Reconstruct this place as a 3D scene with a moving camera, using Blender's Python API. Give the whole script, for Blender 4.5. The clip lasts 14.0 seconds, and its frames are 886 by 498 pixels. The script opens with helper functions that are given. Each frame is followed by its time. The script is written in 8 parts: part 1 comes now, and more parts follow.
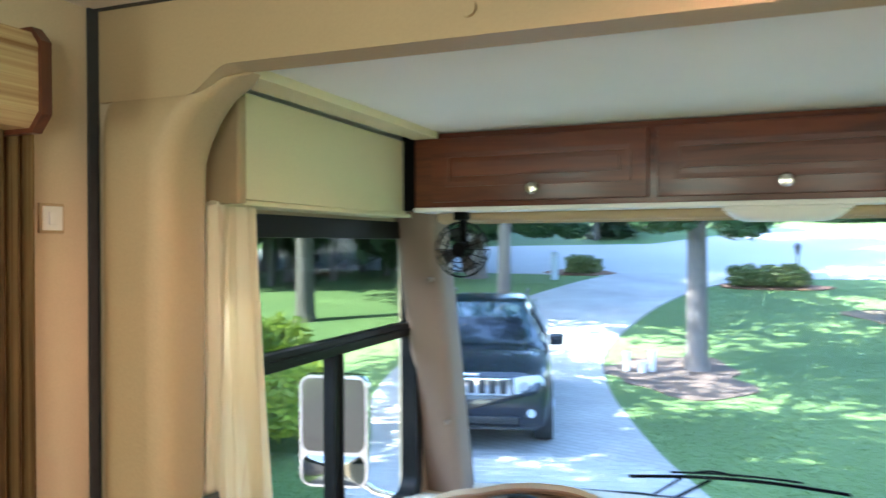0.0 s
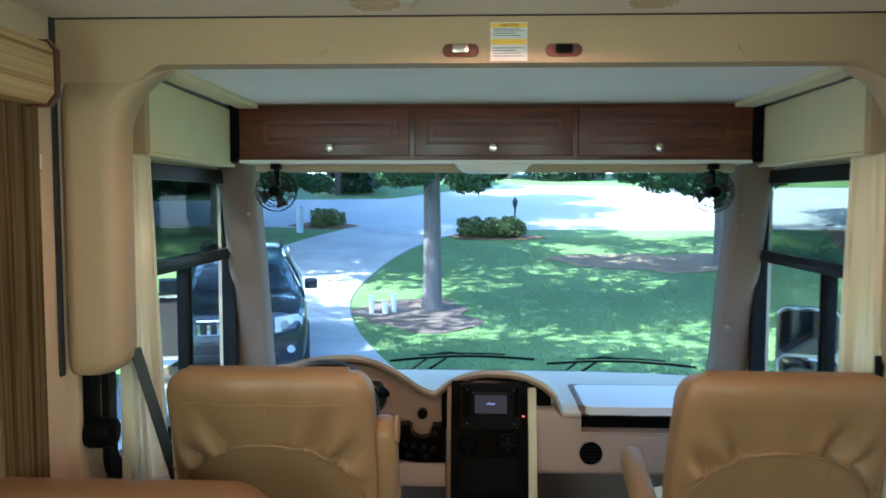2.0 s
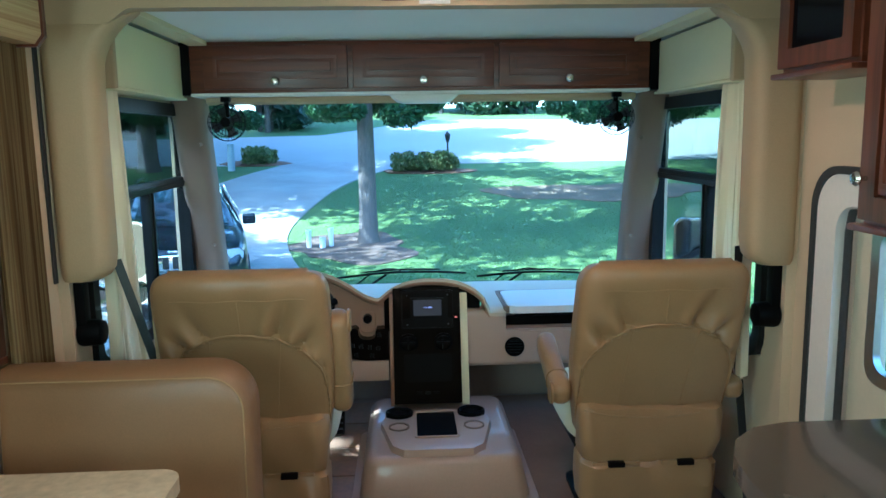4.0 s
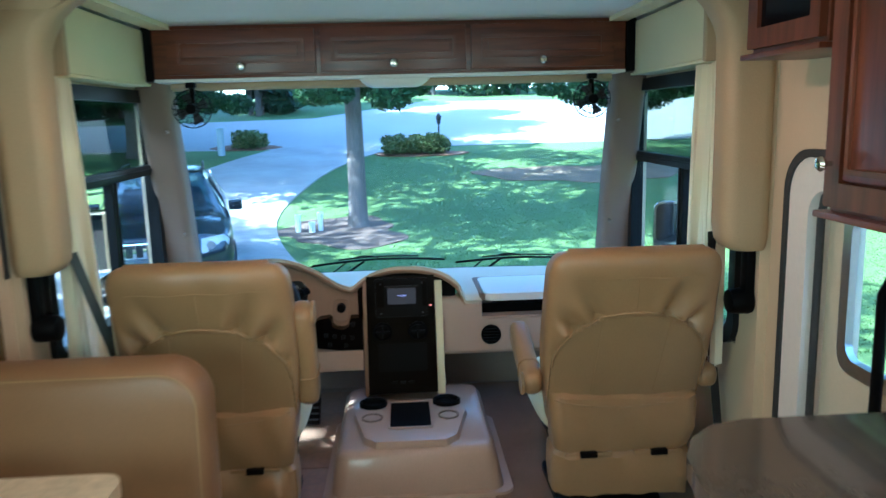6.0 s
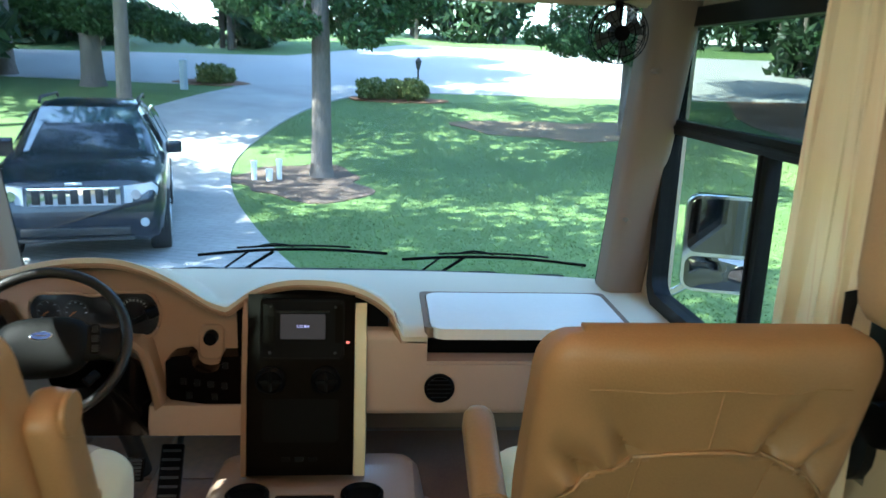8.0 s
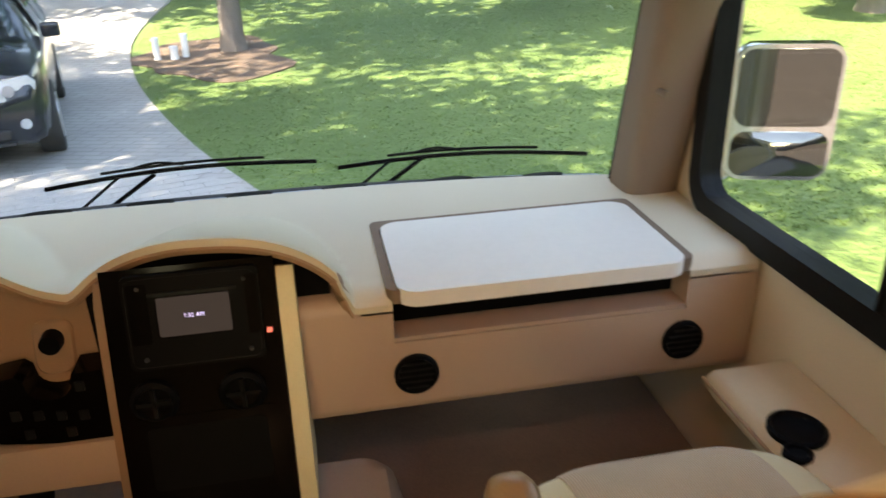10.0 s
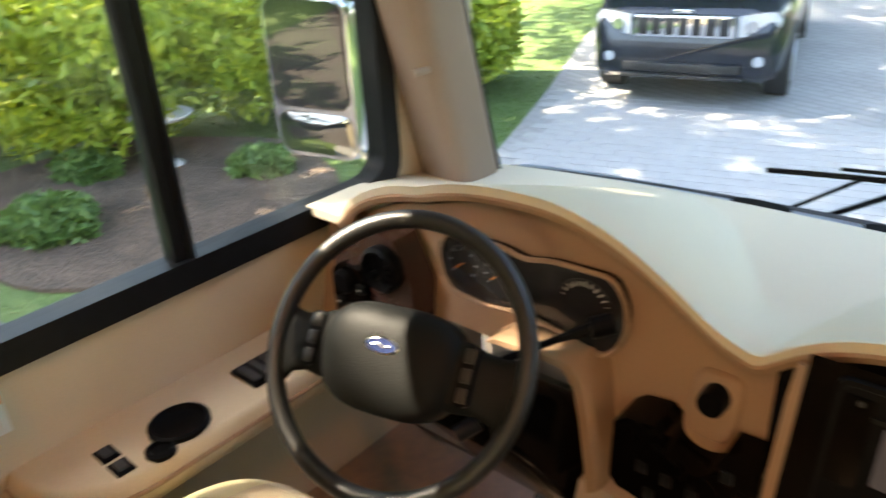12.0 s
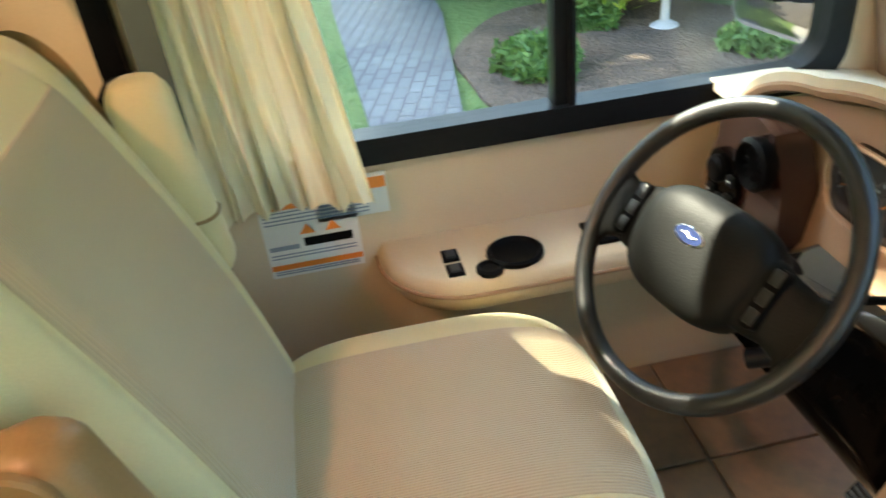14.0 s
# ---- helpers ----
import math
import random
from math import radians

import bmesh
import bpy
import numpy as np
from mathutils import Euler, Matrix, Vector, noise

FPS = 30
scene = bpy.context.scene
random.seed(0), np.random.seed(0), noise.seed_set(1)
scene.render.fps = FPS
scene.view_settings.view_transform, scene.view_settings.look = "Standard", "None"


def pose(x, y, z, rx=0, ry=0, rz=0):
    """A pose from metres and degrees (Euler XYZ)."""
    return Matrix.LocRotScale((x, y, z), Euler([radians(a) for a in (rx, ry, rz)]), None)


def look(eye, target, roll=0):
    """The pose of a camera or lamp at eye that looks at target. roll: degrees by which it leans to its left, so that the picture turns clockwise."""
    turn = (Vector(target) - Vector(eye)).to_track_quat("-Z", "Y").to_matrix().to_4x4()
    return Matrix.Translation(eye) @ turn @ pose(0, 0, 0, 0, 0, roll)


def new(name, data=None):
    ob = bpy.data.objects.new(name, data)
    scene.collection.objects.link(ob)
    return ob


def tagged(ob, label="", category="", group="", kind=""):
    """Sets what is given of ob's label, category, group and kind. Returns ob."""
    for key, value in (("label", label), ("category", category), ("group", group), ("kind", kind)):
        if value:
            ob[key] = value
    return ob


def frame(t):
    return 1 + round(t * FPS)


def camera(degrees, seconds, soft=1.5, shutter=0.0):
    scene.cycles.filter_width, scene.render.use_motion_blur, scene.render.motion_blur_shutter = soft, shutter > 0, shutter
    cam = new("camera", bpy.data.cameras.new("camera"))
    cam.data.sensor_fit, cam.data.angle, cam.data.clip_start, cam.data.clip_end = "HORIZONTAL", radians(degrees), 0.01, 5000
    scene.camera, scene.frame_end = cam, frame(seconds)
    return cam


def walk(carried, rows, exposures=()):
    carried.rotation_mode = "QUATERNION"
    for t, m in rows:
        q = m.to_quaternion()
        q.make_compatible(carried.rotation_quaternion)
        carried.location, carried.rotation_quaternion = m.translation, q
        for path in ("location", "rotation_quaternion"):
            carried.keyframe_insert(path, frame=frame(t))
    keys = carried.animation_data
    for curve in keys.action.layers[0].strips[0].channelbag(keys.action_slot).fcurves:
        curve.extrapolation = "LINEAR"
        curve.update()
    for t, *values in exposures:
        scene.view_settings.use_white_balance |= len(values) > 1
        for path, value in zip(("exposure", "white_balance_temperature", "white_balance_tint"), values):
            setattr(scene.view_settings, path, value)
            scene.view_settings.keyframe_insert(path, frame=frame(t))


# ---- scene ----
cam = camera(61.0, 14.0, shutter=0.5)
PATH = [
    (0, (-0.098, -2.115, 1.567), (-0.844, -0.259, 1.554), -0.2),
    (0.5, (-0.095, -2.402, 1.553), (-0.47, -0.437, 1.54), -0.4),
    (1, (-0.203, -2.707, 1.538), (-0.352, -0.713, 1.489), -0.7),
    (1.5, (-0.124, -2.91, 1.526), (-0.254, -0.915, 1.454), -0.2),
    (2, (-0.081, -3.075, 1.518), (-0.16, -1.081, 1.386), 0.1),
    (2.5, (-0.074, -3.162, 1.506), (-0.059, -1.17, 1.332), -0.2),
    (3, (-0.081, -3.255, 1.499), (-0.009, -1.265, 1.308), -0.4),
    (3.5, (-0.101, -3.398, 1.487), (-0.012, -1.415, 1.242), -0.8),
    (3.7, (-0.098, -3.452, 1.484), (-0.004, -1.473, 1.206), -0.9),
    (5.8, (0.004, -3.526, 1.473), (0.078, -1.557, 1.13), -1.1),
    (6, (0.014, -3.415, 1.491), (0.118, -1.449, 1.143), -1.5),
    (6.5, (0.09, -3.13, 1.479), (0.236, -1.165, 1.135), -1.3),
    (7, (0.207, -2.833, 1.482), (0.301, -0.866, 1.133), -0.6),
    (7.2, (0.206, -2.69, 1.477), (0.3, -0.725, 1.115), 0.3),
    (9.3, (0.252, -1.55, 1.402), (0.589, 0.288, 0.69), -1.1),
    (9.5, (0.248, -1.486, 1.389), (0.617, 0.335, 0.648), -2.4),
    (10, (0.246, -1.324, 1.354), (0.558, 0.472, 0.531), -1.8),
    (10.5, (0.275, -1.158, 1.357), (0.088, 0.659, 0.543), -2.0),
    (11, (0.246, -1.034, 1.338), (-0.416, 0.665, 0.518), -3.5),
    (11.5, (0.145, -0.917, 1.32), (-0.794, 0.625, 0.459), -3.9),
    (12, (0.013, -0.847, 1.315), (-1.19, 0.479, 0.425), -3.4),
    (12.3, (-0.017, -0.839, 1.302), (-1.364, 0.303, 0.363), -3.7),
    (12.5, (0.012, -0.828, 1.294), (-1.394, 0.167, 0.28), -4.4),
    (13, (0.08, -0.728, 1.282), (-1.401, -0.053, 0.119), -4.3),
    (13.5, (0.113, -0.64, 1.265), (-1.481, -0.223, 0.131), -6.0),
    (14, (0.103, -0.673, 1.272), (-1.56, -0.455, 0.183), -6.3),
]
EXPOSURE = [(0.0,3.85,5500,6),(0.5,3.6,5100,1),(1.5,3.35,5000,2),(2.0,3.3,4900,0),(3.0,3.2,4300,-9),(5.8,3.35,4500,-4),(6.5,3.3,4300,-8),(7.2,3.25,4150,-11),(9.3,3.25,8400,13),(10.2,3.3,8400,13),(11.5,3.5,8100,12),(12.0,3.7,7900,10),(12.5,3.85,7600,6),(13.0,4.1,7100,-1),(14.0,4.2,7100,-1)]
walk(cam, [(t, look(eye, target, roll)) for t, eye, target, roll in PATH], EXPOSURE)

# ==== world and light ====
world = bpy.data.worlds.new("sky")
scene.world = world
world.use_nodes = True
SUN_EL, SUN_AZ = 50.0, 237.0            # degrees; azimuth clockwise from +y
wn = world.node_tree.nodes
sky = wn.new("ShaderNodeTexSky")
sky.sky_type = 'NISHITA'
sky.sun_disc = False
sky.sun_elevation, sky.sun_rotation = radians(SUN_EL), radians(SUN_AZ)
wn["Background"].inputs[1].default_value = 0.15
world.node_tree.links.new(sky.outputs[0], wn["Background"].inputs[0])

sun_dir = Vector((math.sin(radians(SUN_AZ)) * math.cos(radians(SUN_EL)), math.cos(radians(SUN_AZ)) * math.cos(radians(SUN_EL)), math.sin(radians(SUN_EL))))
sun = new("sun", bpy.data.lights.new("sun", 'SUN'))
sun.data.energy, sun.data.angle, sun.data.color = 3.4, radians(0.53), (1.0, 0.94, 0.84)
sun.matrix_world = look(sun_dir * 30, (0, 0, 0))


def opening_light(name, x, y, z, target, w, h, power, color):
    ob = new(name, bpy.data.lights.new(name, 'AREA'))
    ob.data.shape, ob.data.size, ob.data.size_y, ob.data.energy, ob.data.color = 'RECTANGLE', w, h, power, color
    ob.matrix_world = look((x, y, z), target)
    return ob


# added fill lamps for skylight, at unseen living-area windows behind the camera
opening_light("window_fill_left", -1.17, -3.4, 1.35, (0.9, -1.4, 0.6), 1.3, 0.6, 3.0, (0.97, 1.0, 0.74))
opening_light("window_fill_right", 1.17, -4.0, 1.4, (-1.0, -2.4, 2.2), 1.0, 0.6, 3.4, (1.0, 0.98, 0.72))


# ==== materials ====
def shader(name):
    m = bpy.data.materials.new(name)
    m.use_nodes = True
    t = m.node_tree
    return m, t, t.nodes["Principled BSDF"]


def put_in(t, node, **values):
    n = t.nodes.new(node)
    for k, v in values.items():
        n.inputs[k.replace("_", " ")].default_value = v
    return n


def surface(name, color, rough=0.6, metal=0.0, vary=0.12, big=3.0, fine=60.0, bump=0.15, depth=0.002, coat=0.0, spec=0.5, stretch=(1, 1, 1), hue=None, sheen=0.0):
    """A plain material with variation at two scales and a fine relief."""
    m, t, b = shader(name)
    link = t.links.new
    co = t.nodes.new("ShaderNodeTexCoord")
    mp = t.nodes.new("ShaderNodeMapping")
    mp.inputs["Scale"].default_value = stretch
    link(co.outputs["Object"], mp.inputs[0])
    n1, n2 = put_in(t, "ShaderNodeTexNoise", Scale=big, Detail=4.0), put_in(t, "ShaderNodeTexNoise", Scale=fine, Detail=3.0)
    link(mp.outputs[0], n1.inputs["Vector"]), link(mp.outputs[0], n2.inputs["Vector"])
    mixv = t.nodes.new("ShaderNodeMath")
    mixv.operation = 'ADD'
    link(n1.outputs[0], mixv.inputs[0]), link(n2.outputs[0], mixv.inputs[1])
    ramp = t.nodes.new("ShaderNodeMapRange")
    ramp.inputs[1].default_value, ramp.inputs[2].default_value = 0.6, 1.4
    link(mixv.outputs[0], ramp.inputs[0])
    mix = t.nodes.new("ShaderNodeMix")
    mix.data_type = 'RGBA'
    c2 = hue or color
    mix.inputs[6].default_value = (*[c * (1 - vary) for c in color], 1)
    mix.inputs[7].default_value = (*[min(1, c * (1 + vary)) for c in c2], 1)
    link(ramp.outputs[0], mix.inputs[0])
    link(mix.outputs[2], b.inputs["Base Color"])
    rr = t.nodes.new("ShaderNodeMapRange")
    rr.inputs[3].default_value, rr.inputs[4].default_value = max(0.02, rough - 0.08), min(1, rough + 0.08)
    link(n1.outputs[0], rr.inputs[0]), link(rr.outputs[0], b.inputs["Roughness"])
    b.inputs["Metallic"].default_value = metal
    b.inputs["Coat Weight"].default_value = coat
    b.inputs["Specular IOR Level"].default_value = spec
    b.inputs["Sheen Weight"].default_value = sheen
    if bump:
        bp = put_in(t, "ShaderNodeBump", Strength=bump, Distance=depth)
        link(n2.outputs[0], bp.inputs["Height"]), link(bp.outputs[0], b.inputs["Normal"])
    return m


def wood(name, dark, light, along, rough=0.35, coat=0.2):
    """Stained timber with grain along one axis."""
    m, t, b = shader(name)
    link = t.links.new
    co, mp = t.nodes.new("ShaderNodeTexCoord"), t.nodes.new("ShaderNodeMapping")
    mp.inputs["Scale"].default_value = tuple(2.0 if i == along else 26.0 for i in range(3))
    link(co.outputs["Object"], mp.inputs[0])
    n1 = put_in(t, "ShaderNodeTexNoise", Scale=1.0, Detail=6.0, Distortion=1.2)
    n2 = put_in(t, "ShaderNodeTexNoise", Scale=6.0, Detail=3.0)
    link(mp.outputs[0], n1.inputs["Vector"]), link(mp.outputs[0], n2.inputs["Vector"])
    r = t.nodes.new("ShaderNodeValToRGB")
    r.color_ramp.elements[0].position, r.color_ramp.elements[0].color = 0.3, (*dark, 1)
    r.color_ramp.elements[1].position, r.color_ramp.elements[1].color = 0.7, (*light, 1)
    link(n1.outputs[0], r.inputs[0]), link(r.outputs[0], b.inputs["Base Color"])
    b.inputs["Roughness"].default_value, b.inputs["Coat Weight"].default_value, b.inputs["Coat Roughness"].default_value = rough, coat, 0.25
    bp = put_in(t, "ShaderNodeBump", Strength=0.15, Distance=0.001)
    link(n2.outputs[0], bp.inputs["Height"]), link(bp.outputs[0], b.inputs["Normal"])
    return m


def ribbed(name, color, axis, per_metre, rough=0.85, vary=0.15, bump=0.4):
    """Woven upholstery with fine ribs across one axis."""
    m, t, b = shader(name)
    link = t.links.new
    co = t.nodes.new("ShaderNodeTexCoord")
    w = put_in(t, "ShaderNodeTexWave", Scale=per_metre / 6.283 * 3.14159)
    w.wave_type, w.bands_direction = 'BANDS', axis
    n = put_in(t, "ShaderNodeTexNoise", Scale=9.0, Detail=4.0)
    link(co.outputs["Object"], w.inputs["Vector"]), link(co.outputs["Object"], n.inputs["Vector"])
    mx = t.nodes.new("ShaderNodeMix")
    mx.data_type = 'RGBA'
    mx.inputs[6].default_value, mx.inputs[7].default_value = (*[c * (1 - vary) for c in color], 1), (*[c * (1 + vary) for c in color], 1)
    ad = t.nodes.new("ShaderNodeMath")
    ad.operation, ad.inputs[2].default_value = 'MULTIPLY_ADD', 0.25
    link(w.outputs["Fac"], ad.inputs[0]), link(n.outputs[0], ad.inputs[1])
    link(ad.outputs[0], mx.inputs[0]), link(mx.outputs[2], b.inputs["Base Color"])
    b.inputs["Roughness"].default_value, b.inputs["Sheen Weight"].default_value = rough, 0.3
    bp = put_in(t, "ShaderNodeBump", Strength=bump, Distance=0.001)
    link(w.outputs["Fac"], bp.inputs["Height"]), link(bp.outputs[0], b.inputs["Normal"])
    return m


def striped(name, stops, axis, scale, rough=0.8, thin=0.0):
    """Cloth with irregular woven stripes of several tones."""
    m, t, b = shader(name)
    link = t.links.new
    co, mp = t.nodes.new("ShaderNodeTexCoord"), t.nodes.new("ShaderNodeMapping")
    mp.inputs["Scale"].default_value = tuple(scale if i == axis else 0.15 for i in range(3))
    link(co.outputs["Object"], mp.inputs[0])
    n = put_in(t, "ShaderNodeTexNoise", Scale=1.0, Detail=5.0, Roughness=0.7)
    link(mp.outputs[0], n.inputs["Vector"])
    r = t.nodes.new("ShaderNodeValToRGB")
    r.color_ramp.elements.remove(r.color_ramp.elements[1])
    for i, (p, c) in enumerate(stops):
        e = r.color_ramp.elements[0] if i == 0 else r.color_ramp.elements.new(p)
        e.position, e.color = p, (*c, 1)
    link(n.outputs[0], r.inputs[0]), link(r.outputs[0], b.inputs["Base Color"])
    b.inputs["Roughness"].default_value = rough
    bp = put_in(t, "ShaderNodeBump", Strength=0.3, Distance=0.002)
    link(n.outputs[0], bp.inputs["Height"]), link(bp.outputs[0], b.inputs["Normal"])
    if thin:
        tl, ms = t.nodes.new("ShaderNodeBsdfTranslucent"), t.nodes.new("ShaderNodeMixShader")
        ms.inputs[0].default_value = thin
        link(r.outputs[0], tl.inputs[0]), link(b.outputs[0], ms.inputs[1]), link(tl.outputs[0], ms.inputs[2])
        link(ms.outputs[0], t.nodes["Material Output"].inputs[0])
    return m


def glazing(name, tint, rough=0.0, reflect=0.06):
    """Thin window glass: clear with a faint mirror of its own."""
    m, t, b = shader(name)
    t.nodes.remove(b)
    out = t.nodes["Material Output"]
    tr, gl, mx, fr = t.nodes.new("ShaderNodeBsdfTransparent"), t.nodes.new("ShaderNodeBsdfGlossy"), t.nodes.new("ShaderNodeMixShader"), t.nodes.new("ShaderNodeLayerWeight")
    tr.inputs[0].default_value, gl.inputs["Roughness"].default_value = (*tint, 1), rough
    fr.inputs[0].default_value = 0.3
    pw, ml = t.nodes.new("ShaderNodeMath"), t.nodes.new("ShaderNodeMath")
    pw.operation, pw.inputs[1].default_value = 'POWER', 4.0
    ml.operation, ml.inputs[1].default_value, ml.inputs[2].default_value = 'MULTIPLY_ADD', 0.3, reflect * 0.4
    t.links.new(fr.outputs["Facing"], pw.inputs[0]), t.links.new(pw.outputs[0], ml.inputs[0])
    t.links.new(ml.outputs[0], mx.inputs[0]), t.links.new(tr.outputs[0], mx.inputs[1]), t.links.new(gl.outputs[0], mx.inputs[2])
    t.links.new(mx.outputs[0], out.inputs[0])
    return m


def leafy(name, dark, light, sub=0.25):
    """Foliage: each leaf a little different, with light passing through."""
    m, t, b = shader(name)
    link = t.links.new
    g = t.nodes.new("ShaderNodeNewGeometry")
    mx = t.nodes.new("ShaderNodeMix")
    mx.data_type = 'RGBA'
    mx.inputs[6].default_value, mx.inputs[7].default_value = (*dark, 1), (*light, 1)
    link(g.outputs["Random Per Island"], mx.inputs[0]), link(mx.outputs[2], b.inputs["Base Color"])
    b.inputs["Roughness"].default_value = 0.5
    tl = t.nodes.new("ShaderNodeBsdfTranslucent")
    link(mx.outputs[2], tl.inputs[0])
    ms = t.nodes.new("ShaderNodeMixShader")
    ms.inputs[0].default_value = sub
    link(b.outputs[0], ms.inputs[1]), link(tl.outputs[0], ms.inputs[2]), link(ms.outputs[0], t.nodes["Material Output"].inputs[0])
    return m


def pavers(name, c1, c2, mortar, w, h):
    """Stamped concrete in a brick bond."""
    m, t, b = shader(name)
    link = t.links.new
    co, mp = t.nodes.new("ShaderNodeTexCoord"), t.nodes.new("ShaderNodeMapping")
    mp.inputs["Rotation"].default_value = (0, 0, radians(17))
    link(co.outputs["Object"], mp.inputs[0])
    br = put_in(t, "ShaderNodeTexBrick", Color1=(*c1, 1), Color2=(*c2, 1), Mortar=(*mortar, 1), Scale=1.0)
    br.inputs["Mortar Size"].default_value, br.inputs["Brick Width"].default_value, br.inputs["Row Height"].default_value = 0.012, w, h
    n1, n2 = put_in(t, "ShaderNodeTexNoise", Scale=0.7, Detail=5.0), put_in(t, "ShaderNodeTexNoise", Scale=40.0, Detail=4.0)
    link(mp.outputs[0], br.inputs[0]), link(mp.outputs[0], n1.inputs["Vector"]), link(mp.outputs[0], n2.inputs["Vector"])
    mr = t.nodes.new("ShaderNodeMapRange")
    mr.inputs[1].default_value, mr.inputs[2].default_value, mr.inputs[3].default_value, mr.inputs[4].default_value = 0.3, 0.7, 0.8, 1.1
    link(n1.outputs[0], mr.inputs[0])
    mu = t.nodes.new("ShaderNodeMix")
    mu.data_type, mu.blend_type = 'RGBA', 'MULTIPLY'
    mu.inputs[0].default_value = 1.0
    link(br.outputs[0], mu.inputs[6]), link(mr.outputs[0], mu.inputs[7]), link(mu.outputs[2], b.inputs["Base Color"])
    b.inputs["Roughness"].default_value = 0.85
    sm = t.nodes.new("ShaderNodeMath")
    sm.operation, sm.inputs[1].default_value = 'MULTIPLY_ADD', -1.0
    link(br.outputs["Fac"], sm.inputs[0]), link(n2.outputs[0], sm.inputs[2])
    bp = put_in(t, "ShaderNodeBump", Strength=0.5, Distance=0.008)
    link(sm.outputs[0], bp.inputs["Height"]), link(bp.outputs[0], b.inputs["Normal"])
    return m


def lamp_glow(name, color, strength):
    m, t, b = shader(name)
    b.inputs["Base Color"].default_value = (*color, 1)
    b.inputs["Specular IOR Level"].default_value = 0.08
    b.inputs["Emission Color"].default_value, b.inputs["Emission Strength"].default_value = (*color, 1), strength
    return m


def mirror_mat(name):
    m, t, b = shader(name)
    # dark base colour dims the too bright surroundings that the glass reflects
    b.inputs["Base Color"].default_value, b.inputs["Metallic"].default_value, b.inputs["Roughness"].default_value = (0.17, 0.165, 0.16, 1), 1.0, 0.02
    return m


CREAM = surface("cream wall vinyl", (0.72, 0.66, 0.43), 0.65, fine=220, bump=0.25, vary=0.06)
TAN_TRIM = surface("tan padded vinyl", (0.42, 0.315, 0.18), 0.6, fine=180, bump=0.3, vary=0.06)
HEADLINER = surface("white headliner", (0.86, 0.86, 0.84), 0.9, fine=300, bump=0.15, vary=0.04)
CEILING = surface("off white ceiling vinyl", (0.70, 0.66, 0.58), 0.7, fine=150, bump=0.1, vary=0.04)
CHERRY_X = wood("cherry wood along x", (0.045, 0.010, 0.004), (0.15, 0.036, 0.014), 0)
CHERRY_Z = wood("cherry wood along z", (0.055, 0.014, 0.006), (0.15, 0.042, 0.018), 2)
CHERRY_Y = wood("cherry wood along y", (0.055, 0.014, 0.006), (0.15, 0.042, 0.018), 1)
NICKEL = surface("brushed nickel", (0.62, 0.58, 0.52), 0.22, metal=1.0, vary=0.08, bump=0.0)
CHROME = surface("chrome", (0.8, 0.8, 0.82), 0.08, metal=1.0, vary=0.03, bump=0.0)
BLACK_FRAME = surface("black anodised frame", (0.010, 0.011, 0.012), 0.35, vary=0.2, bump=0.05, spec=0.1)
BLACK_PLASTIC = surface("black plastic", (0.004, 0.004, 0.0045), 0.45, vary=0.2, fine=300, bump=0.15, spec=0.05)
PIANO = surface("glossy dark panel", (0.0032, 0.0025, 0.0022), 0.12, vary=0.3, bump=0.0, spec=0.06)
RUBBER = surface("grey rubber", (0.035, 0.036, 0.038), 0.7, vary=0.2)
PILLAR_GREY = surface("taupe pillar cloth", (0.21, 0.155, 0.115), 0.9, fine=400, bump=0.3, vary=0.08)
DASH_TOP = surface("pale dash vinyl", (0.62, 0.56, 0.43), 0.62, fine=350, bump=0.25, vary=0.05)
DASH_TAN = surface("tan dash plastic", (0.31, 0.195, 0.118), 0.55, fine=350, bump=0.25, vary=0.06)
DASH_FRONT = surface("rose beige dash front", (0.46, 0.34, 0.26), 0.5, fine=300, bump=0.2, vary=0.05)
TRAY_WHITE = surface("white laminate", (0.80, 0.79, 0.75), 0.45, vary=0.03, bump=0.03)
DOGHOUSE = surface("glossy beige cover", (0.40, 0.29, 0.22), 0.33, fine=120, bump=0.08, vary=0.06, coat=0.25)
CARPET = surface("brown carpet", (0.23, 0.15, 0.10), 0.95, fine=350, bump=1.0, depth=0.006, vary=0.35)
LEATHER = surface("tan leather", (0.30, 0.185, 0.084), 0.36, big=6, fine=260, bump=0.3, depth=0.0015, vary=0.1)
LEATHER_DARK = surface("tan leather back panel", (0.285, 0.178, 0.080), 0.45, big=5, fine=260, bump=0.3, depth=0.0015, vary=0.1)
BOOTH_LEATHER = surface("caramel leather", (0.215, 0.115, 0.050), 0.40, big=5, fine=240, bump=0.3, depth=0.0015, vary=0.1)
THREAD = surface("stitching", (0.30, 0.19, 0.09), 0.8, vary=0.1)
SEAT_CLOTH = ribbed("ribbed beige cloth", (0.52, 0.41, 0.27), 'X', 150, bump=0.9)
SEAT_PLAIN = surface("smooth cream seat cloth", (0.68, 0.60, 0.36), 0.8, fine=400, bump=0.25, vary=0.06, sheen=0.3)
WALL_LOWER = surface("beige wall board", (0.58, 0.47, 0.32), 0.7, fine=250, bump=0.2, vary=0.06)
CURTAIN = striped("pleated curtain cloth", [(0.36, (0.66, 0.50, 0.34)), (0.42, (0.80, 0.73, 0.53)), (0.58, (0.83, 0.78, 0.60)), (0.64, (0.66, 0.50, 0.34))], 1, 22, 0.95, 0.15)
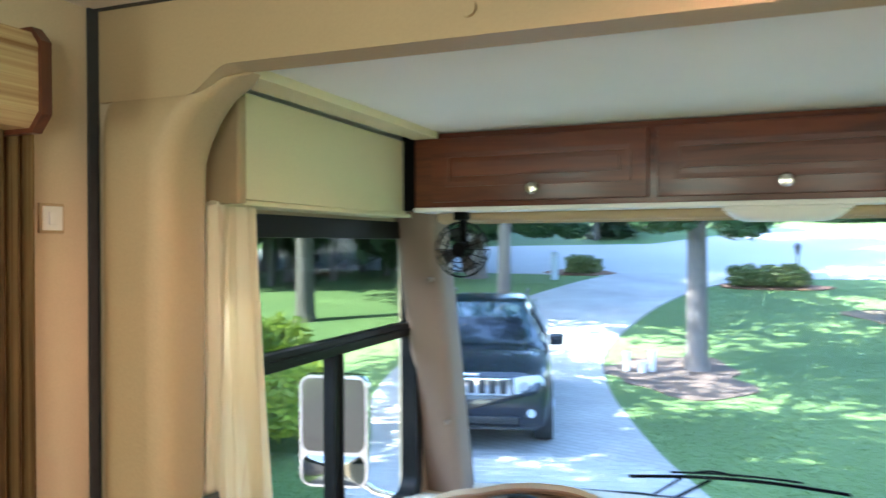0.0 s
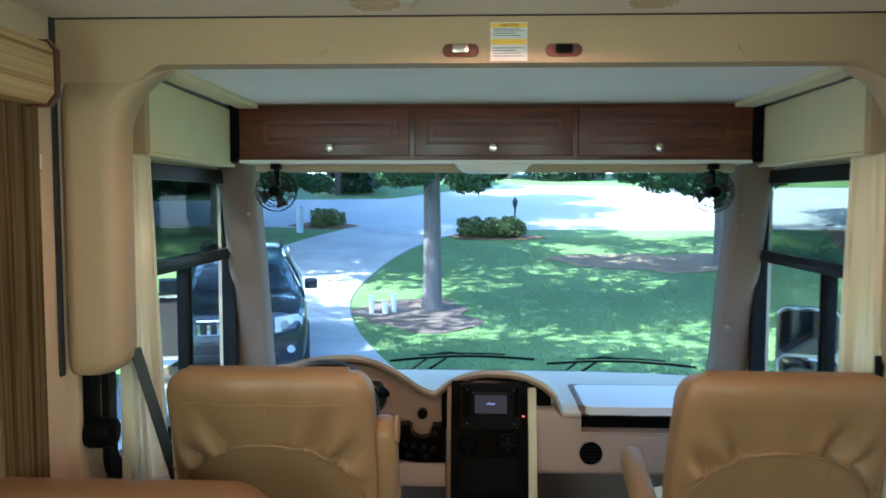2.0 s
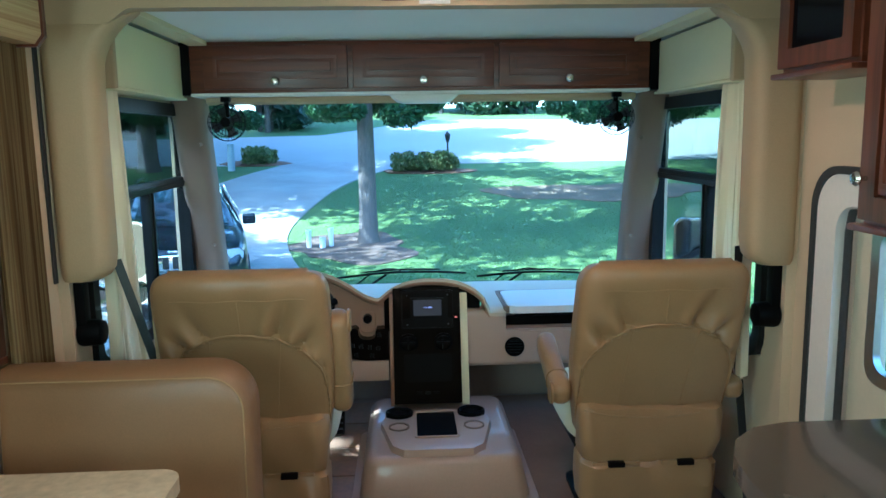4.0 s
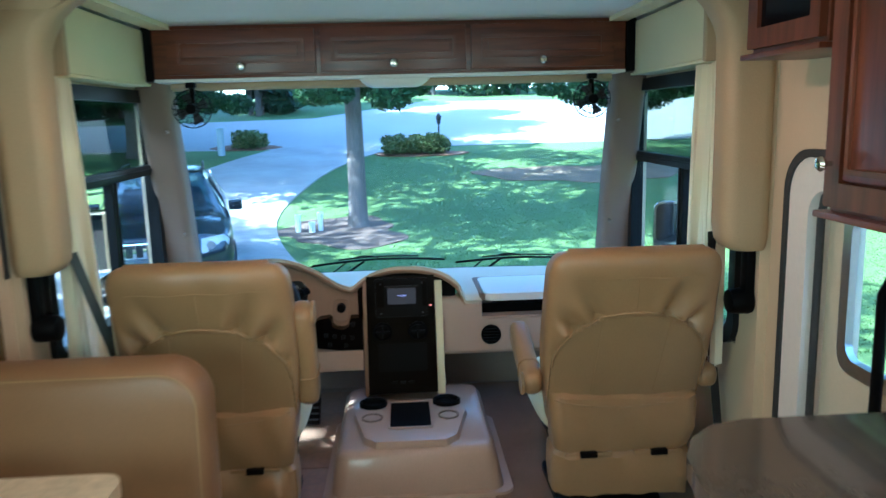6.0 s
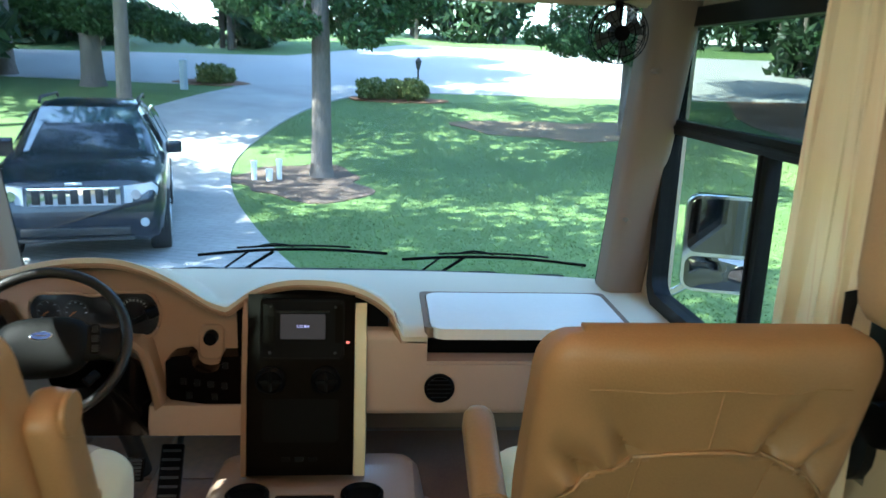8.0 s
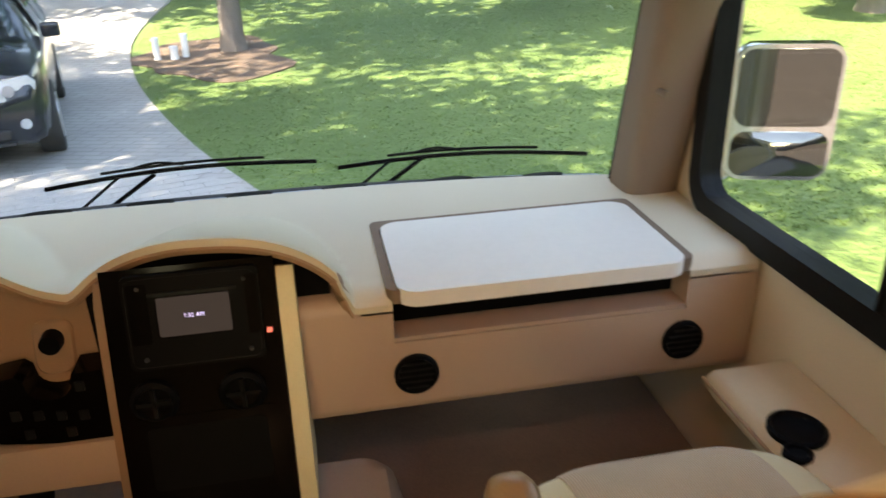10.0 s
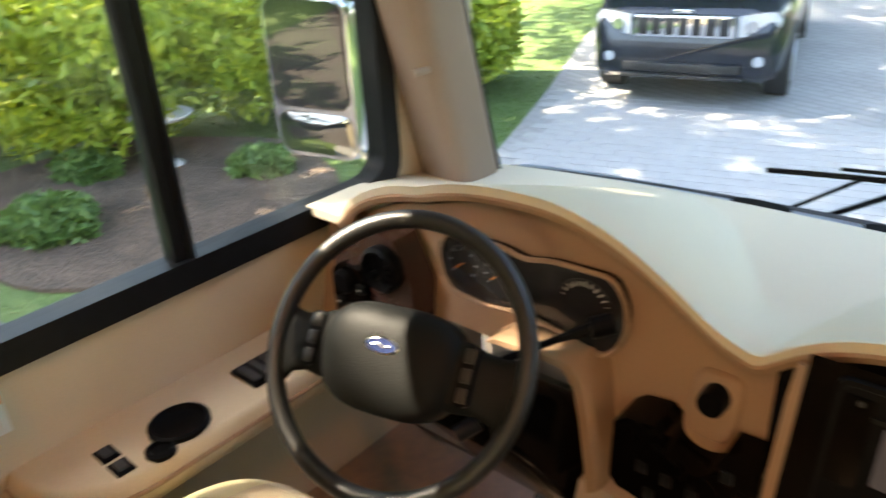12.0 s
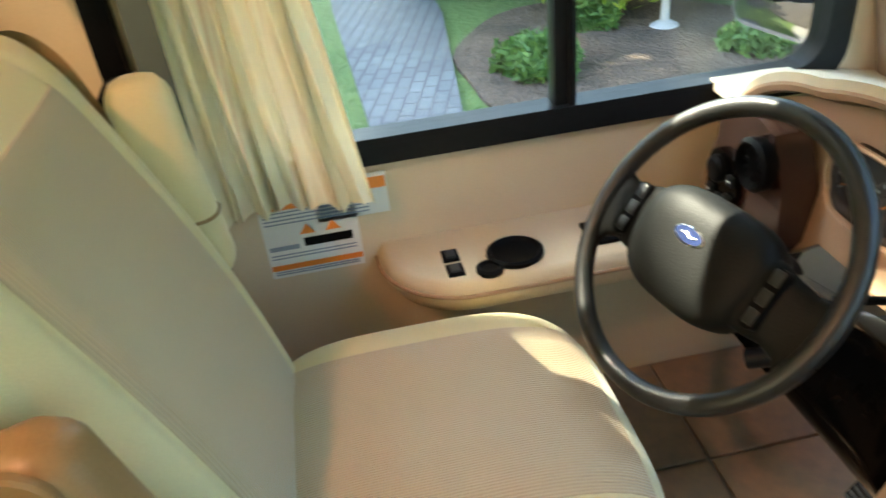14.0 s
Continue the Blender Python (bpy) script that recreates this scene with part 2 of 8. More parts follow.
BLIND_CLOTH = striped("striped valance cloth", [(0.3, (0.20, 0.10, 0.04)), (0.42, (0.40, 0.26, 0.12)), (0.52, (0.55, 0.41, 0.21)), (0.6, (0.22, 0.11, 0.04)), (0.7, (0.44, 0.30, 0.14))], 2, 28)
DRAPE_CLOTH = striped("striped drape cloth", [(0.34, (0.10, 0.045, 0.015)), (0.44, (0.24, 0.13, 0.045)), (0.52, (0.36, 0.24, 0.10)), (0.6, (0.13, 0.06, 0.02)), (0.7, (0.30, 0.18, 0.07))], 1, 60)
DARK_SHADE = surface("dark brown shade", (0.05, 0.018, 0.007), 0.6, vary=0.2)
COUNTER = surface("grey brown solid surface", (0.065, 0.052, 0.046), 0.13, big=18, fine=220, bump=0.02, vary=0.3, coat=0.3)
TABLE_TOP = surface("marbled table laminate", (0.50, 0.38, 0.25), 0.3, big=8, fine=40, bump=0.02, vary=0.3)
STONE_TILE = surface("brown stone tile", (0.29, 0.215, 0.165), 0.45, big=3, fine=30, bump=0.1, vary=0.35, hue=(0.26, 0.16, 0.10))
GROUT = surface("grout", (0.30, 0.26, 0.22), 0.9, vary=0.1)
WEB_GREY = surface("grey belt webbing", (0.055, 0.07, 0.065), 0.8, fine=500, bump=0.4, vary=0.15)
WEB_BLACK = surface("black belt webbing", (0.012, 0.013, 0.016), 0.8, fine=500, bump=0.4, vary=0.15)
PAPER = surface("white sticker paper", (0.66, 0.65, 0.61), 0.5, vary=0.03, bump=0.0)
INK_ORANGE = surface("orange ink", (0.75, 0.22, 0.03), 0.5, vary=0.04, bump=0.0)
INK_YELLOW = surface("yellow ink", (0.85, 0.55, 0.05), 0.5, vary=0.04, bump=0.0)
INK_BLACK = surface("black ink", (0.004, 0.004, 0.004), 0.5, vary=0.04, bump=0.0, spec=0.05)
INK_GREY = surface("grey ink", (0.22, 0.25, 0.30), 0.5, vary=0.04, bump=0.0)
WHEEL_VINYL = surface("charcoal wheel vinyl", (0.008, 0.0085, 0.0085), 0.38, fine=380, bump=0.25, vary=0.15)
HUB_VINYL = surface("charcoal hub plastic", (0.007, 0.0075, 0.007), 0.5, spec=0.10, fine=380, bump=0.25, vary=0.15)
BLUE_OVAL = surface("blue enamel", (0.012, 0.022, 0.07), 0.25, vary=0.1, bump=0.0)
SCREEN = surface("dark screen glass", (0.004, 0.004, 0.006), 0.12, vary=0.1, bump=0.0, spec=0.08)
SCREEN_LIT = lamp_glow("dim lit radio display", (0.016, 0.0135, 0.0135), 0.25)
POD_BROWN = surface("glossy brown moulding", (0.050, 0.026, 0.021), 0.22, vary=0.15, bump=0.0, coat=0.3)
LENS_GREY = surface("smoked instrument lens", (0.016, 0.016, 0.018), 0.2, vary=0.2, bump=0.0, spec=0.35)
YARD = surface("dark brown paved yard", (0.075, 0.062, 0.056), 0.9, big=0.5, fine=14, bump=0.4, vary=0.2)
HOUSE_WALL = surface("taupe house render", (0.19, 0.165, 0.15), 0.9, big=0.6, fine=20, bump=0.3, vary=0.15)
HOUSE_ROOF = surface("grey roof shingle", (0.09, 0.085, 0.085), 0.9, big=1.0, fine=12, bump=0.6, vary=0.25)
SCREEN_GLOW = lamp_glow("screen digits", (0.5, 0.5, 1.0), 0.16)
RED_GLOW = lamp_glow("red button light", (1.0, 0.2, 0.15), 0.12)
LENS_CLEAR = surface("frosted lamp lens", (0.80, 0.80, 0.76), 0.3, vary=0.03, bump=0.0)
PUCK_GLOW = lamp_glow("ceiling lamp lens", (1.0, 0.62, 0.36), 2.0)
GLASS_FRONT = glazing("windscreen glass", (0.90, 0.96, 0.97))
GLASS_SIDE = glazing("side window glass", (0.93, 0.95, 0.93))
GLASS_TINT = glazing("tinted upper glass", (0.52, 0.56, 0.52))
MIRROR = mirror_mat("dimmed mirror silver")
DOOR_CREAM = surface("cream door skin", (0.66, 0.60, 0.46), 0.5, fine=150, bump=0.1, vary=0.05)
DOOR_WHITE = surface("white door frame", (0.78, 0.74, 0.70), 0.4, vary=0.04, bump=0.05)
BODY_WHITE = surface("tan coach skin", (0.33, 0.28, 0.23), 0.35, vary=0.04, bump=0.0)

GRASS = surface("lawn soil and turf", (0.080, 0.150, 0.030), 0.9, big=0.35, fine=16, bump=1.0, depth=0.05, vary=0.35, hue=(0.100, 0.150, 0.045))
BLADES = leafy("grass blades", (0.085, 0.155, 0.030), (0.105, 0.175, 0.034), 0.3)
DRIVE = pavers("stamped concrete drive", (0.36, 0.35, 0.34), (0.33, 0.32, 0.31), (0.27, 0.26, 0.25), 0.30, 0.13)
DRIVE_BLOCK = surface("stamped concrete block", (0.35, 0.34, 0.33), 0.85, big=1.2, fine=30, bump=0.4, depth=0.004, vary=0.14)
# base colours lowered and blued to carry the trees' shade on the path
WALKWAY = pavers("grey stamped path, shade tinted", (0.16, 0.165, 0.18), (0.13, 0.135, 0.15), (0.09, 0.09, 0.10), 0.22, 0.11)
ROAD = surface("pale road concrete", (0.34, 0.33, 0.32), 0.9, big=0.2, fine=8, bump=0.3, depth=0.01, vary=0.12)
MULCH = surface("bark mulch", (0.075, 0.054, 0.044), 0.95, big=2.5, fine=28, bump=1.0, depth=0.05, vary=0.5, hue=(0.13, 0.088, 0.066))
BARE = surface("thin turf over brown soil", (0.105, 0.100, 0.045), 0.95, big=1.4, fine=14, bump=1.0, depth=0.05, vary=0.45, hue=(0.16, 0.105, 0.065))
STRAW = surface("pine straw", (0.17, 0.085, 0.045), 0.95, big=1.5, fine=25, bump=1.0, depth=0.05, vary=0.4)
BARK = surface("oak bark", (0.15, 0.125, 0.11), 0.9, big=4, fine=18, bump=1.0, depth=0.03, vary=0.35, stretch=(3, 3, 0.6))
LEAF_DARK = leafy("oak leaves", (0.025, 0.06, 0.02), (0.06, 0.12, 0.035))
LEAF_FAR = leafy("far woodland leaves", (0.018, 0.04, 0.02), (0.05, 0.09, 0.035))
LEAF_BRIGHT = leafy("yellow green shrub leaves", (0.16, 0.24, 0.02), (0.38, 0.44, 0.045), 0.35)
LEAF_SHRUB = leafy("low shrub leaves", (0.07, 0.11, 0.03), (0.20, 0.22, 0.07))
LEAF_PLANT = leafy("ground cover leaves", (0.06, 0.13, 0.03), (0.14, 0.24, 0.06))
CAR_PAINT = surface("dark blue metallic paint", (0.006, 0.010, 0.018), 0.25, metal=0.1, vary=0.1, bump=0.0, coat=0.45, spec=0.35)
CAR_BLACK = surface("black car trim", (0.012, 0.012, 0.013), 0.5, vary=0.2)
CAR_GLASS = surface("dark car glass", (0.03, 0.05, 0.06), 0.04, vary=0.05, bump=0.0, spec=0.9, coat=1.0)
CAR_LAMP = surface("clear headlamp", (0.40, 0.42, 0.44), 0.12, vary=0.1, bump=0.0, coat=1.0)
TYRE = surface("tyre rubber", (0.02, 0.02, 0.02), 0.8, vary=0.2)
ALLOY = surface("silver alloy", (0.5, 0.5, 0.52), 0.3, metal=1.0, vary=0.1, bump=0.0)
PVC_WHITE = surface("white pvc", (0.75, 0.75, 0.75), 0.4, vary=0.05, bump=0.0)
STEEL_GREY = surface("grey painted steel", (0.35, 0.40, 0.45), 0.5, vary=0.1)
IRON = surface("dark iron", (0.03, 0.03, 0.03), 0.6, vary=0.2)
BLUE_PLASTIC = surface("blue plastic", (0.05, 0.25, 0.55), 0.3, vary=0.1, bump=0.0)
BASIN = surface("pale stone basin", (0.45, 0.43, 0.42), 0.7, vary=0.15)
WOODS = surface("distant woods", (0.02, 0.035, 0.02), 1.0, big=0.5, fine=3, vary=0.6, bump=0.0)


# ==== mesh helpers ====
ORIGIN = {}


def thing(name, x, y, z, label, category, group=""):
    """An Empty at the base of a thing; its parts hang under it."""
    ob = new(name)
    ob.location = (x, y, z)
    ob.empty_display_size = 0.1
    ORIGIN[ob.name] = Vector((x, y, z))
    return tagged(ob, label, category, group)


def mesh_of(name, bm, material, smooth=True):
    bmesh.ops.recalc_face_normals(bm, faces=bm.faces[:])
    me = bpy.data.meshes.new(name)
    bm.to_mesh(me)
    bm.free()
    me.materials.append(material)
    if smooth:
        me.polygons.foreach_set("use_smooth", [True] * len(me.polygons))
        me.set_sharp_from_angle(angle=radians(38))
    return me


def part(name, bm, material, parent, label="", smooth=True):
    """Links a bmesh, built in world places, as one mesh under a thing or a part."""
    root = parent
    while root.parent:
        root = root.parent
    bmesh.ops.translate(bm, verts=bm.verts[:], vec=-ORIGIN.get(root.name, Vector()))
    ob = new(name, mesh_of(name, bm, material, smooth))
    ob.parent = parent
    return tagged(ob, label)


def setting(name, bm, material, label="", smooth=True):
    return tagged(new(name, mesh_of(name, bm, material, smooth)), label, kind="structure")


def box(bm, x0, x1, y0, y1, z0, z1, bevel=0.0, seg=2):
    r = bmesh.ops.create_cube(bm, size=1)
    vs = r["verts"]
    for v in vs:
        v.co = Vector((x0 if v.co.x < 0 else x1, y0 if v.co.y < 0 else y1, z0 if v.co.z < 0 else z1))
    if bevel:
        es = list({e for v in vs for e in v.link_edges})
        bmesh.ops.bevel(bm, geom=es, offset=bevel, segments=seg, profile=0.6, affect='EDGES')
    return bm


def se(c, p):
    return math.copysign(abs(c) ** p, c)


def boxed(*a, **k):
    return box(bmesh.new(), *a, **k)


def rod(bm, a, b, r0, r1=None, n=14, caps=True):
    a, b = Vector(a), Vector(b)
    d = b - a
    res = bmesh.ops.create_cone(bm, cap_ends=caps, segments=n, radius1=r0, radius2=r0 if r1 is None else r1, depth=d.length)
    bmesh.ops.transform(bm, matrix=Matrix.Translation((a + b) / 2) @ d.to_track_quat('Z', 'Y').to_matrix().to_4x4(), verts=res["verts"])
    return bm


def sweep(bm, pts, radius, n=8, closed=False, squash=1.0):
    """A round bar along a line of points."""
    pts = [Vector(p) for p in pts]
    rings, m = [], len(pts)
    up = Vector((0, 0, 1))
    for i, p in enumerate(pts):
        a = pts[i - 1] if (i or closed) else p
        b = pts[(i + 1) % m] if (i < m - 1 or closed) else p
        d = (b - a).normalized()
        s = d.cross(up if abs(d.z) < 0.9 else Vector((0, 1, 0)))
        s = s.normalized() if s.length > 1e-3 else Vector((1, 0, 0))
        u = s.cross(d)
        r = radius(i / max(1, m - 1)) if callable(radius) else radius
        rings.append([bm.verts.new(p + r * (math.cos(q) * s + squash * math.sin(q) * u)) for q in [2 * math.pi * k / n for k in range(n)]])
    for i in range(m if closed else m - 1):
        A, B = rings[i], rings[(i + 1) % m]
        for k in range(n):
            bm.faces.new((A[k], A[(k + 1) % n], B[(k + 1) % n], B[k]))
    if not closed:
        bm.faces.new(rings[0]), bm.faces.new(rings[-1])
    return bm


def loft(bm, rings, caps=True, closed=False):
    """Skins a row of equal rings of points."""
    vs = [[bm.verts.new(p) for p in r] for r in rings]
    n = len(vs[0])
    for i in range(len(vs) if closed else len(vs) - 1):
        A, B = vs[i], vs[(i + 1) % len(vs)]
        for k in range(n):
            bm.faces.new((A[k], A[(k + 1) % n], B[(k + 1) % n], B[k]))
    if caps and not closed:
        bm.faces.new(vs[0]), bm.faces.new(vs[-1])
    return bm


def prism(bm, outline, lo, hi, axis):
    """Extrudes a flat outline between two values of one axis (0, 1 or 2)."""
    def at(p, v):
        q = list(p)
        q.insert(axis, v)
        return Vector(q)
    return loft(bm, [[at(p, lo) for p in outline], [at(p, hi) for p in outline]])


def rounded(x0, x1, y0, y1, r, n=5):
    """Outline of a rounded rectangle."""
    out = []
    for cx, cy, a0 in ((x1 - r, y1 - r, 0), (x0 + r, y1 - r, 90), (x0 + r, y0 + r, 180), (x1 - r, y0 + r, 270)):
        out += [(cx + r * math.cos(radians(a0 + 90 * k / n)), cy + r * math.sin(radians(a0 + 90 * k / n))) for k in range(n + 1)]
    return out


def bevel_all(bm, w, seg=2, angle=30):
    es = [e for e in bm.edges if len(e.link_faces) == 2 and e.calc_face_angle(0) > radians(angle)]
    bmesh.ops.bevel(bm, geom=es, offset=w, segments=seg, profile=0.6, affect='EDGES')
    return bm


def ring_frame(bm, outer, inner, lo, hi, axis):
    """A flat frame between two outlines of equal length."""
    def at(p, v):
        q = list(p)
        q.insert(axis, v)
        return Vector(q)
    return loft(bm, [[at(p, lo) for p in outer], [at(p, hi) for p in outer], [at(p, hi) for p in inner], [at(p, lo) for p in inner]], closed=True)


def wall_with_hole(axis, lo, hi, a0, a1, b0, b1, hole):
    """A wall slab across one axis with one opening whose outline is given."""
    bm = bmesh.new()
    ha0, ha1, hb0, hb1 = hole
    for r in ((a0, ha0, b0, b1), (ha1, a1, b0, b1), (ha0, ha1, b0, hb0), (ha0, ha1, hb1, b1)):
        if r[1] - r[0] > 1e-4 and r[3] - r[2] > 1e-4:
            if axis == 0:
                box(bm, lo, hi, r[0], r[1], r[2], r[3])
            else:
                box(bm, r[0], r[1], lo, hi, r[2], r[3])
    return bm


def ground_z(x, y):
    u = (y - 12.0) / 1.5
    rise = 1.5 * (u if u > 30 else math.log1p(math.exp(u)))
    far = max(0.0, y - 60)
    return -0.86 + 0.095 * rise - 0.08 * far


def smoothline(pts, n):
    """Catmull-Rom points along a line."""
    out = []
    P = [Vector((*p, 0)) for p in pts]
    P = [2 * P[0] - P[1]] + P + [2 * P[-1] - P[-2]]
    for i in range(1, len(P) - 2):
        for k in range(n):
            t = k / n
            a, b, c, d = P[i - 1], P[i], P[i + 1], P[i + 2]
            out.append(0.5 * ((2 * b) + (c - a) * t + (2 * a - 5 * b + 4 * c - d) * t * t + (3 * b - a - 3 * c + d) * t ** 3))
    out.append(P[-2])
    return out


def draped(left, right, across, lift):
    """A sheet between two lines of equal length that lies on the ground, with a skirt."""
    bm = bmesh.new()
    rows = []
    for a, b in zip(left, right):
        row = []
        for k in range(across + 1):
            p = a.lerp(b, k / across)
            row.append(bm.verts.new((p.x, p.y, ground_z(p.x, p.y) + lift)))
        e0, e1 = row[0].co, row[-1].co
        row = [bm.verts.new((e0.x, e0.y, e0.z - lift - 0.1))] + row + [bm.verts.new((e1.x, e1.y, e1.z - lift - 0.1))]
        rows.append(row)
    for A, B in zip(rows, rows[1:]):
        for k in range(len(A) - 1):
            bm.faces.new((A[k], A[k + 1], B[k + 1], B[k]))
    return bm


def blob_sheet(cx, cy, rx, ry, lift, wob=0.12, seed=0, n=40, rings=6):
    """An uneven round bed lying on the ground."""
    bm = bmesh.new()
    rnd = random.Random(seed)
    ph = [rnd.uniform(0, 6.28) for _ in range(4)]
    mid = bm.verts.new((cx, cy, ground_z(cx, cy) + lift))
    prev = None
    for j in range(1, rings + 2):
        f = min(j, rings) / rings
        ring = []
        for k in range(n):
            a = 2 * math.pi * k / n
            w = 1 + wob * (math.sin(2 * a + ph[0]) + 0.6 * math.sin(3 * a + ph[1]) + 0.4 * math.sin(7 * a + ph[2]))
            x, y = cx + rx * f * w * math.cos(a), cy + ry * f * w * math.sin(a)
            ring.append(bm.verts.new((x, y, ground_z(x, y) + lift * (1 if j <= rings else -1))))
        for k in range(n):
            if prev is None:
                bm.faces.new((mid, ring[k], ring[(k + 1) % n]))
            else:
                bm.faces.new((prev[k], ring[k], ring[(k + 1) % n], prev[(k + 1) % n]))
        prev = ring
    return bm


def leaf_cloud(centres, count, size, seed, squash=1.0, long=1.6):
    """Many small leaves scattered through and over a set of clumps (place, radius)."""
    rnd = np.random.RandomState(seed)
    C = np.array([c[0] for c in centres], float)
    R = np.array([c[1] for c in centres], float)
    pick = rnd.choice(len(C), count, p=R ** 2 / (R ** 2).sum())
    d = rnd.normal(size=(count, 3))
    d /= np.linalg.norm(d, axis=1)[:, None]
    d[:, 2] *= squash
    p = C[pick] + d * (R[pick] * (0.55 + 0.5 * rnd.rand(count)))[:, None]
    u = rnd.normal(size=(count, 3))
    u /= np.linalg.norm(u, axis=1)[:, None]
    w = np.cross(u, rnd.normal(size=(count, 3)))
    w /= np.linalg.norm(w, axis=1)[:, None]
    s = size * (0.6 + 0.8 * rnd.rand(count))[:, None]
    v = np.stack([p - u * s * long, p + w * s * 0.5, p + u * s * long, p - w * s * 0.5], axis=1).reshape(-1, 3)
    me = bpy.data.meshes.new("leaves")
    me.vertices.add(len(v))
    me.vertices.foreach_set("co", v.ravel())
    me.loops.add(len(v))
    me.loops.foreach_set("vertex_index", np.arange(len(v), dtype=np.int32))
    me.polygons.add(count)
    me.polygons.foreach_set("loop_start", np.arange(0, len(v), 4, dtype=np.int32))
    me.update(calc_edges=True)
    return me


def leaf_part(name, me, material, parent, label=""):
    root = parent
    while root.parent:
        root = root.parent
    me.transform(Matrix.Translation(-ORIGIN.get(root.name, Vector())))
    me.materials.append(material)
    ob = new(name, me)
    ob.parent = parent
    return tagged(ob, label)


def words(name, text, size, m, material, parent, thick=0.0006):
    """Lettering as a mesh under a thing."""
    cu = bpy.data.curves.new(name, 'FONT')
    cu.body, cu.size, cu.extrude, cu.align_x, cu.align_y, cu.resolution_u = text, size, thick, 'CENTER', 'CENTER', 2
    tmp = bpy.data.objects.new("tmp", cu)
    scene.collection.objects.link(tmp)
    me = bpy.data.meshes.new_from_object(tmp.evaluated_get(bpy.context.evaluated_depsgraph_get()))
    bpy.data.objects.remove(tmp)
    root = parent
    while root.parent:
        root = root.parent
    me.transform(Matrix.Translation(-ORIGIN.get(root.name, Vector())) @ m)
    me.materials.clear()
    me.materials.append(material)
    ob = new(name, me)
    ob.parent = parent
    return ob


# ==== outdoors: ground, drive, road ====
def ground_sheet():
    bm = bmesh.new()
    xs = [-600, -300, -150, -90, -60] + [-45 + 3 * i for i in range(31)] + [60, 90, 150, 300, 600]
    ys = [-600, -200, -80, -40, -20, -10, -4] + [1.5 * i for i in range(40)] + [62, 70, 80, 100, 140, 200, 300, 600, 1500]
    rows = [[bm.verts.new((x, y, ground_z(x, min(y, 62)) - (0 if y < 62 else (y - 62) * 0.02))) for x in xs] for y in ys]
    for A, B in zip(rows, rows[1:]):
        for k in range(len(xs) - 1):
            bm.faces.new((A[k], A[k + 1], B[k + 1], B[k]))
    return setting("ground", bm, GRASS, "green lawn sloping up towards the road")


ground_sheet()

EDGE_R = [(1.9, -3), (1.5, 1), (0.55, 3.2), (-0.31, 5.17), (-1.07, 6.93), (-2.05, 9.85), (-2.62, 12.3), (-2.78, 14.2), (-2.65, 16.5), (-2.3, 19.2), (-1.67, 21.6), (-0.6, 23.9), (1.0, 25.6)]
EDGE_L = [(-2.2, -3), (-2.6, 1), (-3.35, 3.0), (-4.1, 5.0), (-4.75, 6.6), (-5.7, 8.9), (-6.35, 11.2), (-6.75, 14), (-6.75, 17), (-6.35, 20), (-5.6, 23), (-4.9, 24.8), (-4.4, 26.0)]
setting("driveway", draped(smoothline(EDGE_L, 5), smoothline(EDGE_R, 5), 10, 0.03), DRIVE, "pale grey stamped concrete driveway curving to the road")
setting("road", draped([Vector((-90, 28, 0)), Vector((-30, 27.5, 0)), Vector((-5.5, 25.3, 0)), Vector((1.5, 25.0, 0)), Vector((12, 25.2, 0)), Vector((40, 27, 0)), Vector((90, 29, 0))],
                       [Vector((-90, 36, 0)), Vector((-30, 34, 0)), Vector((-4.5, 37, 0)), Vector((1.5, 46.5, 0)), Vector((12, 45, 0)), Vector((40, 44, 0)), Vector((90, 44, 0))], 16, 0.02), ROAD, "pale concrete road, sunlit beyond the trees")
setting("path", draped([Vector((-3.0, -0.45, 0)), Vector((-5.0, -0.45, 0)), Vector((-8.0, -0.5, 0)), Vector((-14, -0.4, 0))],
                       [Vector((-3.0, 0.35, 0)), Vector((-4.5, 0.18, 0)), Vector((-7.3, 0.55, 0)), Vector((-14, 0.8, 0))], 4, 0.035), WALKWAY, "grey concrete garden path, coloured dark for tree shade")
setting("mulch_bed", blob_sheet(-5.5, 1.75, 1.55, 1.5, 0.03, 0.05, 3), MULCH, "dark bark mulch flower bed")
setting("mulch_ring", blob_sheet(-1.2, 11.75, 1.35, 1.45, 0.02, 0.20, 5), MULCH, "brown mulch round a tree")
setting("bare_patch", blob_sheet(5.6, 18.4, 2.7, 1.7, 0.02, 0.22, 8), BARE, "bare brown patch of pine straw in the lawn")
setting("road_island_bed", blob_sheet(0.7, 23.2, 1.6, 0.7, 0.03, 0.08, 9), STRAW, "brown bed under low shrubs")
setting("bush_bed", blob_sheet(-5.9, 26.0, 1.4, 0.8, 0.03, 0.1, 10), STRAW, "brown bed beside the drive mouth")
setting("straw_bank", blob_sheet(19, 20, 7, 9, 0.02, 0.1, 12), STRAW, "reddish pine straw under far trees")


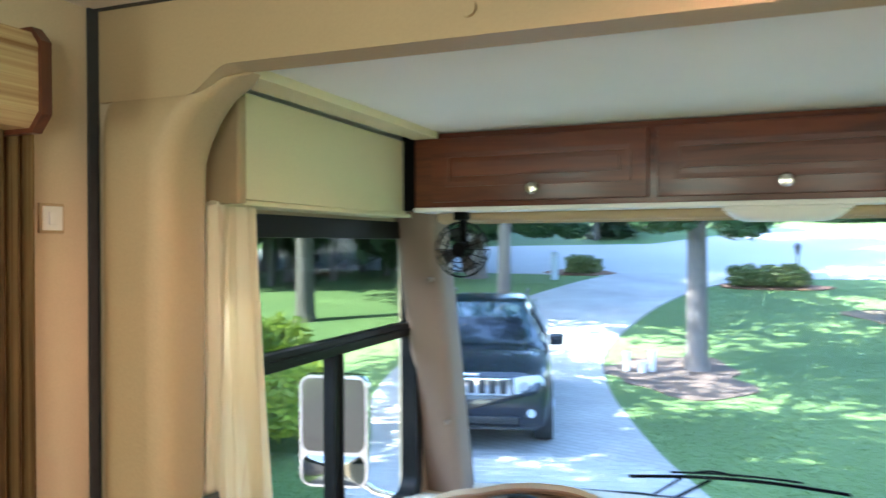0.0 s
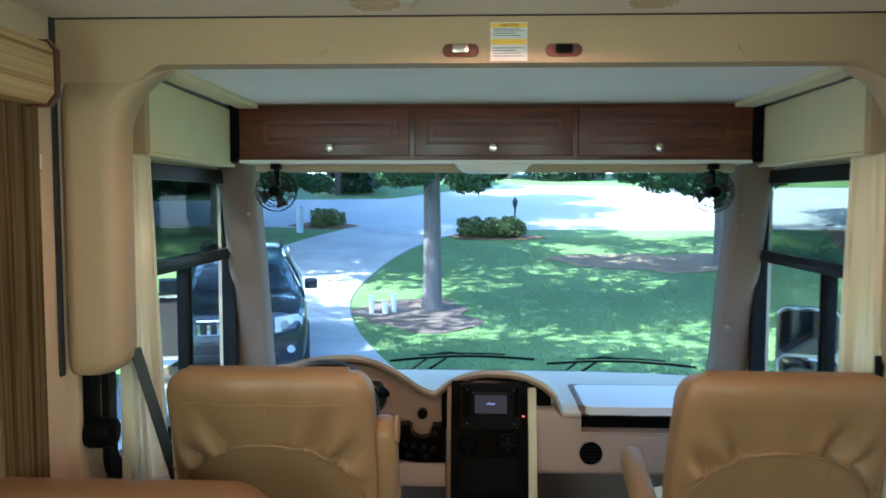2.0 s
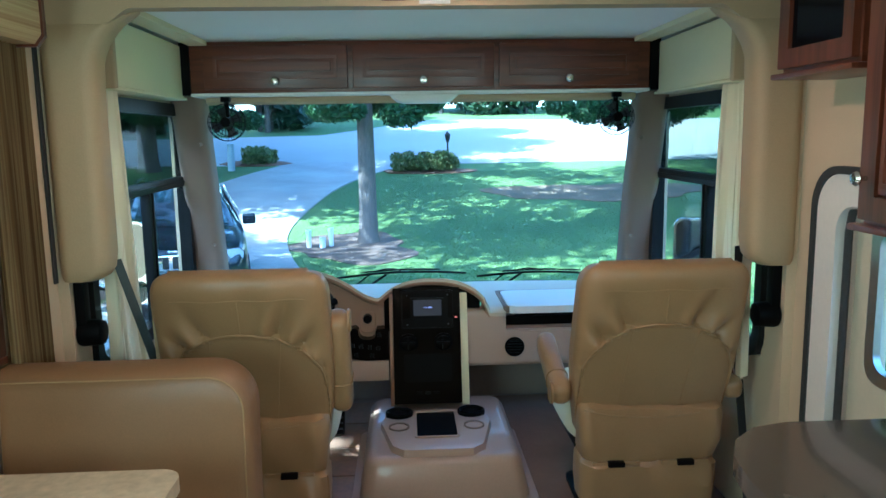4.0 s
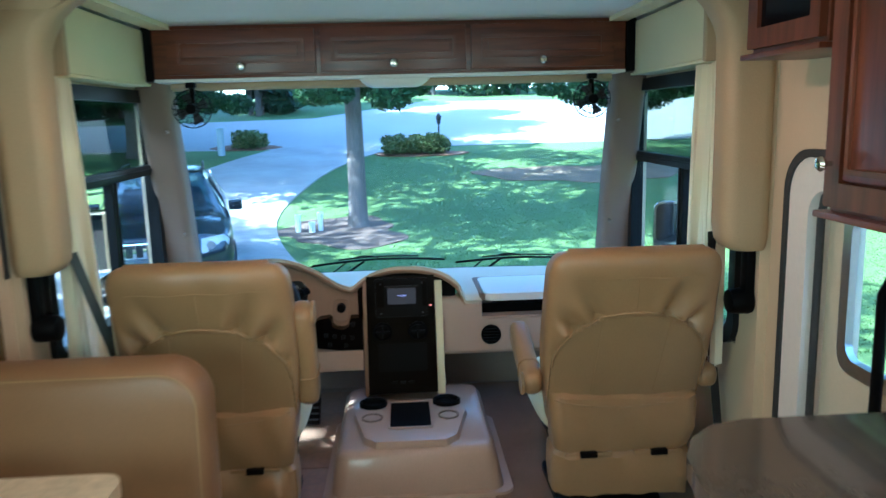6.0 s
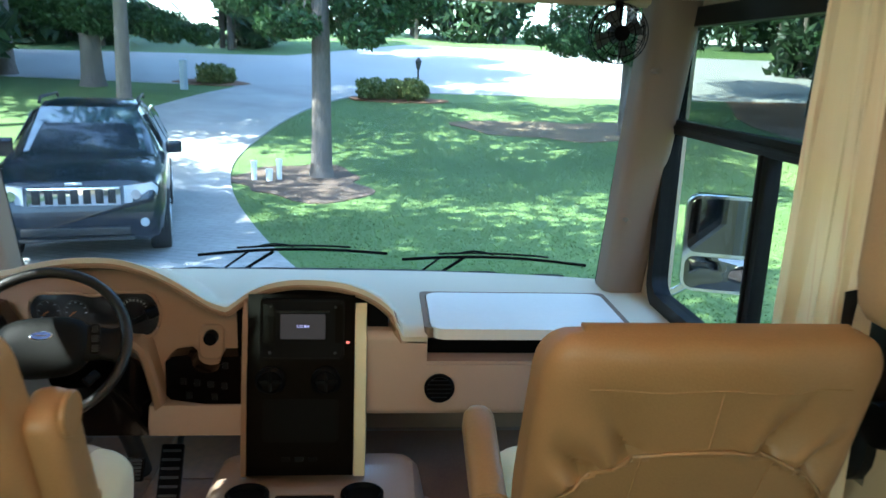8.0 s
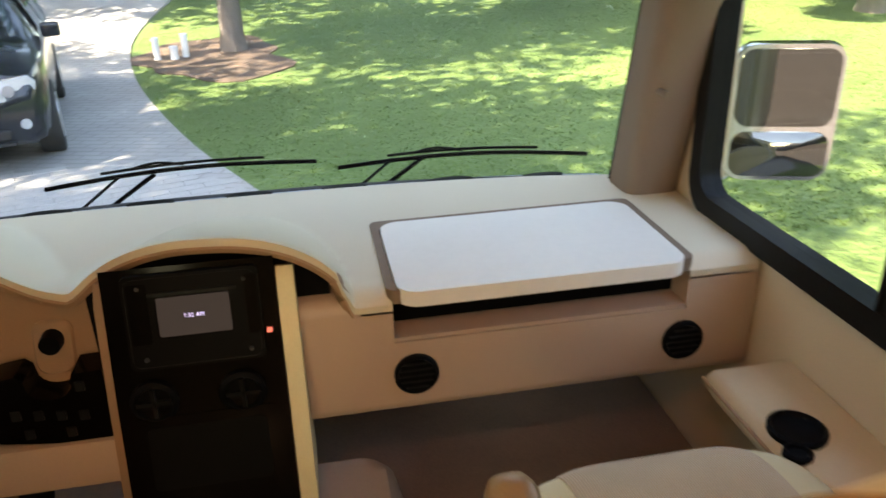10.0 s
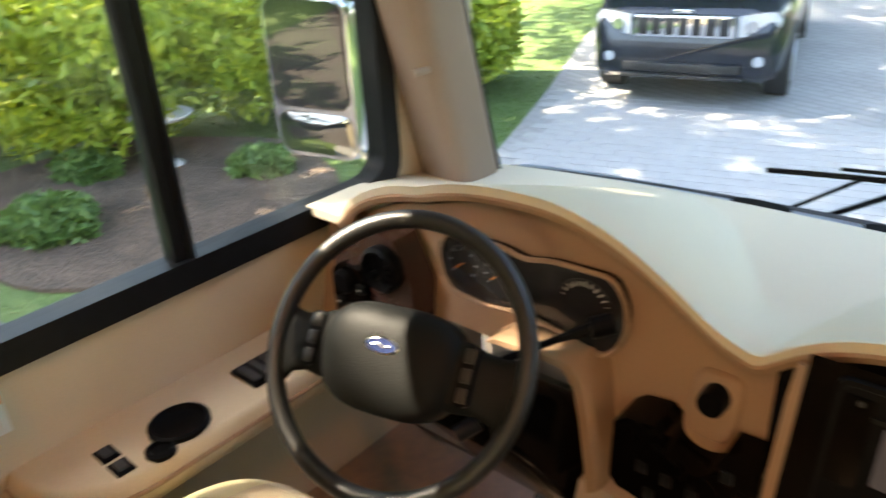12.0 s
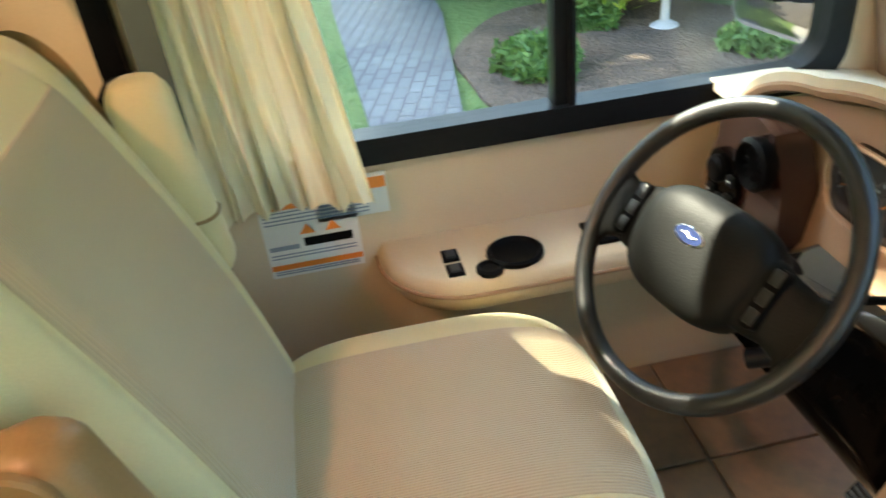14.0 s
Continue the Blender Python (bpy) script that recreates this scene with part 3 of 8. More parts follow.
def grass_tufts():
    """Turf blades over the lawn that the windscreen looks on."""
    rnd = np.random.RandomState(4)
    n = 130000
    y = 3.2 + 20 * rnd.rand(n) ** 1.5
    x = -8 + 20 * rnd.rand(n)
    er = np.interp(y, [p[1] for p in EDGE_R], [p[0] for p in EDGE_R])
    el = np.interp(y, [p[1] for p in EDGE_L], [p[0] for p in EDGE_L])
    ok = ((x > er + 0.06) | (x < el - 0.06)) & (np.hypot((x + 1.15) / 1.3, (y - 11.7) / 1.5) + 0.55 * rnd.rand(n) > 1)
    x, y = x[ok], y[ok]
    z = np.array([ground_z(a, b) for a, b in zip(x, y)])
    n = len(x)
    a = rnd.rand(n) * 6.28
    h = 0.022 + 0.018 * rnd.rand(n)
    w = 0.009 + 0.008 * rnd.rand(n)
    lean = rnd.normal(size=(n, 2)) * 0.03
    base = np.stack([x, y, z - 0.01], 1)
    s = np.stack([np.cos(a) * w, np.sin(a) * w, 0 * a], 1)
    top = base + np.stack([lean[:, 0], lean[:, 1], h], 1)
    v = np.stack([base - s, base + s, top], 1).reshape(-1, 3)
    me = bpy.data.meshes.new("grass")
    me.vertices.add(len(v))
    me.vertices.foreach_set("co", v.ravel())
    me.loops.add(len(v))
    me.loops.foreach_set("vertex_index", np.arange(len(v), dtype=np.int32))
    me.polygons.add(n)
    me.polygons.foreach_set("loop_start", np.arange(0, len(v), 3, dtype=np.int32))
    me.update(calc_edges=True)
    me.materials.append(BLADES)
    tagged(new("grass", me), "short green lawn grass", "grass", kind="stuff")


grass_tufts()


# ==== trees and shrubs ====
def tree(x, y, height, trunk, crown_base, crown_r, seed, label, leaves=9000, leaf=0.11, mat=None, lean=(0, 0), low=()):
    z = ground_z(x, y)
    rnd = random.Random(seed)
    t = thing("tree", x, y, z - 0.1, label, "tree")
    bm = bmesh.new()
    pts = [(x + lean[0] * f + 0.04 * math.sin(5 * f + seed), y + lean[1] * f, z - 0.1 + f * height * 0.8) for f in [0, .012, .03, .06] + [i / 12 for i in range(1, 13)]]
    sweep(bm, pts, lambda f: trunk * (1 - 0.7 * max(0, f - 0.2)) * (1 + 0.5 * max(0, 0.2 - f) ** 2 / 0.04), 14)
    clumps = []
    for i in range(11):
        f = rnd.uniform(crown_base, 0.8)
        a = i * 2.4 + rnd.uniform(-.3, .3)
        r = crown_r * rnd.uniform(0.55, 1.0) * (1.1 - 0.5 * (f - crown_base))
        p0 = Vector((x + lean[0] * f, y + lean[1] * f, z + f * height))
        p1 = p0 + Vector((r * 0.5 * math.cos(a), r * 0.5 * math.sin(a), 0.10 * height))
        p2 = p0 + Vector((r * math.cos(a), r * math.sin(a), 0.12 * height))
        sweep(bm, [p0, p0.lerp(p1, 0.5), p1, p2], lambda q, k=trunk: k * 0.32 * (1 - 0.8 * q), 7)
        clumps += [(p1 + Vector((0, 0, .2)), r * 0.38), (p2, r * 0.42), (p2 + Vector((rnd.uniform(-1, 1), rnd.uniform(-1, 1), rnd.uniform(0.2, 1))), r * 0.3)]
    clumps.append((Vector((x, y, z + height * 0.88)), crown_r * 0.5))
    hang = []
    for cx, cy, cz, cr in low:
        p0 = Vector((x, y, max(cz + 0.6, z + 0.3 * height)))
        sweep(bm, [p0, p0.lerp(Vector((cx, cy, cz + 0.5)), 0.5), Vector((cx, cy, cz))], lambda q, k=trunk: k * 0.2 * (1 - 0.8 * q), 6)
        hang.append((Vector((cx, cy, cz)), cr))
    part("trunk", bm, BARK, t)
    leaf_part("crown", leaf_cloud(clumps, leaves, leaf, seed, 0.7), mat or LEAF_DARK, t)
    if hang:
        n = int(sum(3600 * r * r + 350 for p, r in hang))
        leaf_part("low_foliage", leaf_cloud(hang, n, leaf * 0.38, seed + 50, 0.6), mat or LEAF_DARK, t)
    return t


tree(-0.95, 12.3, 13, 0.195, 0.42, 4.6, 1, "tall grey-barked shade tree in a mulch ring", 15000, 0.12,
     low=((-1.6, 12.0, 2.05, 0.5), (-0.15, 11.6, 1.9, 0.45), (0.25, 12.4, 2.2, 0.5), (-1.2, 11.5, 2.0, 0.4), (-2.3, 12.2, 2.5, 0.6), (0.0, 12.0, 2.4, 0.7), (-0.9, 12.9, 2.3, 0.7), (0.7, 12.3, 2.6, 0.6)))
tree(6.7, 17.9, 12, 0.17, 0.40, 4.2, 2, "slim tree standing in a bare patch of the lawn", 11000, 0.12,
     low=((4.1, 17.2, 2.2, 0.45), (4.9, 17.2, 2.05, 0.6), (5.8, 17.4, 2.0, 0.65), (6.9, 17.5, 2.0, 0.8), (5.3, 18.0, 2.7, 0.8), (7.8, 17.6, 2.3, 0.8)))
tree(-9.4, 24.4, 17, 0.35, 0.25, 6.0, 3, "broad shade tree beyond the driveway", 18000, 0.15, low=((-9.0, 24.0, 2.6, 1.1), (-7.0, 24.2, 2.3, 0.9), (-5.8, 24.4, 2.1, 0.6), (-10.6, 25.0, 2.9, 1.3), (-8.3, 25.5, 2.6, 1.0)))
# the next two trees are added only for their shade on lawn and drive
tree(-10.3, 4.3, 15, 0.28, 0.5, 6.0, 31, "tall tree added out of view behind the garden shrubs to shade the lawn", 14000, 0.13, lean=(3.5, -0.4))
tree(-11.2, 15.5, 14, 0.26, 0.42, 5.2, 4, "tall tree added beside the driveway to shade it", 11000, 0.14)
tree(-6.5, 18.5, 13, 0.2, 0.45, 4.5, 12, "shade tree beside the driveway bend", 9000, 0.14)
tree(11.5, 12.5, 13, 0.26, 0.35, 5.2, 5, "leafy tree at the edge of the lawn", 16000, 0.13,
     low=((9.0, 11.0, 2.2, 1.0), (10.2, 12.0, 2.6, 1.2), (11.5, 10.5, 2.0, 1.1), (12.4, 12.0, 2.4, 1.2)))
# two trees added above the view to keep sun off the garden path
tree(-11.5, -2.0, 14, 0.25, 0.5, 3.6, 33, "tall tree added out of view with low foliage to shade the garden path", 9000, 0.13, lean=(2.2, 1.4),
     low=((-9.5, -2.2, 4.2, 1.4), (-8.5, -2.3, 3.7, 1.2), (-10.8, -3.0, 5.5, 1.6), (-8.0, -2.6, 4.0, 1.2), (-11.6, -3.6, 6.5, 1.6), (-9.2, -3.2, 5.0, 1.4)))
tree(-14.5, -5.5, 14, 0.25, 0.5, 3.8, 35, "tall unseen tree added to shade the garden path", 8000, 0.13)
# added sunward of the road so that its crown shades the left part
tree(-16.5, 23.0, 18, 0.35, 0.3, 7.5, 34, "broad dark tree added near the road to shade it", 16000, 0.2)
tree(14.5, 22.0, 15, 0.3, 0.25, 6.0, 6, "large tree at the far side of the lawn", 20000, 0.16)


def woods(name, cx, cy, w, d, h, seed, label, count=22000, leaf=0.28):
    """A far belt of trees: trunks and one uneven leafy mass."""
    rnd = random.Random(seed)
    z = ground_z(cx, min(cy, 60))
    t = thing(name, cx, cy, z, label, "trees")
    bm = bmesh.new()
    clumps = []
    for i in range(26):
        x, y = cx + rnd.uniform(-w, w) / 2, cy + rnd.uniform(-d, d) / 2
        hh = h * rnd.uniform(0.7, 1.1)
        rod(bm, (x, y, z - 0.5), (x, y, z + hh * 0.7), 0.16, 0.06, 8)
        for k in range(7):
            clumps.append((Vector((x + rnd.uniform(-1.6, 1.6), y + rnd.uniform(-1.5, 1.5), z + hh * rnd.uniform(0.05, 1.0))), rnd.uniform(0.9, 2.0)))
    part("trunks", bm, BARK, t)
    leaf_part("crown", leaf_cloud(clumps, count, leaf, seed, 0.8), LEAF_FAR, t)
    tagged(t, kind="stuff")


# two more trees added for the shadow they throw across the road
tree(-19.5, 25.8, 23, 0.4, 0.35, 8.5, 41, "very tall tree added beside the road to shade it", 20000, 0.22)
tree(-13.2, 26.6, 21, 0.35, 0.4, 7.5, 42, "tall spreading tree added at the roadside for its shade", 18000, 0.2)

woods("woods", -24, 40.5, 38, 5, 14, 21, "dark woodland beyond the road", 30000)
# this belt is an added sun blocker for the road, mostly behind the pillar
woods("woods", -19.5, 24.5, 13, 15, 25, 28, "tall dense trees added mostly out of view to shade the road", 36000, 0.34)
woods("woods", -30, 23.5, 20, 4, 14, 27, "dark trees beside the road", 14000)
woods("woods", 14, 54, 44, 8, 14, 22, "dark woodland beyond the sunlit road", 30000)
woods("woods", 27, 26, 12, 26, 12, 23, "shaded trees along the side of the lawn", 26000)
woods("woods", -34, 14, 10, 24, 12, 24, "shaded trees beyond the garden", 24000)
woods("woods", -20, -14, 16, 14, 11, 25, "trees behind the garden path", 16000)
woods("woods", 20, -10, 10, 24, 11, 26, "trees beside the parked coach", 16000)


def shrub(x, y, r, h, count, leaf, mat, seed, label, name="shrub", lobes=9, group=""):
    rnd = random.Random(seed)
    z = ground_z(x, y)
    t = thing(name, x, y, z, label, "shrub", group)
    bm = bmesh.new()
    clumps = []
    for i in range(lobes):
        a, q = i * 2.4, math.sqrt((i + 0.5) / lobes) * 0.75
        c = Vector((x + r * q * math.cos(a), y + r * q * math.sin(a), z + h * (0.75 - 0.4 * q * q) * rnd.uniform(0.8, 1.1)))
        clumps.append((c, r * rnd.uniform(0.3, 0.45)))
        clumps.append((Vector((c.x, c.y, z + h * 0.3)), r * 0.36))
        sweep(bm, [(x, y, z - 0.05), (x + (c.x - x) * .4, y + (c.y - y) * .4, z + h * .3), c], lambda f: 0.02 * (1 - 0.7 * f), 5)
    part("stem", bm, BARK, t)
    leaf_part("foliage", leaf_cloud(clumps, count, leaf, seed, 0.85), mat, t)
    return t


for i, (sx, sy, sr, sh) in enumerate(((-7.0, 2.2, 1.25, 2.0), (-6.3, 3.9, 1.3, 2.0), (-5.6, 5.4, 1.05, 1.75), (-8.4, 1.0, 1.0, 1.9))):
    shrub(sx, sy, sr, sh, 14000, 0.045, LEAF_BRIGHT, 40 + i, "bright yellow-green leafy shrub in full sun", group="garden shrubs", lobes=14)
for i, (sx, sr) in enumerate(((-0.15, 0.55), (0.62, 0.5), (1.2, 0.55))):
    shrub(sx, 23.1, sr, 0.75, 2600, 0.05, LEAF_SHRUB, 60 + i, "low rounded olive shrub by the road", group="roadside shrubs")
shrub(-5.75, 25.9, 0.7, 0.7, 2600, 0.06, LEAF_SHRUB, 66, "low olive shrub at the drive mouth", group="roadside shrubs")
shrub(-5.35, 0.95, 0.36, 0.3, 2500, 0.03, LEAF_PLANT, 70, "small green plant in the mulch bed", "garden_plant")
shrub(-6.3, 1.7, 0.30, 0.25, 1500, 0.03, LEAF_PLANT, 71, "small green plant in the mulch bed", "garden_plant")
shrub(-5.1, 2.6, 0.28, 0.22, 1200, 0.03, LEAF_PLANT, 72, "small green plant in the mulch bed", "garden_plant")


# ==== outdoor things ====
def bird_bath():
    x, y = -5.95, 2.25
    z = ground_z(x, y)
    t = thing("bird_bath", x, y, z, "pale shallow bird bath on a slim stand", "bird bath")
    bm = bmesh.new()
    prof = [(0.13, 0.0), (0.12, 0.04), (0.04, 0.08), (0.035, 0.36), (0.06, 0.40), (0.22, 0.44), (0.27, 0.47), (0.27, 0.485), (0.24, 0.48), (0.05, 0.455)]
    loft(bm, [[Vector((x + r * math.cos(a), y + r * math.sin(a), z + h)) for a in [2 * math.pi * k / 24 for k in range(24)]] for r, h in prof])
    part("basin", bm, BASIN, t)
    bm = bmesh.new()
    rod(bm, (x - 0.16, y - 0.06, z + 0.45), (x - 0.16, y - 0.06, z + 0.54), 0.05, 0.06)
    part("cup", bm, BLUE_PLASTIC, t, "blue plastic cup")


bird_bath()


def cleanout(x, y, h, r):
    z = ground_z(x, y)
    t = thing("cleanout_pipe", x, y, z, "white plastic pipe standing in the mulch", "pipe", "cleanout pipes")
    bm = bmesh.new()
    rod(bm, (x, y, z - 0.05), (x, y, z + h), r, r, 14)
    part("tube", bm, PVC_WHITE, t)
    bm = bmesh.new()
    rod(bm, (x, y, z + h - 0.03), (x, y, z + h + 0.03), r * 1.2, r * 1.15, 14)
    part("cap", bm, PVC_WHITE, t)


for px, py, ph, pr in ((-2.1, 11.8, 0.34, 0.05), (-1.82, 11.75, 0.20, 0.06), (-1.66, 11.9, 0.36, 0.05)):
    cleanout(px, py, ph, pr)


def marker_post(x, y, h, r, mat, label):
    z = ground_z(x, y)
    t = thing("marker_post", x, y, z, label, "post")
    bm = bmesh.new()
    rod(bm, (x, y, z - 0.05), (x, y, z + h), r, r, 16)
    part("post", bm, mat, t)
    bm = bmesh.new()
    rod(bm, (x, y, z + h), (x, y, z + h + 0.05), r * 1.15, r * 0.6, 16)
    part("cap", bm, mat, t)


marker_post(-6.4, 24.2, 0.95, 0.13, STEEL_GREY, "pale grey utility post beside the drive")


def garden_lamp(x, y):
    z = ground_z(x, y)
    t = thing("garden_lamp", x, y, z, "dark iron lamp post among the roadside shrubs", "lamp post")
    bm = bmesh.new()
    rod(bm, (x, y, z - 0.05), (x, y, z + 0.98), 0.03)
    part("post", bm, IRON, t)
    bm = bmesh.new()
    rod(bm, (x, y, z + 0.98), (x, y, z + 1.22), 0.06, 0.11, 6)
    part("lantern", bm, IRON, t)
    bm = bmesh.new()
    rod(bm, (x, y, z + 1.22), (x, y, z + 1.36), 0.13, 0.02, 6)
    part("roof", bm, IRON, t)


garden_lamp(1.4, 23.5)


def parked_car():
    """A large off-road estate car, front towards the coach, built nose at -y and turned in place."""
    W, L = 0.95, 4.75
    t = thing("car", 0, 0, 0, "dark blue off-road estate car parked on the driveway", "car")
    # cross sections along the length: y, half width, belt height, roof height, roof half width, floor
    secs = [(0.0, 0.80, 0.80, 0.82, 0.70, 0.36), (0.10, 0.88, 0.95, 0.98, 0.72, 0.30), (0.5, 0.93, 1.02, 1.08, 0.74, 0.28), (1.1, 0.95, 1.05, 1.13, 0.74, 0.28), (1.38, 0.955, 1.07, 1.16, 0.72, 0.28),
            (1.75, 0.955, 1.08, 1.42, 0.66, 0.28), (2.1, 0.955, 1.09, 1.65, 0.60, 0.28), (2.6, 0.955, 1.10, 1.72, 0.60, 0.28), (3.5, 0.95, 1.12, 1.70, 0.60, 0.28), (4.2, 0.94, 1.14, 1.62, 0.60, 0.30), (4.6, 0.92, 1.10, 1.25, 0.66, 0.34), (4.75, 0.86, 0.95, 0.98, 0.7, 0.42)]
    bm = bmesh.new()
    rings = []
    for y, hw, belt, roof, rw, fl in secs:
        half = [(hw * 0.86, fl), (hw * 0.97, fl + 0.10), (hw, 0.65), (hw * 0.985, belt - 0.06), (hw * 0.955, belt), (rw + (hw - rw) * 0.35, belt + (roof - belt) * 0.62), (rw, roof - 0.03), (rw * 0.8, roof)]
        rings.append([Vector((x, y, z)) for x, z in half] + [Vector((-x, y, z)) for x, z in reversed(half)])
    loft(bm, rings)
    body = part("body", bm, CAR_PAINT, t)
    # glass
    bm = bmesh.new()
    loft(bm, [[Vector((x, 1.40, 1.16)) for x in (0.70, -0.70)] + [Vector((x, 1.43, 1.15)) for x in (-0.70, 0.70)],
              [Vector((x, 2.08, 1.655)) for x in (0.57, -0.57)] + [Vector((x, 2.12, 1.63)) for x in (-0.57, 0.57)]])
    part("windscreen", bm, CAR_GLASS, t)
    for s in (-1, 1):
        for y0, y1, z0, z1 in ((1.95, 2.75, 1.14, 1.58), (2.82, 3.55, 1.15, 1.60), (3.62, 4.2, 1.17, 1.56)):
            bm = bmesh.new()
            prism(bm, [(y0 + 0.0, z0), (y1, z0), (y1 - 0.04, z1), (y0 + (0.36 if y0 < 2 else 0.03), z1)], 0, 0.012, 0)
            for v in bm.verts:
                f = (v.co.z - z0) / (z1 - z0)
                v.co.x = s * (0.902 - 0.215 * f + 0.02 + v.co.x)
            part("side_window", bm, CAR_GLASS, t)
    # grille: chrome surround with seven slots
    bm = bmesh.new()
    box(bm, -0.47, 0.47, -0.035, 0.06, 0.72, 0.93, 0.03)
    gr = part("grille", bm, CHROME, t, "chrome grille with seven dark slots")
    for i in range(7):
        bm = bmesh.new()
        x = -0.375 + 0.125 * i
        box(bm, x - 0.042, x + 0.042, -0.046, 0.02, 0.745, 0.905, 0.015)
        part("slot", bm, CAR_BLACK, gr)
    for s in (-1, 1):
        bm = bmesh.new()
        prism(bm, [(s * 0.50, 0.74), (s * 0.83, 0.77), (s * 0.86, 0.90), (s * 0.80, 0.96), (s * 0.50, 0.93)], -0.02, 0.16, 1)
        bevel_all(bm, 0.012)
        for v in bm.verts:
            v.co.y += 0.28 * max(0, abs(v.co.x) - 0.55)
        h = part("headlight", bm, CAR_LAMP, t)
        bm = bmesh.new()
        rod(bm, (s * 0.62, -0.03, 0.84), (s * 0.62, 0.05, 0.84), 0.055)
        part("lamp", bm, CHROME, h)
        bm = bmesh.new()
        rod(bm, (s * 0.70, -0.015, 0.52), (s * 0.70, 0.10, 0.52), 0.05)
        part("fog_light", bm, CAR_LAMP, t)
        bm = bmesh.new()
        box(bm, s * 0.93, s * 1.13, 1.78, 1.88, 1.08, 1.24, 0.035, 3)
        part("wing_mirror", bm, CAR_PAINT, t)
        bm = bmesh.new()
        sweep(bm, [(s * 0.60, 2.2, 1.70), (s * 0.60, 2.3, 1.765), (s * 0.60, 3.8, 1.75), (s * 0.60, 3.9, 1.69)], 0.02, 6)
        part("roof_rail", bm, CAR_BLACK, t)
    bm = bmesh.new()
    box(bm, -0.86, 0.86, -0.05, 0.25, 0.34, 0.66, 0.06, 3)
    for v in bm.verts:
        v.co.y += 0.30 * max(0, abs(v.co.x) - 0.5)
    bumper = part("bumper", bm, CAR_PAINT, t)
    bm = bmesh.new()
    box(bm, -0.55, 0.55, -0.06, 0.0, 0.40, 0.48, 0.015)
    part("air_intake", bm, CAR_BLACK, bumper)
    bm = bmesh.new()
    box(bm, -0.58, 0.58, -0.062, 0.0, 0.335, 0.365, 0.008)
    part("skid_strip", bm, CAR_BLACK, bumper)
    bm = bmesh.new()
    box(bm, -0.09, 0.09, -0.055, 0.02, 0.95, 0.985, 0.01)
    part("badge", bm, CHROME, t)
    for s in (-1, 1):
        bm = bmesh.new()
        sweep(bm, [(s * 0.45, 0.12, 0.985), (s * 0.52, 0.7, 1.085), (s * 0.55, 1.3, 1.165)], 0.012, 5)
        part("bonnet_crease", bm, CAR_PAINT, t)
    for sx in (-1, 1):
        for y in (0.92, 3.83):
            bm = bmesh.new()
            rod(bm, (sx * 0.72, y, 0.38), (sx * 0.96, y, 0.38), 0.38, 0.38, 28)
            bevel_all(bm, 0.03, 2)
            w = part("wheel", bm, TYRE, t)
            bm = bmesh.new()
            rod(bm, (sx * 0.93, y, 0.38), (sx * 0.968, y, 0.38), 0.25, 0.24, 24)
            rim = part("rim", bm, ALLOY, w)
    t.matrix_world = pose(-2.97, 5.88, -0.83, 0, 0, 14.5) @ Matrix.Scale(0.96, 4)
    return t


parked_car()


def parking_apron():
    """An assumed paved yard behind the coach, coloured dark to keep its mirrors dark."""
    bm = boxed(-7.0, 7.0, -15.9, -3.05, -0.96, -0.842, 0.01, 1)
    setting("pavement", bm, YARD, "dark paved yard assumed behind the coach, for its mirrors")


parking_apron()


def house():
    """A made-up plain house behind the coach, added to give its mirrors taupe tones."""
    t = thing("house", 0, -16, -0.9, "made-up taupe house with a grey shingled roof, added for the mirrors", "house")
    bm = bmesh.new()
    box(bm, -11, 13, -24, -16, -0.95, 2.7)
    part("wall", bm, HOUSE_WALL, t)
    bm = bmesh.new()
    prism(bm, [(-15.5, 2.6), (-15.5, 2.75), (-20, 5.4), (-24.5, 2.75), (-24.5, 2.6)], -11.5, 13.5, 0)
    part("roof", bm, HOUSE_ROOF, t)
    part("garage_door", boxed(-5.5, -0.6, -16.04, -15.99, -0.9, 1.5, 0.01), HOUSE_ROOF, t)
    for x in (3.0, 7.5):
        part("window", boxed(x, x + 1.4, -16.04, -15.99, 0.3, 1.8, 0.01), CAR_GLASS, t)


house()


# ==== coach shell ====
W = 1.18                                   # inner face of the side walls
WIN = (-0.90, 0.30, 0.70, 1.62)            # cab side windows: y, y, z, z
HOLE = (-0.90, 0.30, 0.665, 1.62)          # their cut in the wall, behind the frame


def side_wall(name, s, holes, label):
    """One side wall in bays, each with its own opening."""
    bm = bmesh.new()
    for a0, a1, hole in holes:
        inner = W if a1 > -1.0 else W + 0.035
        lo, hi = sorted((s * inner, s * (W + 0.06)))
        if hole is None:
            box(bm, lo, hi, a0, a1, -0.5, 2.02)
            continue
        ha0, ha1, hb0, hb1 = hole
        for r in ((a0, ha0, -0.5, 2.02), (ha1, a1, -0.5, 2.02), (ha0, ha1, -0.5, hb0), (ha0, ha1, hb1, 2.02)):
            if r[1] - r[0] > 1e-4 and r[3] - r[2] > 1e-4:
                box(bm, lo, hi, *r)
    return setting(name, bm, WALL_LOWER, label, smooth=False)


DOOR = (-1.97, -1.195, -0.45, 1.335)
side_wall("wall_left", -1, [(-5.2, -4.1, None), (-4.1, -1.55, (-4.05, -2.75, 1.05, 1.65)), (-1.55, -1.05, None), (-1.05, 0.62, HOLE)], "cream vinyl side wall of the coach")
side_wall("wall_right", 1, [(-5.2, -3.3, (-4.5, -3.5, 1.1, 1.7)), (-3.3, -2.1, None), (-2.1, -1.14, DOOR), (-1.14, -1.05, None), (-1.05, 0.62, HOLE)], "cream vinyl side wall with the entry door")
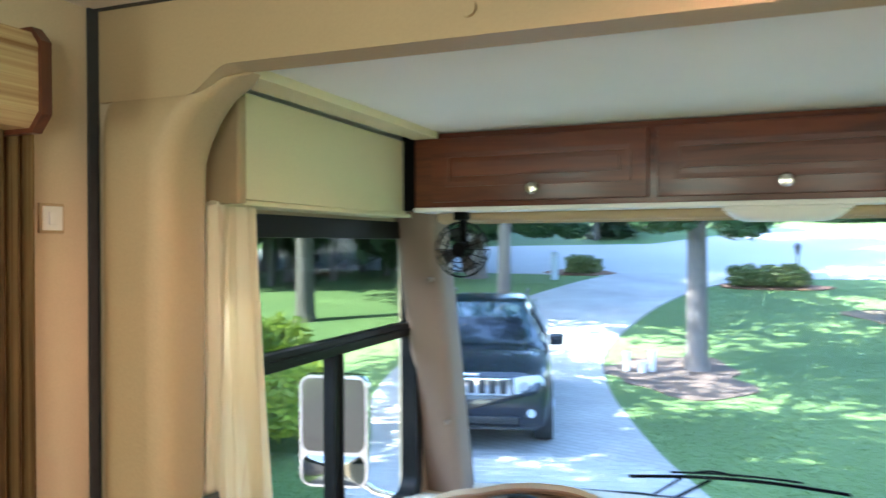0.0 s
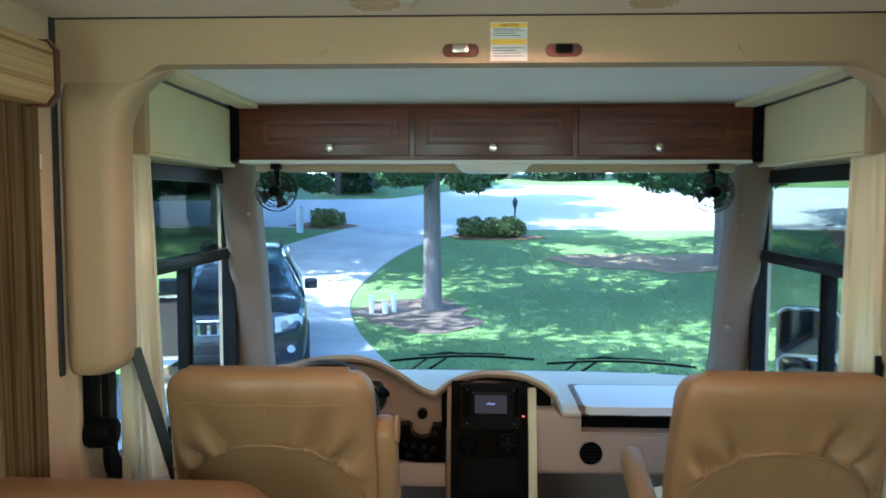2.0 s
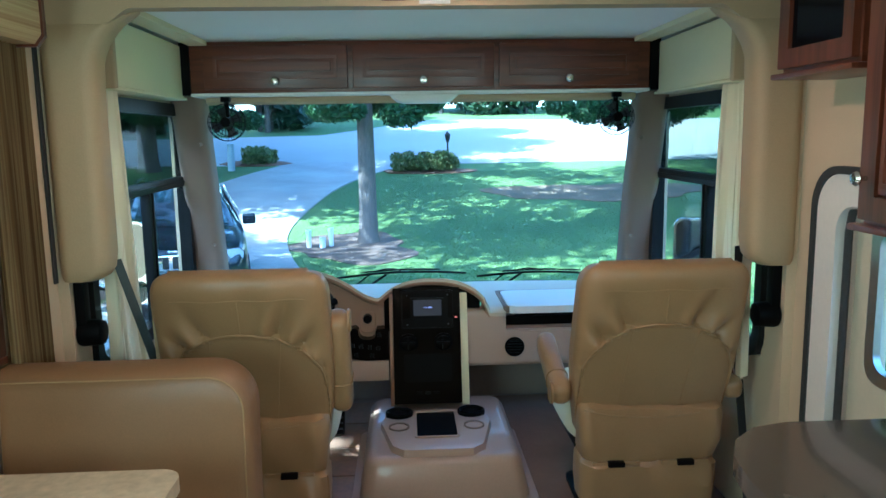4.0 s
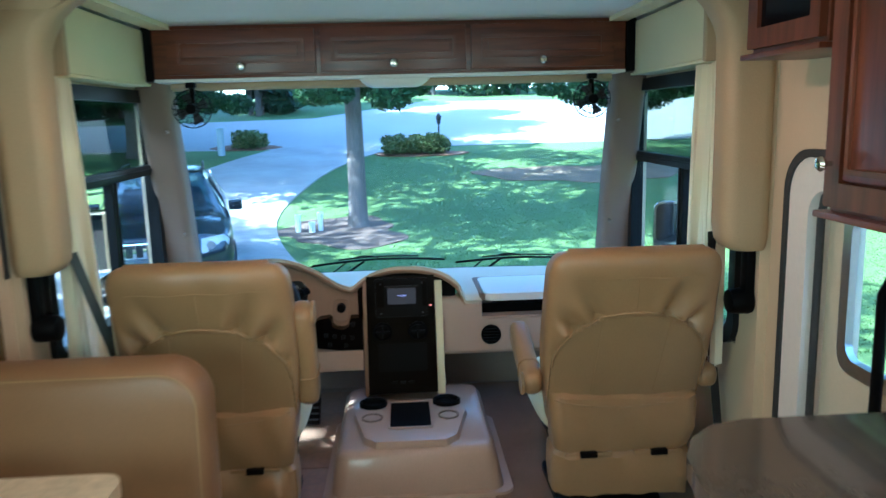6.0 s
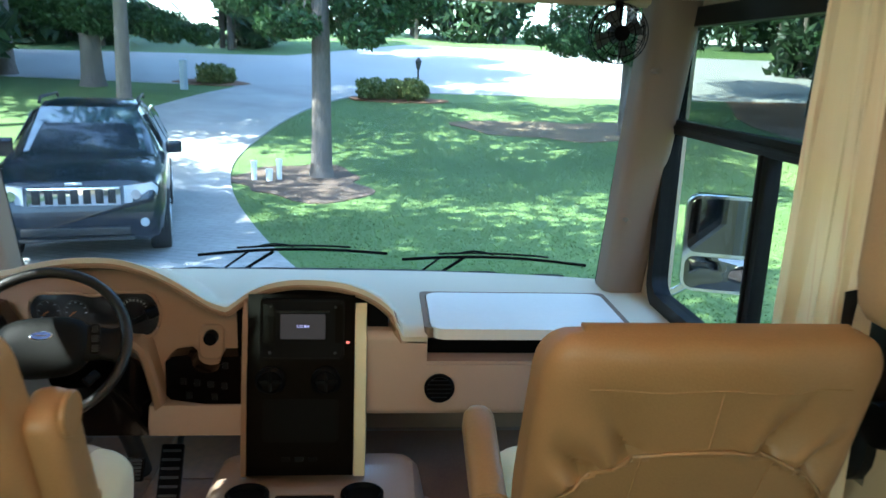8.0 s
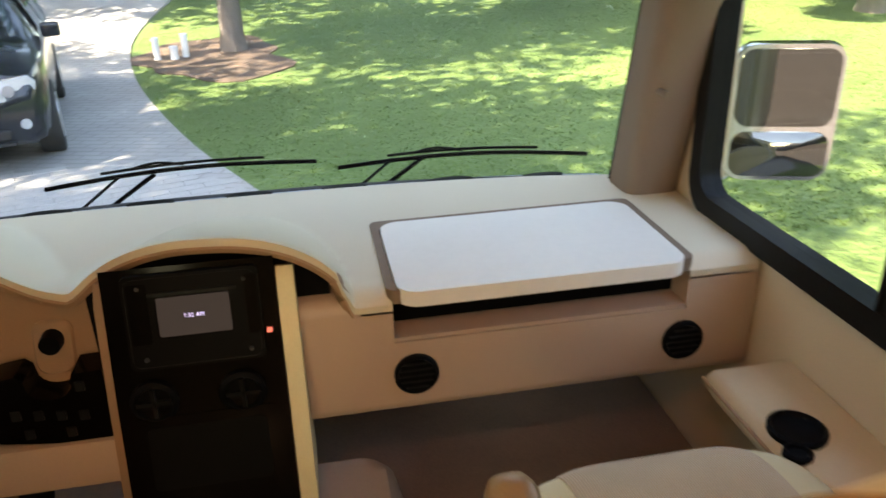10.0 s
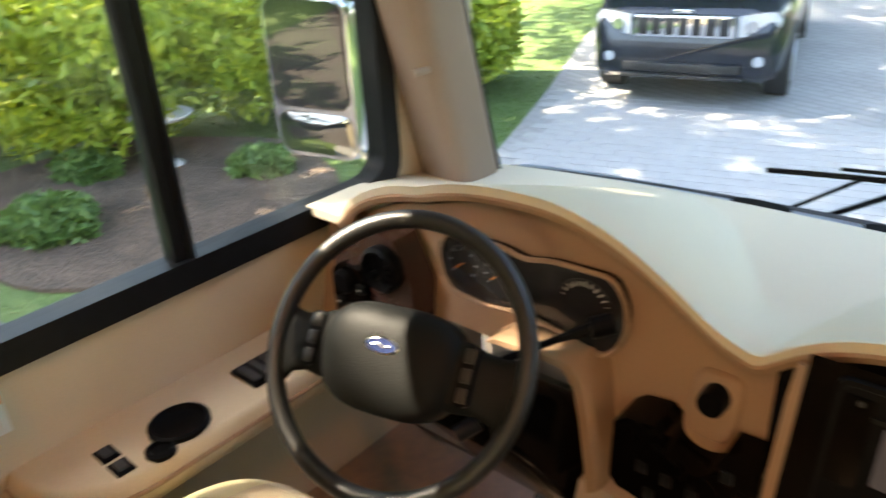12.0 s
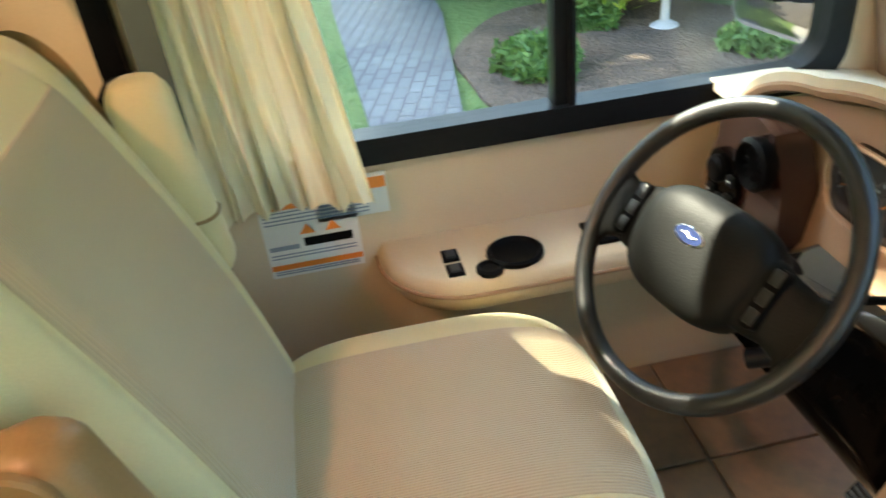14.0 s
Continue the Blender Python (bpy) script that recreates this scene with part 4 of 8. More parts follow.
setting("wall_rear", boxed(-1.23, 1.23, -5.25, -5.2, -0.5, 2.02), CREAM, "plain cream rear wall", smooth=False)

# main floor with the stair well at the entry door left open
bm = bmesh.new()
for r in ((-W, 0.62, -5.2, 0.70), (0.62, W, -5.2, -2.0), (0.62, W, -1.25, 0.70)):
    box(bm, r[0], r[1], r[2], r[3], -0.06, -0.006)
setting("floor", bm, GROUT, "coach floor under tiles and carpet", smooth=False)
bm = bmesh.new()
box(bm, 0.62, W, -2.0, -1.25, -0.30, -0.24), box(bm, 0.85, 1.23, -2.0, -1.25, -0.50, -0.45)
setting("stair_well", bm, CARPET, "carpeted entry steps", smooth=False)

bm = bmesh.new()
box(bm, -1.23, 1.23, -5.2, -1.03, 2.0, 2.05)
setting("ceiling", bm, CEILING, "off-white living area ceiling")
bm = bmesh.new()
box(bm, -1.23, 1.23, -1.03, 0.40, 1.905, 1.96)
setting("cab_ceiling", bm, HEADLINER, "white padded cab headliner")

# nose of the coach outside and under the windscreen
bm = bmesh.new()
box(bm, -1.23, 1.23, 0.66, 0.86, -0.6, 0.46, 0.05)
setting("nose", bm, BODY_WHITE, "white front cap below the windscreen")
bm = bmesh.new()
box(bm, -1.23, 1.23, 0.20, 0.30, 1.66, 2.05)
setting("front_header", bm, CREAM, "header over the windscreen")


def beam():
    """Tan beam with corner columns that frames the cab."""
    t = thing("cab_arch", 0, -1.06, 0, "tan padded arch framing the cab, with rounded corner columns", "arch")
    bm = bmesh.new()
    out = [(-1.206, 2.0), (-1.206, 1.830), (-1.005, 1.830)]
    out += [(-1.005 + 0.09 * f, 1.830 + 0.047 * (f * f * (3 - 2 * f))) for f in [k / 8 for k in range(1, 9)]]
    full = out + [(-x, z) for x, z in reversed(out)]
    prism(bm, full, -1.06, -0.985, 1)
    bevel_all(bm, 0.012, 3)
    part("beam", bm, TAN_TRIM, t)
    for s in (-1, 1):
        bm = bmesh.new()
        rings = []
        for z, inner, y0, y1 in ((1.876, 0.915, -1.0, -0.955), (1.862, 0.935, -1.03, -0.945), (1.838, 0.965, -1.055, -0.94), (1.815, 0.988, -1.068, -0.94), (1.79, 1.006, -1.075, -0.94), (1.755, 1.026, -1.078, -0.94), (1.72, 1.038, -1.078, -0.94), (1.6, 1.042, -1.078, -0.94), (1.12, 1.044, -1.078, -0.94), (1.07, 1.050, -1.076, -0.945), (1.045, 1.066, -1.07, -0.95), (1.03, 1.095, -1.06, -0.96)):
            o = rounded(inner, 1.206, y0, y1, 0.044 if y1 - y0 > 0.1 else 0.02, 7)
            rings.append([Vector((s * a, b, z)) for a, b in o])
        loft(bm, rings)
        part("column", bm, TAN_TRIM, t)
        bm = bmesh.new()
        prism(bm, [(s * 0.955, 1.884), (s * 1.035, 1.884), (s * 1.035, 1.904), (s * 0.955, 1.904)], -0.97, -0.02, 1)
        bevel_all(bm, 0.004)
        part("curtain_track", bm, CREAM, t, "pale ceiling curtain track")
    bm = bmesh.new()
    box(bm, -1.205, 1.205, -1.072, -1.055, 1.998, 2.006)
    part("gasket", bm, RUBBER, t, "thin dark seal along the ceiling")
    part("side_gasket", boxed(-1.2125, -1.2065, -1.082, -1.06, 1.03, 2.0), RUBBER, t)
    # latches and warning label
    for x, flip in ((-0.115, -1), (0.155, 1)):
        bm = bmesh.new()
        prism(bm, rounded(x - 0.048, x + 0.048, 1.892, 1.926, 0.016), -1.066, -1.059, 1)
        la = part("latch", bm, CHERRY_X, t, "dark oval latch plate")
        bm = bmesh.new()
        box(bm, x - 0.022, x + 0.022, -1.085, -1.064, 1.900, 1.922, 0.006)
        part("catch", bm, NICKEL if flip < 0 else BLACK_PLASTIC, la)
    for x in (-0.48, 0.62):
        bm = bmesh.new()
        rod(bm, (x, -1.055, 1.917), (x, -1.068, 1.917), 0.013)
        part("button", bm, TAN_TRIM, t)
    return t


beam()


def warning_label():
    t = thing("warning_label", 0.012, -1.062, 1.882, "white and yellow caution sticker on the tan beam", "sticker")
    part("sheet", boxed(-0.037, 0.060, -1.0632, -1.0605, 1.882, 1.982), PAPER, t)
    part("band", boxed(-0.035, 0.058, -1.0642, -1.063, 1.924, 1.938), INK_YELLOW, t)
    for i, z in enumerate((1.893, 1.900, 1.907, 1.914, 1.946, 1.952, 1.958, 1.963)):
        part("text_line", boxed(-0.030, 0.052 - 0.01 * (i % 3), -1.0638, -1.063, z, z + 0.0025), INK_GREY, t)
    part("heading_bar", boxed(-0.035, 0.058, -1.0640, -1.063, 1.968, 1.979), INK_YELLOW, t)
    words("heading", "CAUTION", 0.011, pose(0.012, -1.0645, 1.9735, 90, 0, 0), INK_BLACK, t)


warning_label()


def ceiling_vent(x, y):
    t = thing("ceiling_vent", x, y, 1.98, "round white ceiling air vent with dark louvres", "ceiling vent", "ceiling vents")
    bm = bmesh.new()
    prof = [(0.095, 2.001), (0.095, 1.992), (0.085, 1.984), (0.062, 1.984), (0.058, 1.994)]
    loft(bm, [[Vector((x + r * math.cos(a), y + r * math.sin(a), z)) for a in [2 * math.pi * k / 28 for k in range(28)]] for r, z in prof])
    part("rim", bm, CEILING, t)
    bm = bmesh.new()
    rod(bm, (x, y, 1.990), (x, y, 1.998), 0.06, 0.06, 24)
    part("backing", bm, PILLAR_GREY, t, "dark vent throat")
    for k in range(6):
        yy = y - 0.045 + 0.018 * k
        h = math.sqrt(max(0, 0.058 ** 2 - (yy - y) ** 2))
        part("louvre", boxed(x - h, x + h, yy - 0.003, yy + 0.003, 1.981, 1.990), TAN_TRIM, t)


for lx, ly in ((-0.317, -1.246), (0.344, -1.246)):
    ceiling_vent(lx, ly)


def ceiling_lamp(x, y, power):
    t = thing("ceiling_light", x, y, 1.98, "round ceiling downlight with a pale rim, switched on", "ceiling light", "ceiling downlights")
    bm = bmesh.new()
    prof = [(0.06, 2.001), (0.06, 1.992), (0.052, 1.986), (0.042, 1.988)]
    loft(bm, [[Vector((x + r * math.cos(a), y + r * math.sin(a), z)) for a in [2 * math.pi * k / 28 for k in range(28)]] for r, z in prof])
    part("rim", bm, CEILING, t)
    bm = bmesh.new()
    rod(bm, (x, y, 1.988), (x, y, 1.996), 0.042, 0.042, 24)
    part("lens", bm, PUCK_GLOW, t, "glowing amber lens")
    lamp = new("ceiling_light_beam", bpy.data.lights.new("ceiling_light_beam", 'SPOT'))
    lamp.data.energy, lamp.data.spot_size, lamp.data.spot_blend, lamp.data.shadow_soft_size, lamp.data.color = power, radians(168), 0.35, 0.03, (1.0, 0.47, 0.29)
    lamp.matrix_world = look((x, y, 1.980), (x, y, 0))


ceiling_lamp(0.03, -1.45, 3.6), ceiling_lamp(0.03, -3.9, 2.5)


# ==== cab windows ====
def cab_window(name, s, mull):
    y0, y1, z0, z1 = WIN
    t = tagged(new(name), "black-framed cab side window with a dark fixed upper pane and sliding lower panes", "window", kind="structure")
    x = s * (W - 0.015)
    lo, hi = sorted((s * (W - 0.022), s * (W + 0.035)))
    zm = 1.275
    bm = bmesh.new()
    ring_frame(bm, rounded(y0 - 0.02, y1 + 0.02, z0 - 0.045, z1 + 0.02, 0.09), rounded(y0 + 0.03, y1 - 0.030, z0 + 0.008, z1 - 0.035, 0.06), lo, hi, 0)
    bevel_all(bm, 0.006)
    part("window_frame", bm, BLACK_FRAME, t)
    lo2, hi2 = sorted((s * (W - 0.010), s * (W + 0.03)))
    bm = bmesh.new()
    box(bm, lo2, hi2, y0 + 0.02, y1 - 0.03, zm - 0.024, zm + 0.024, 0.006)
    box(bm, *sorted((s * (W - 0.016), s * (W + 0.01))), y0 + 0.02, y1 - 0.03, zm - 0.006, zm + 0.006, 0.003)
    part("transom", bm, BLACK_FRAME, t)
    bm = bmesh.new()
    box(bm, lo2, hi2, mull - 0.022, mull + 0.022, z0 + 0.004, zm - 0.02, 0.006)
    box(bm, *sorted((s * (W - 0.018), s * (W))), mull + 0.006, mull + 0.018, z0 + 0.004, zm - 0.02, 0.003)
    mu = part("mullion", bm, BLACK_FRAME, t)
    bm = bmesh.new()
    box(bm, *sorted((s * (W - 0.020), s * (W - 0.004))), y0 + 0.02, y1 - 0.04, z0 - 0.012, z0 + 0.004, 0.004)
    part("track", bm, BLACK_FRAME, t)
    for nm, a, b, c, d, m in (("upper_pane", y0 + 0.02, y1 - 0.03, zm + 0.02, z1 - 0.03, GLASS_TINT), ("front_pane", mull + 0.02, y1 - 0.03, z0 + 0.004, zm - 0.02, GLASS_SIDE), ("rear_pane", y0 + 0.02, mull - 0.02, z0 + 0.004, zm - 0.02, GLASS_SIDE)):
        ob = part(nm, boxed(*sorted((s * (W + 0.008), s * (W + 0.012))), a, b, c, d), m, t)
        ob.visible_shadow = False
    return t


cab_window("window_left", -1, -0.245)
cab_window("window_right", 1, -0.36)


def living_window(name, s, y0, y1, z0, z1):
    t = tagged(new(name), "black-framed living area window", "window", kind="structure")
    bm = bmesh.new()
    ring_frame(bm, rounded(y0 - 0.02, y1 + 0.02, z0 - 0.02, z1 + 0.02, 0.05), rounded(y0 + 0.03, y1 - 0.03, z0 + 0.03, z1 - 0.03, 0.04), *sorted((s * (W - 0.02), s * (W + 0.03))), 0)
    part("window_frame", bm, BLACK_FRAME, t)
    part("pane", boxed(*sorted((s * (W + 0.06), s * (W + 0.064))), y0, y1, z0, z1), GLASS_TINT, t).visible_shadow = False


living_window("window_2", -1, -4.05, -2.75, 1.05, 1.65)
living_window("window_3", 1, -4.5, -3.5, 1.1, 1.7)


def windscreen():
    t = tagged(new("windscreen"), "one-piece clear windscreen in a black seal", "window", kind="structure")
    rings = []
    bm = bmesh.new()
    for x in [-1.16 + 2.32 * k / 16 for k in range(17)]:
        dy = -0.16 * (abs(x) / 1.16) ** 2.4
        rings.append([bm.verts.new((x, 0.76 + dy, 0.60)), bm.verts.new((x, 0.30 + dy * 0.7, 1.72))])
    for A, B in zip(rings, rings[1:]):
        bm.faces.new((A[0], B[0], B[1], A[1]))
    ob = part("pane", bm, GLASS_FRONT, t)
    ob.visible_shadow = False
    bm = bmesh.new()
    pts = [(x, 0.74 - 0.16 * (abs(x) / 1.16) ** 2.4, 0.625) for x in [-1.14 + 2.28 * k / 20 for k in range(21)]]
    sweep(bm, pts, 0.022, 8)
    part("lower_seal", bm, RUBBER, t, "grey rubber seal")
    for s in (-1, 1):
        bm = bmesh.new()
        rings = []
        for z, yy, xi, xo in ((0.58, 0.53, 1.035, 1.185), (0.70, 0.50, 1.035, 1.185), (1.2, 0.365, 1.03, 1.185), (1.70, 0.225, 1.03, 1.185)):
            o = rounded(xi, xo, yy - 0.115, yy + 0.04, 0.04, 5)
            rings.append([Vector((s * a, b, z)) for a, b in o])
        loft(bm, rings)
        part("pillar", bm, PILLAR_GREY, t, "taupe cloth-covered pillar")
        bm = bmesh.new()
        sweep(bm, [(s * 1.048, 0.560, 0.60), (s * 1.048, 0.520, 0.74), (s * 1.045, 0.395, 1.2), (s * 1.046, 0.247, 1.66)], 0.008, 6)
        part("side_seal", bm, BLACK_FRAME, t)
        for zz in (0.95, 1.45):
            bm = bmesh.new()
            yy = 0.48 - 0.28 * (zz - 0.7) - 0.115
            rod(bm, (s * 1.06, yy - 0.02, zz), (s * 1.06, yy + 0.03, zz), 0.008)
            part("snap_button", bm, PILLAR_GREY, t)
    # roller shade bundle across the top
    bm = bmesh.new()
    sweep(bm, [(-1.0, 0.10, 1.652), (1.0, 0.10, 1.652)], 0.016, 12)
    sweep(bm, [(-1.0, 0.12, 1.640), (1.0, 0.12, 1.640)], 0.010, 10)
    part("rolled_shade", bm, TAN_TRIM, t, "rolled beige sun shade")
    return t


windscreen()


# ==== overhead cabinet ====
def panel_door(t, x0, x1, y, z0, z1, mat, knob, facing=-1):
    """A raised-panel cabinet door seen from -y, with a round knob."""
    bm = bmesh.new()
    box(bm, x0, x1, y - 0.02, y, z0, z1, 0.004)
    d = part("door", bm, mat, t)
    m = 0.045
    bm = bmesh.new()
    ring_frame(bm, [(x0 + m, z0 + m), (x1 - m, z0 + m), (x1 - m, z1 - m), (x0 + m, z1 - m)], [(x0 + m + 0.014, z0 + m + 0.014), (x1 - m - 0.014, z0 + m + 0.014), (x1 - m - 0.014, z1 - m - 0.014), (x0 + m + 0.014, z1 - m - 0.014)], y - 0.026, y - 0.018, 1)
    bevel_all(bm, 0.003)
    part("moulding", bm, mat, d)
    bm = bmesh.new()
    k = m + 0.03
    prism(bm, [(x0 + k, z0 + k), (x1 - k, z0 + k), (x1 - k, z1 - k), (x0 + k, z1 - k)], y - 0.028, y - 0.018, 1)
    bevel_all(bm, 0.006)
    part("raised_panel", bm, mat, d)
    bm = bmesh.new()
    kx, kz = knob
    prof = [(0.007, -0.018), (0.007, -0.030), (0.016, -0.034), (0.019, -0.041), (0.014, -0.048), (0.004, -0.050)]
    loft(bm, [[Vector((kx + r * math.cos(a), y + q, kz + r * math.sin(a))) for a in [2 * math.pi * j / 16 for j in range(16)]] for r, q in prof])
    part("knob", bm, NICKEL, d, "round brushed nickel knob")


def overhead_cabinet():
    t = thing("overhead_cabinet", 0, 0.0, 1.676, "dark cherry wood overhead cabinet with three doors above the windscreen", "cabinet")
    bm = bmesh.new()
    box(bm, -1.04, 1.035, 0.0, 0.20, 1.678, 1.902, 0.003)
    part("body", bm, CHERRY_X, t)
    for c in (-0.66, 0.0, 0.66):
        panel_door(t, c - 0.318, c + 0.318, 0.0, 1.693, 1.884, CHERRY_X, (c - 0.002, 1.727))
    bm = bmesh.new()
    box(bm, -1.04, 1.035, -0.012, 0.2, 1.664, 1.678, 0.004)
    part("bottom_trim", bm, TRAY_WHITE, t, "white lower edge")
    for s in (-1, 1):
        bm = bmesh.new()
        box(bm, *sorted((s * 1.042, s * 1.085)), 0.0, 0.15, 1.67, 1.90)
        part("side_gap", bm, BLACK_PLASTIC, t, "black filler strip")
    return t


overhead_cabinet()


def dome_lamp():
    t = thing("cab_lamp", 0, 0.05, 1.60, "frosted boat-shaped cab lamp under the cabinet", "lamp")
    bm = bmesh.new()
    rings = []
    for z, hx, hy in ((1.664, 0.150, 0.055), (1.650, 0.148, 0.055), (1.632, 0.125, 0.045), (1.624, 0.10, 0.035)):
        rings.append([Vector((a, 0.06 + b, z)) for a, b in rounded(-hx, hx, -hy, hy, 0.03)])
    loft(bm, rings)
    part("lens", bm, LENS_CLEAR, t)
    bm = bmesh.new()
    box(bm, -0.155, 0.155, 0.0, 0.12, 1.655, 1.664, 0.003)
    part("base", bm, TRAY_WHITE, t)


dome_lamp()


def cab_fan(x):
    y, z, R = 0.03, 1.550, 0.086
    t = thing("cab_fan", x, y, z - R, "small black caged fan hanging under the cabinet", "fan", "cab fans")
    part("bracket", box(boxed(x - 0.02, x + 0.02, y - 0.02, y + 0.02, 1.640, 1.664, 0.004), x - 0.011, x + 0.011, y + 0.005, y + 0.022, 1.56, 1.645, 0.003), BLACK_PLASTIC, t)
    bm = bmesh.new()
    for q, rr in ((-0.035, R * 0.45), (-0.03, R * 0.75), (-0.012, R * 0.97), (0.012, R * 0.97), (0.028, R * 0.7)):
        sweep(bm, [(x + rr * math.cos(a), y + q, z + rr * math.sin(a)) for a in [2 * math.pi * k / 28 for k in range(28)]], 0.0016, 5, closed=True)
    for k in range(20):
        a = 2 * math.pi * k / 20
        c, s = math.cos(a), math.sin(a)
        sweep(bm, [(x + r * c, y + q, z + r * s) for r, q in ((0.02, -0.038), (R * 0.5, -0.036), (R * 0.8, -0.028), (R * 0.98, -0.010), (R * 0.98, 0.012), (R * 0.7, 0.028))], 0.0012, 4)
    cage = part("cage", bm, BLACK_PLASTIC, t)
    bm = bmesh.new()
    rod(bm, (x, y - 0.035, z), (x, y + 0.04, z), 0.022, 0.026)
    part("motor", bm, BLACK_PLASTIC, t)
    for k in range(4):
        a0 = k * math.pi / 2 + 0.4
        bm = bmesh.new()
        rings = []
        for r in (0.02, 0.04, 0.06, 0.072):
            w = 0.35 if r > 0.03 else 0.5
            rings.append([Vector((x + r * math.cos(a0 + d), y + e + 0.012 * d, z + r * math.sin(a0 + d))) for d, e in ((-w, -0.002), (w, 0.006), (w, 0.008), (-w, 0.0))])
        loft(bm, rings)
        part("blade", bm, RUBBER, t)
    return t


cab_fan(-0.898), cab_fan(0.892)


def upper_side_panel(s):
    t = thing("upper_panel", s * 1.1, -0.4, 1.650, "cream padded box panel above the cab side window", "panel", "cab upper panels")
    bm = bmesh.new()
    prism(bm, [(s * 1.178, -0.815), (s * 1.062, -0.815), (s * 1.080, 0.02), (s * 1.178, 0.02)], 1.662, 1.884, 2)
    bevel_all(bm, 0.006)
    part("face", bm, CREAM, t)
    bm = bmesh.new()
    box(bm, *sorted((s * 1.058, s * 1.178)), -0.845, -0.816, 1.652, 1.876, 0.007, 3)
    part("end_cap", bm, TAN_TRIM, t, "tan padded end")
    bm = bmesh.new()
    box(bm, *sorted((s * 1.068, s * 1.178)), -0.815, 0.03, 1.650, 1.661, 0.003)
    part("lower_trim", bm, CREAM, t)


upper_side_panel(-1), upper_side_panel(1)


def cab_curtain(s, y0, y1, zb, tie):
    """A pleated curtain gathered at the rear of the cab window."""
    t = thing("curtain", s * 1.12, (y0 + y1) / 2, zb, "gathered pleated cream and tan curtain beside the cab window", "curtain", "cab curtains")
    bm = bmesh.new()
    n, rings = 240, []
    for j in range(15):
        f = j / 14
        z = 1.652 - f * (1.652 - zb)
        spread = 1.0 + tie * f ** 2
        row = []
        for k in range(n + 1):
            u = k / n
            y = y0 + (y1 - y0) * u * spread
            p = u * 13 + 0.15 * math.sin(9 * u + 2 * f)
            saw = 4 * abs(p - math.floor(p) - 0.5) - 1
            wide = 0.35 if 0.52 < u < 0.74 else 1.0
            x = s * (1.115 - 0.021 * saw * wide * (0.75 + 0.25 * math.sin(u * 23 + 1)) - 0.016 * math.sin(u * 7 + 1.5 * f))
            row.append(bm.verts.new((x, y + 0.01 * math.sin(u * 30 + 4 * f), z + 0.006 * math.sin(u * 56))))
        rings.append(row)
    for A, B in zip(rings, rings[1:]):
        for k in range(n):
            bm.faces.new((A[k], A[k + 1], B[k + 1], B[k]))
    part("cloth", bm, CURTAIN, t)


cab_curtain(-1, -0.925, -0.725, 0.612, 0.45)
cab_curtain(1, -0.93, -0.66, 0.60, 0.10)


# ==== dashboard ====
def arch(x, c, w):
    u = abs(x - c) / w
    return max(0.0, 1 - u ** 2.4) ** 0.62 if u < 1 else 0.0


def dash_z(x, y):
    """Height of the padded dash top with its two instrument hoods."""
    z = 0.662
    def fall(y, y0, y1):
        f = min(1, max(0, (y - y0) / (y1 - y0)))
        return 1 - f * f * (3 - 2 * f)
    w, p, q = (0.47, 2.3, 0.8) if x < -0.60 else (0.385, 1.9, 1.1)
    crest = 0.200 * max(0.0, 1 - (abs(x + 0.60) / w) ** p) ** q if abs(x + 0.60) < w else 0.0
    hl = max(0.0, crest - 0.35 * max(0.0, y - 0.05))
    crest = 0.145 * arch(x, 0.018, 0.272)
    hr = max(0.0, crest - 0.30 * max(0.0, y - 0.03))
    valley = 0.055 * math.exp(-((x + 0.27) / 0.09) ** 2) * fall(y, 0.02, 0.3)
    z += (hl ** 4 + hr ** 4 + valley ** 4) ** 0.25
    if x < -0.85:
        z += 0.05 * min(1, (-0.85 - x) / 0.2) * fall(y, 0.15, 0.5)
    if x > 0.27:
        edge = max(0.0, 0.05 - (y - 0.0)) / 0.05
        z -= 0.025 * edge ** 2
    return z


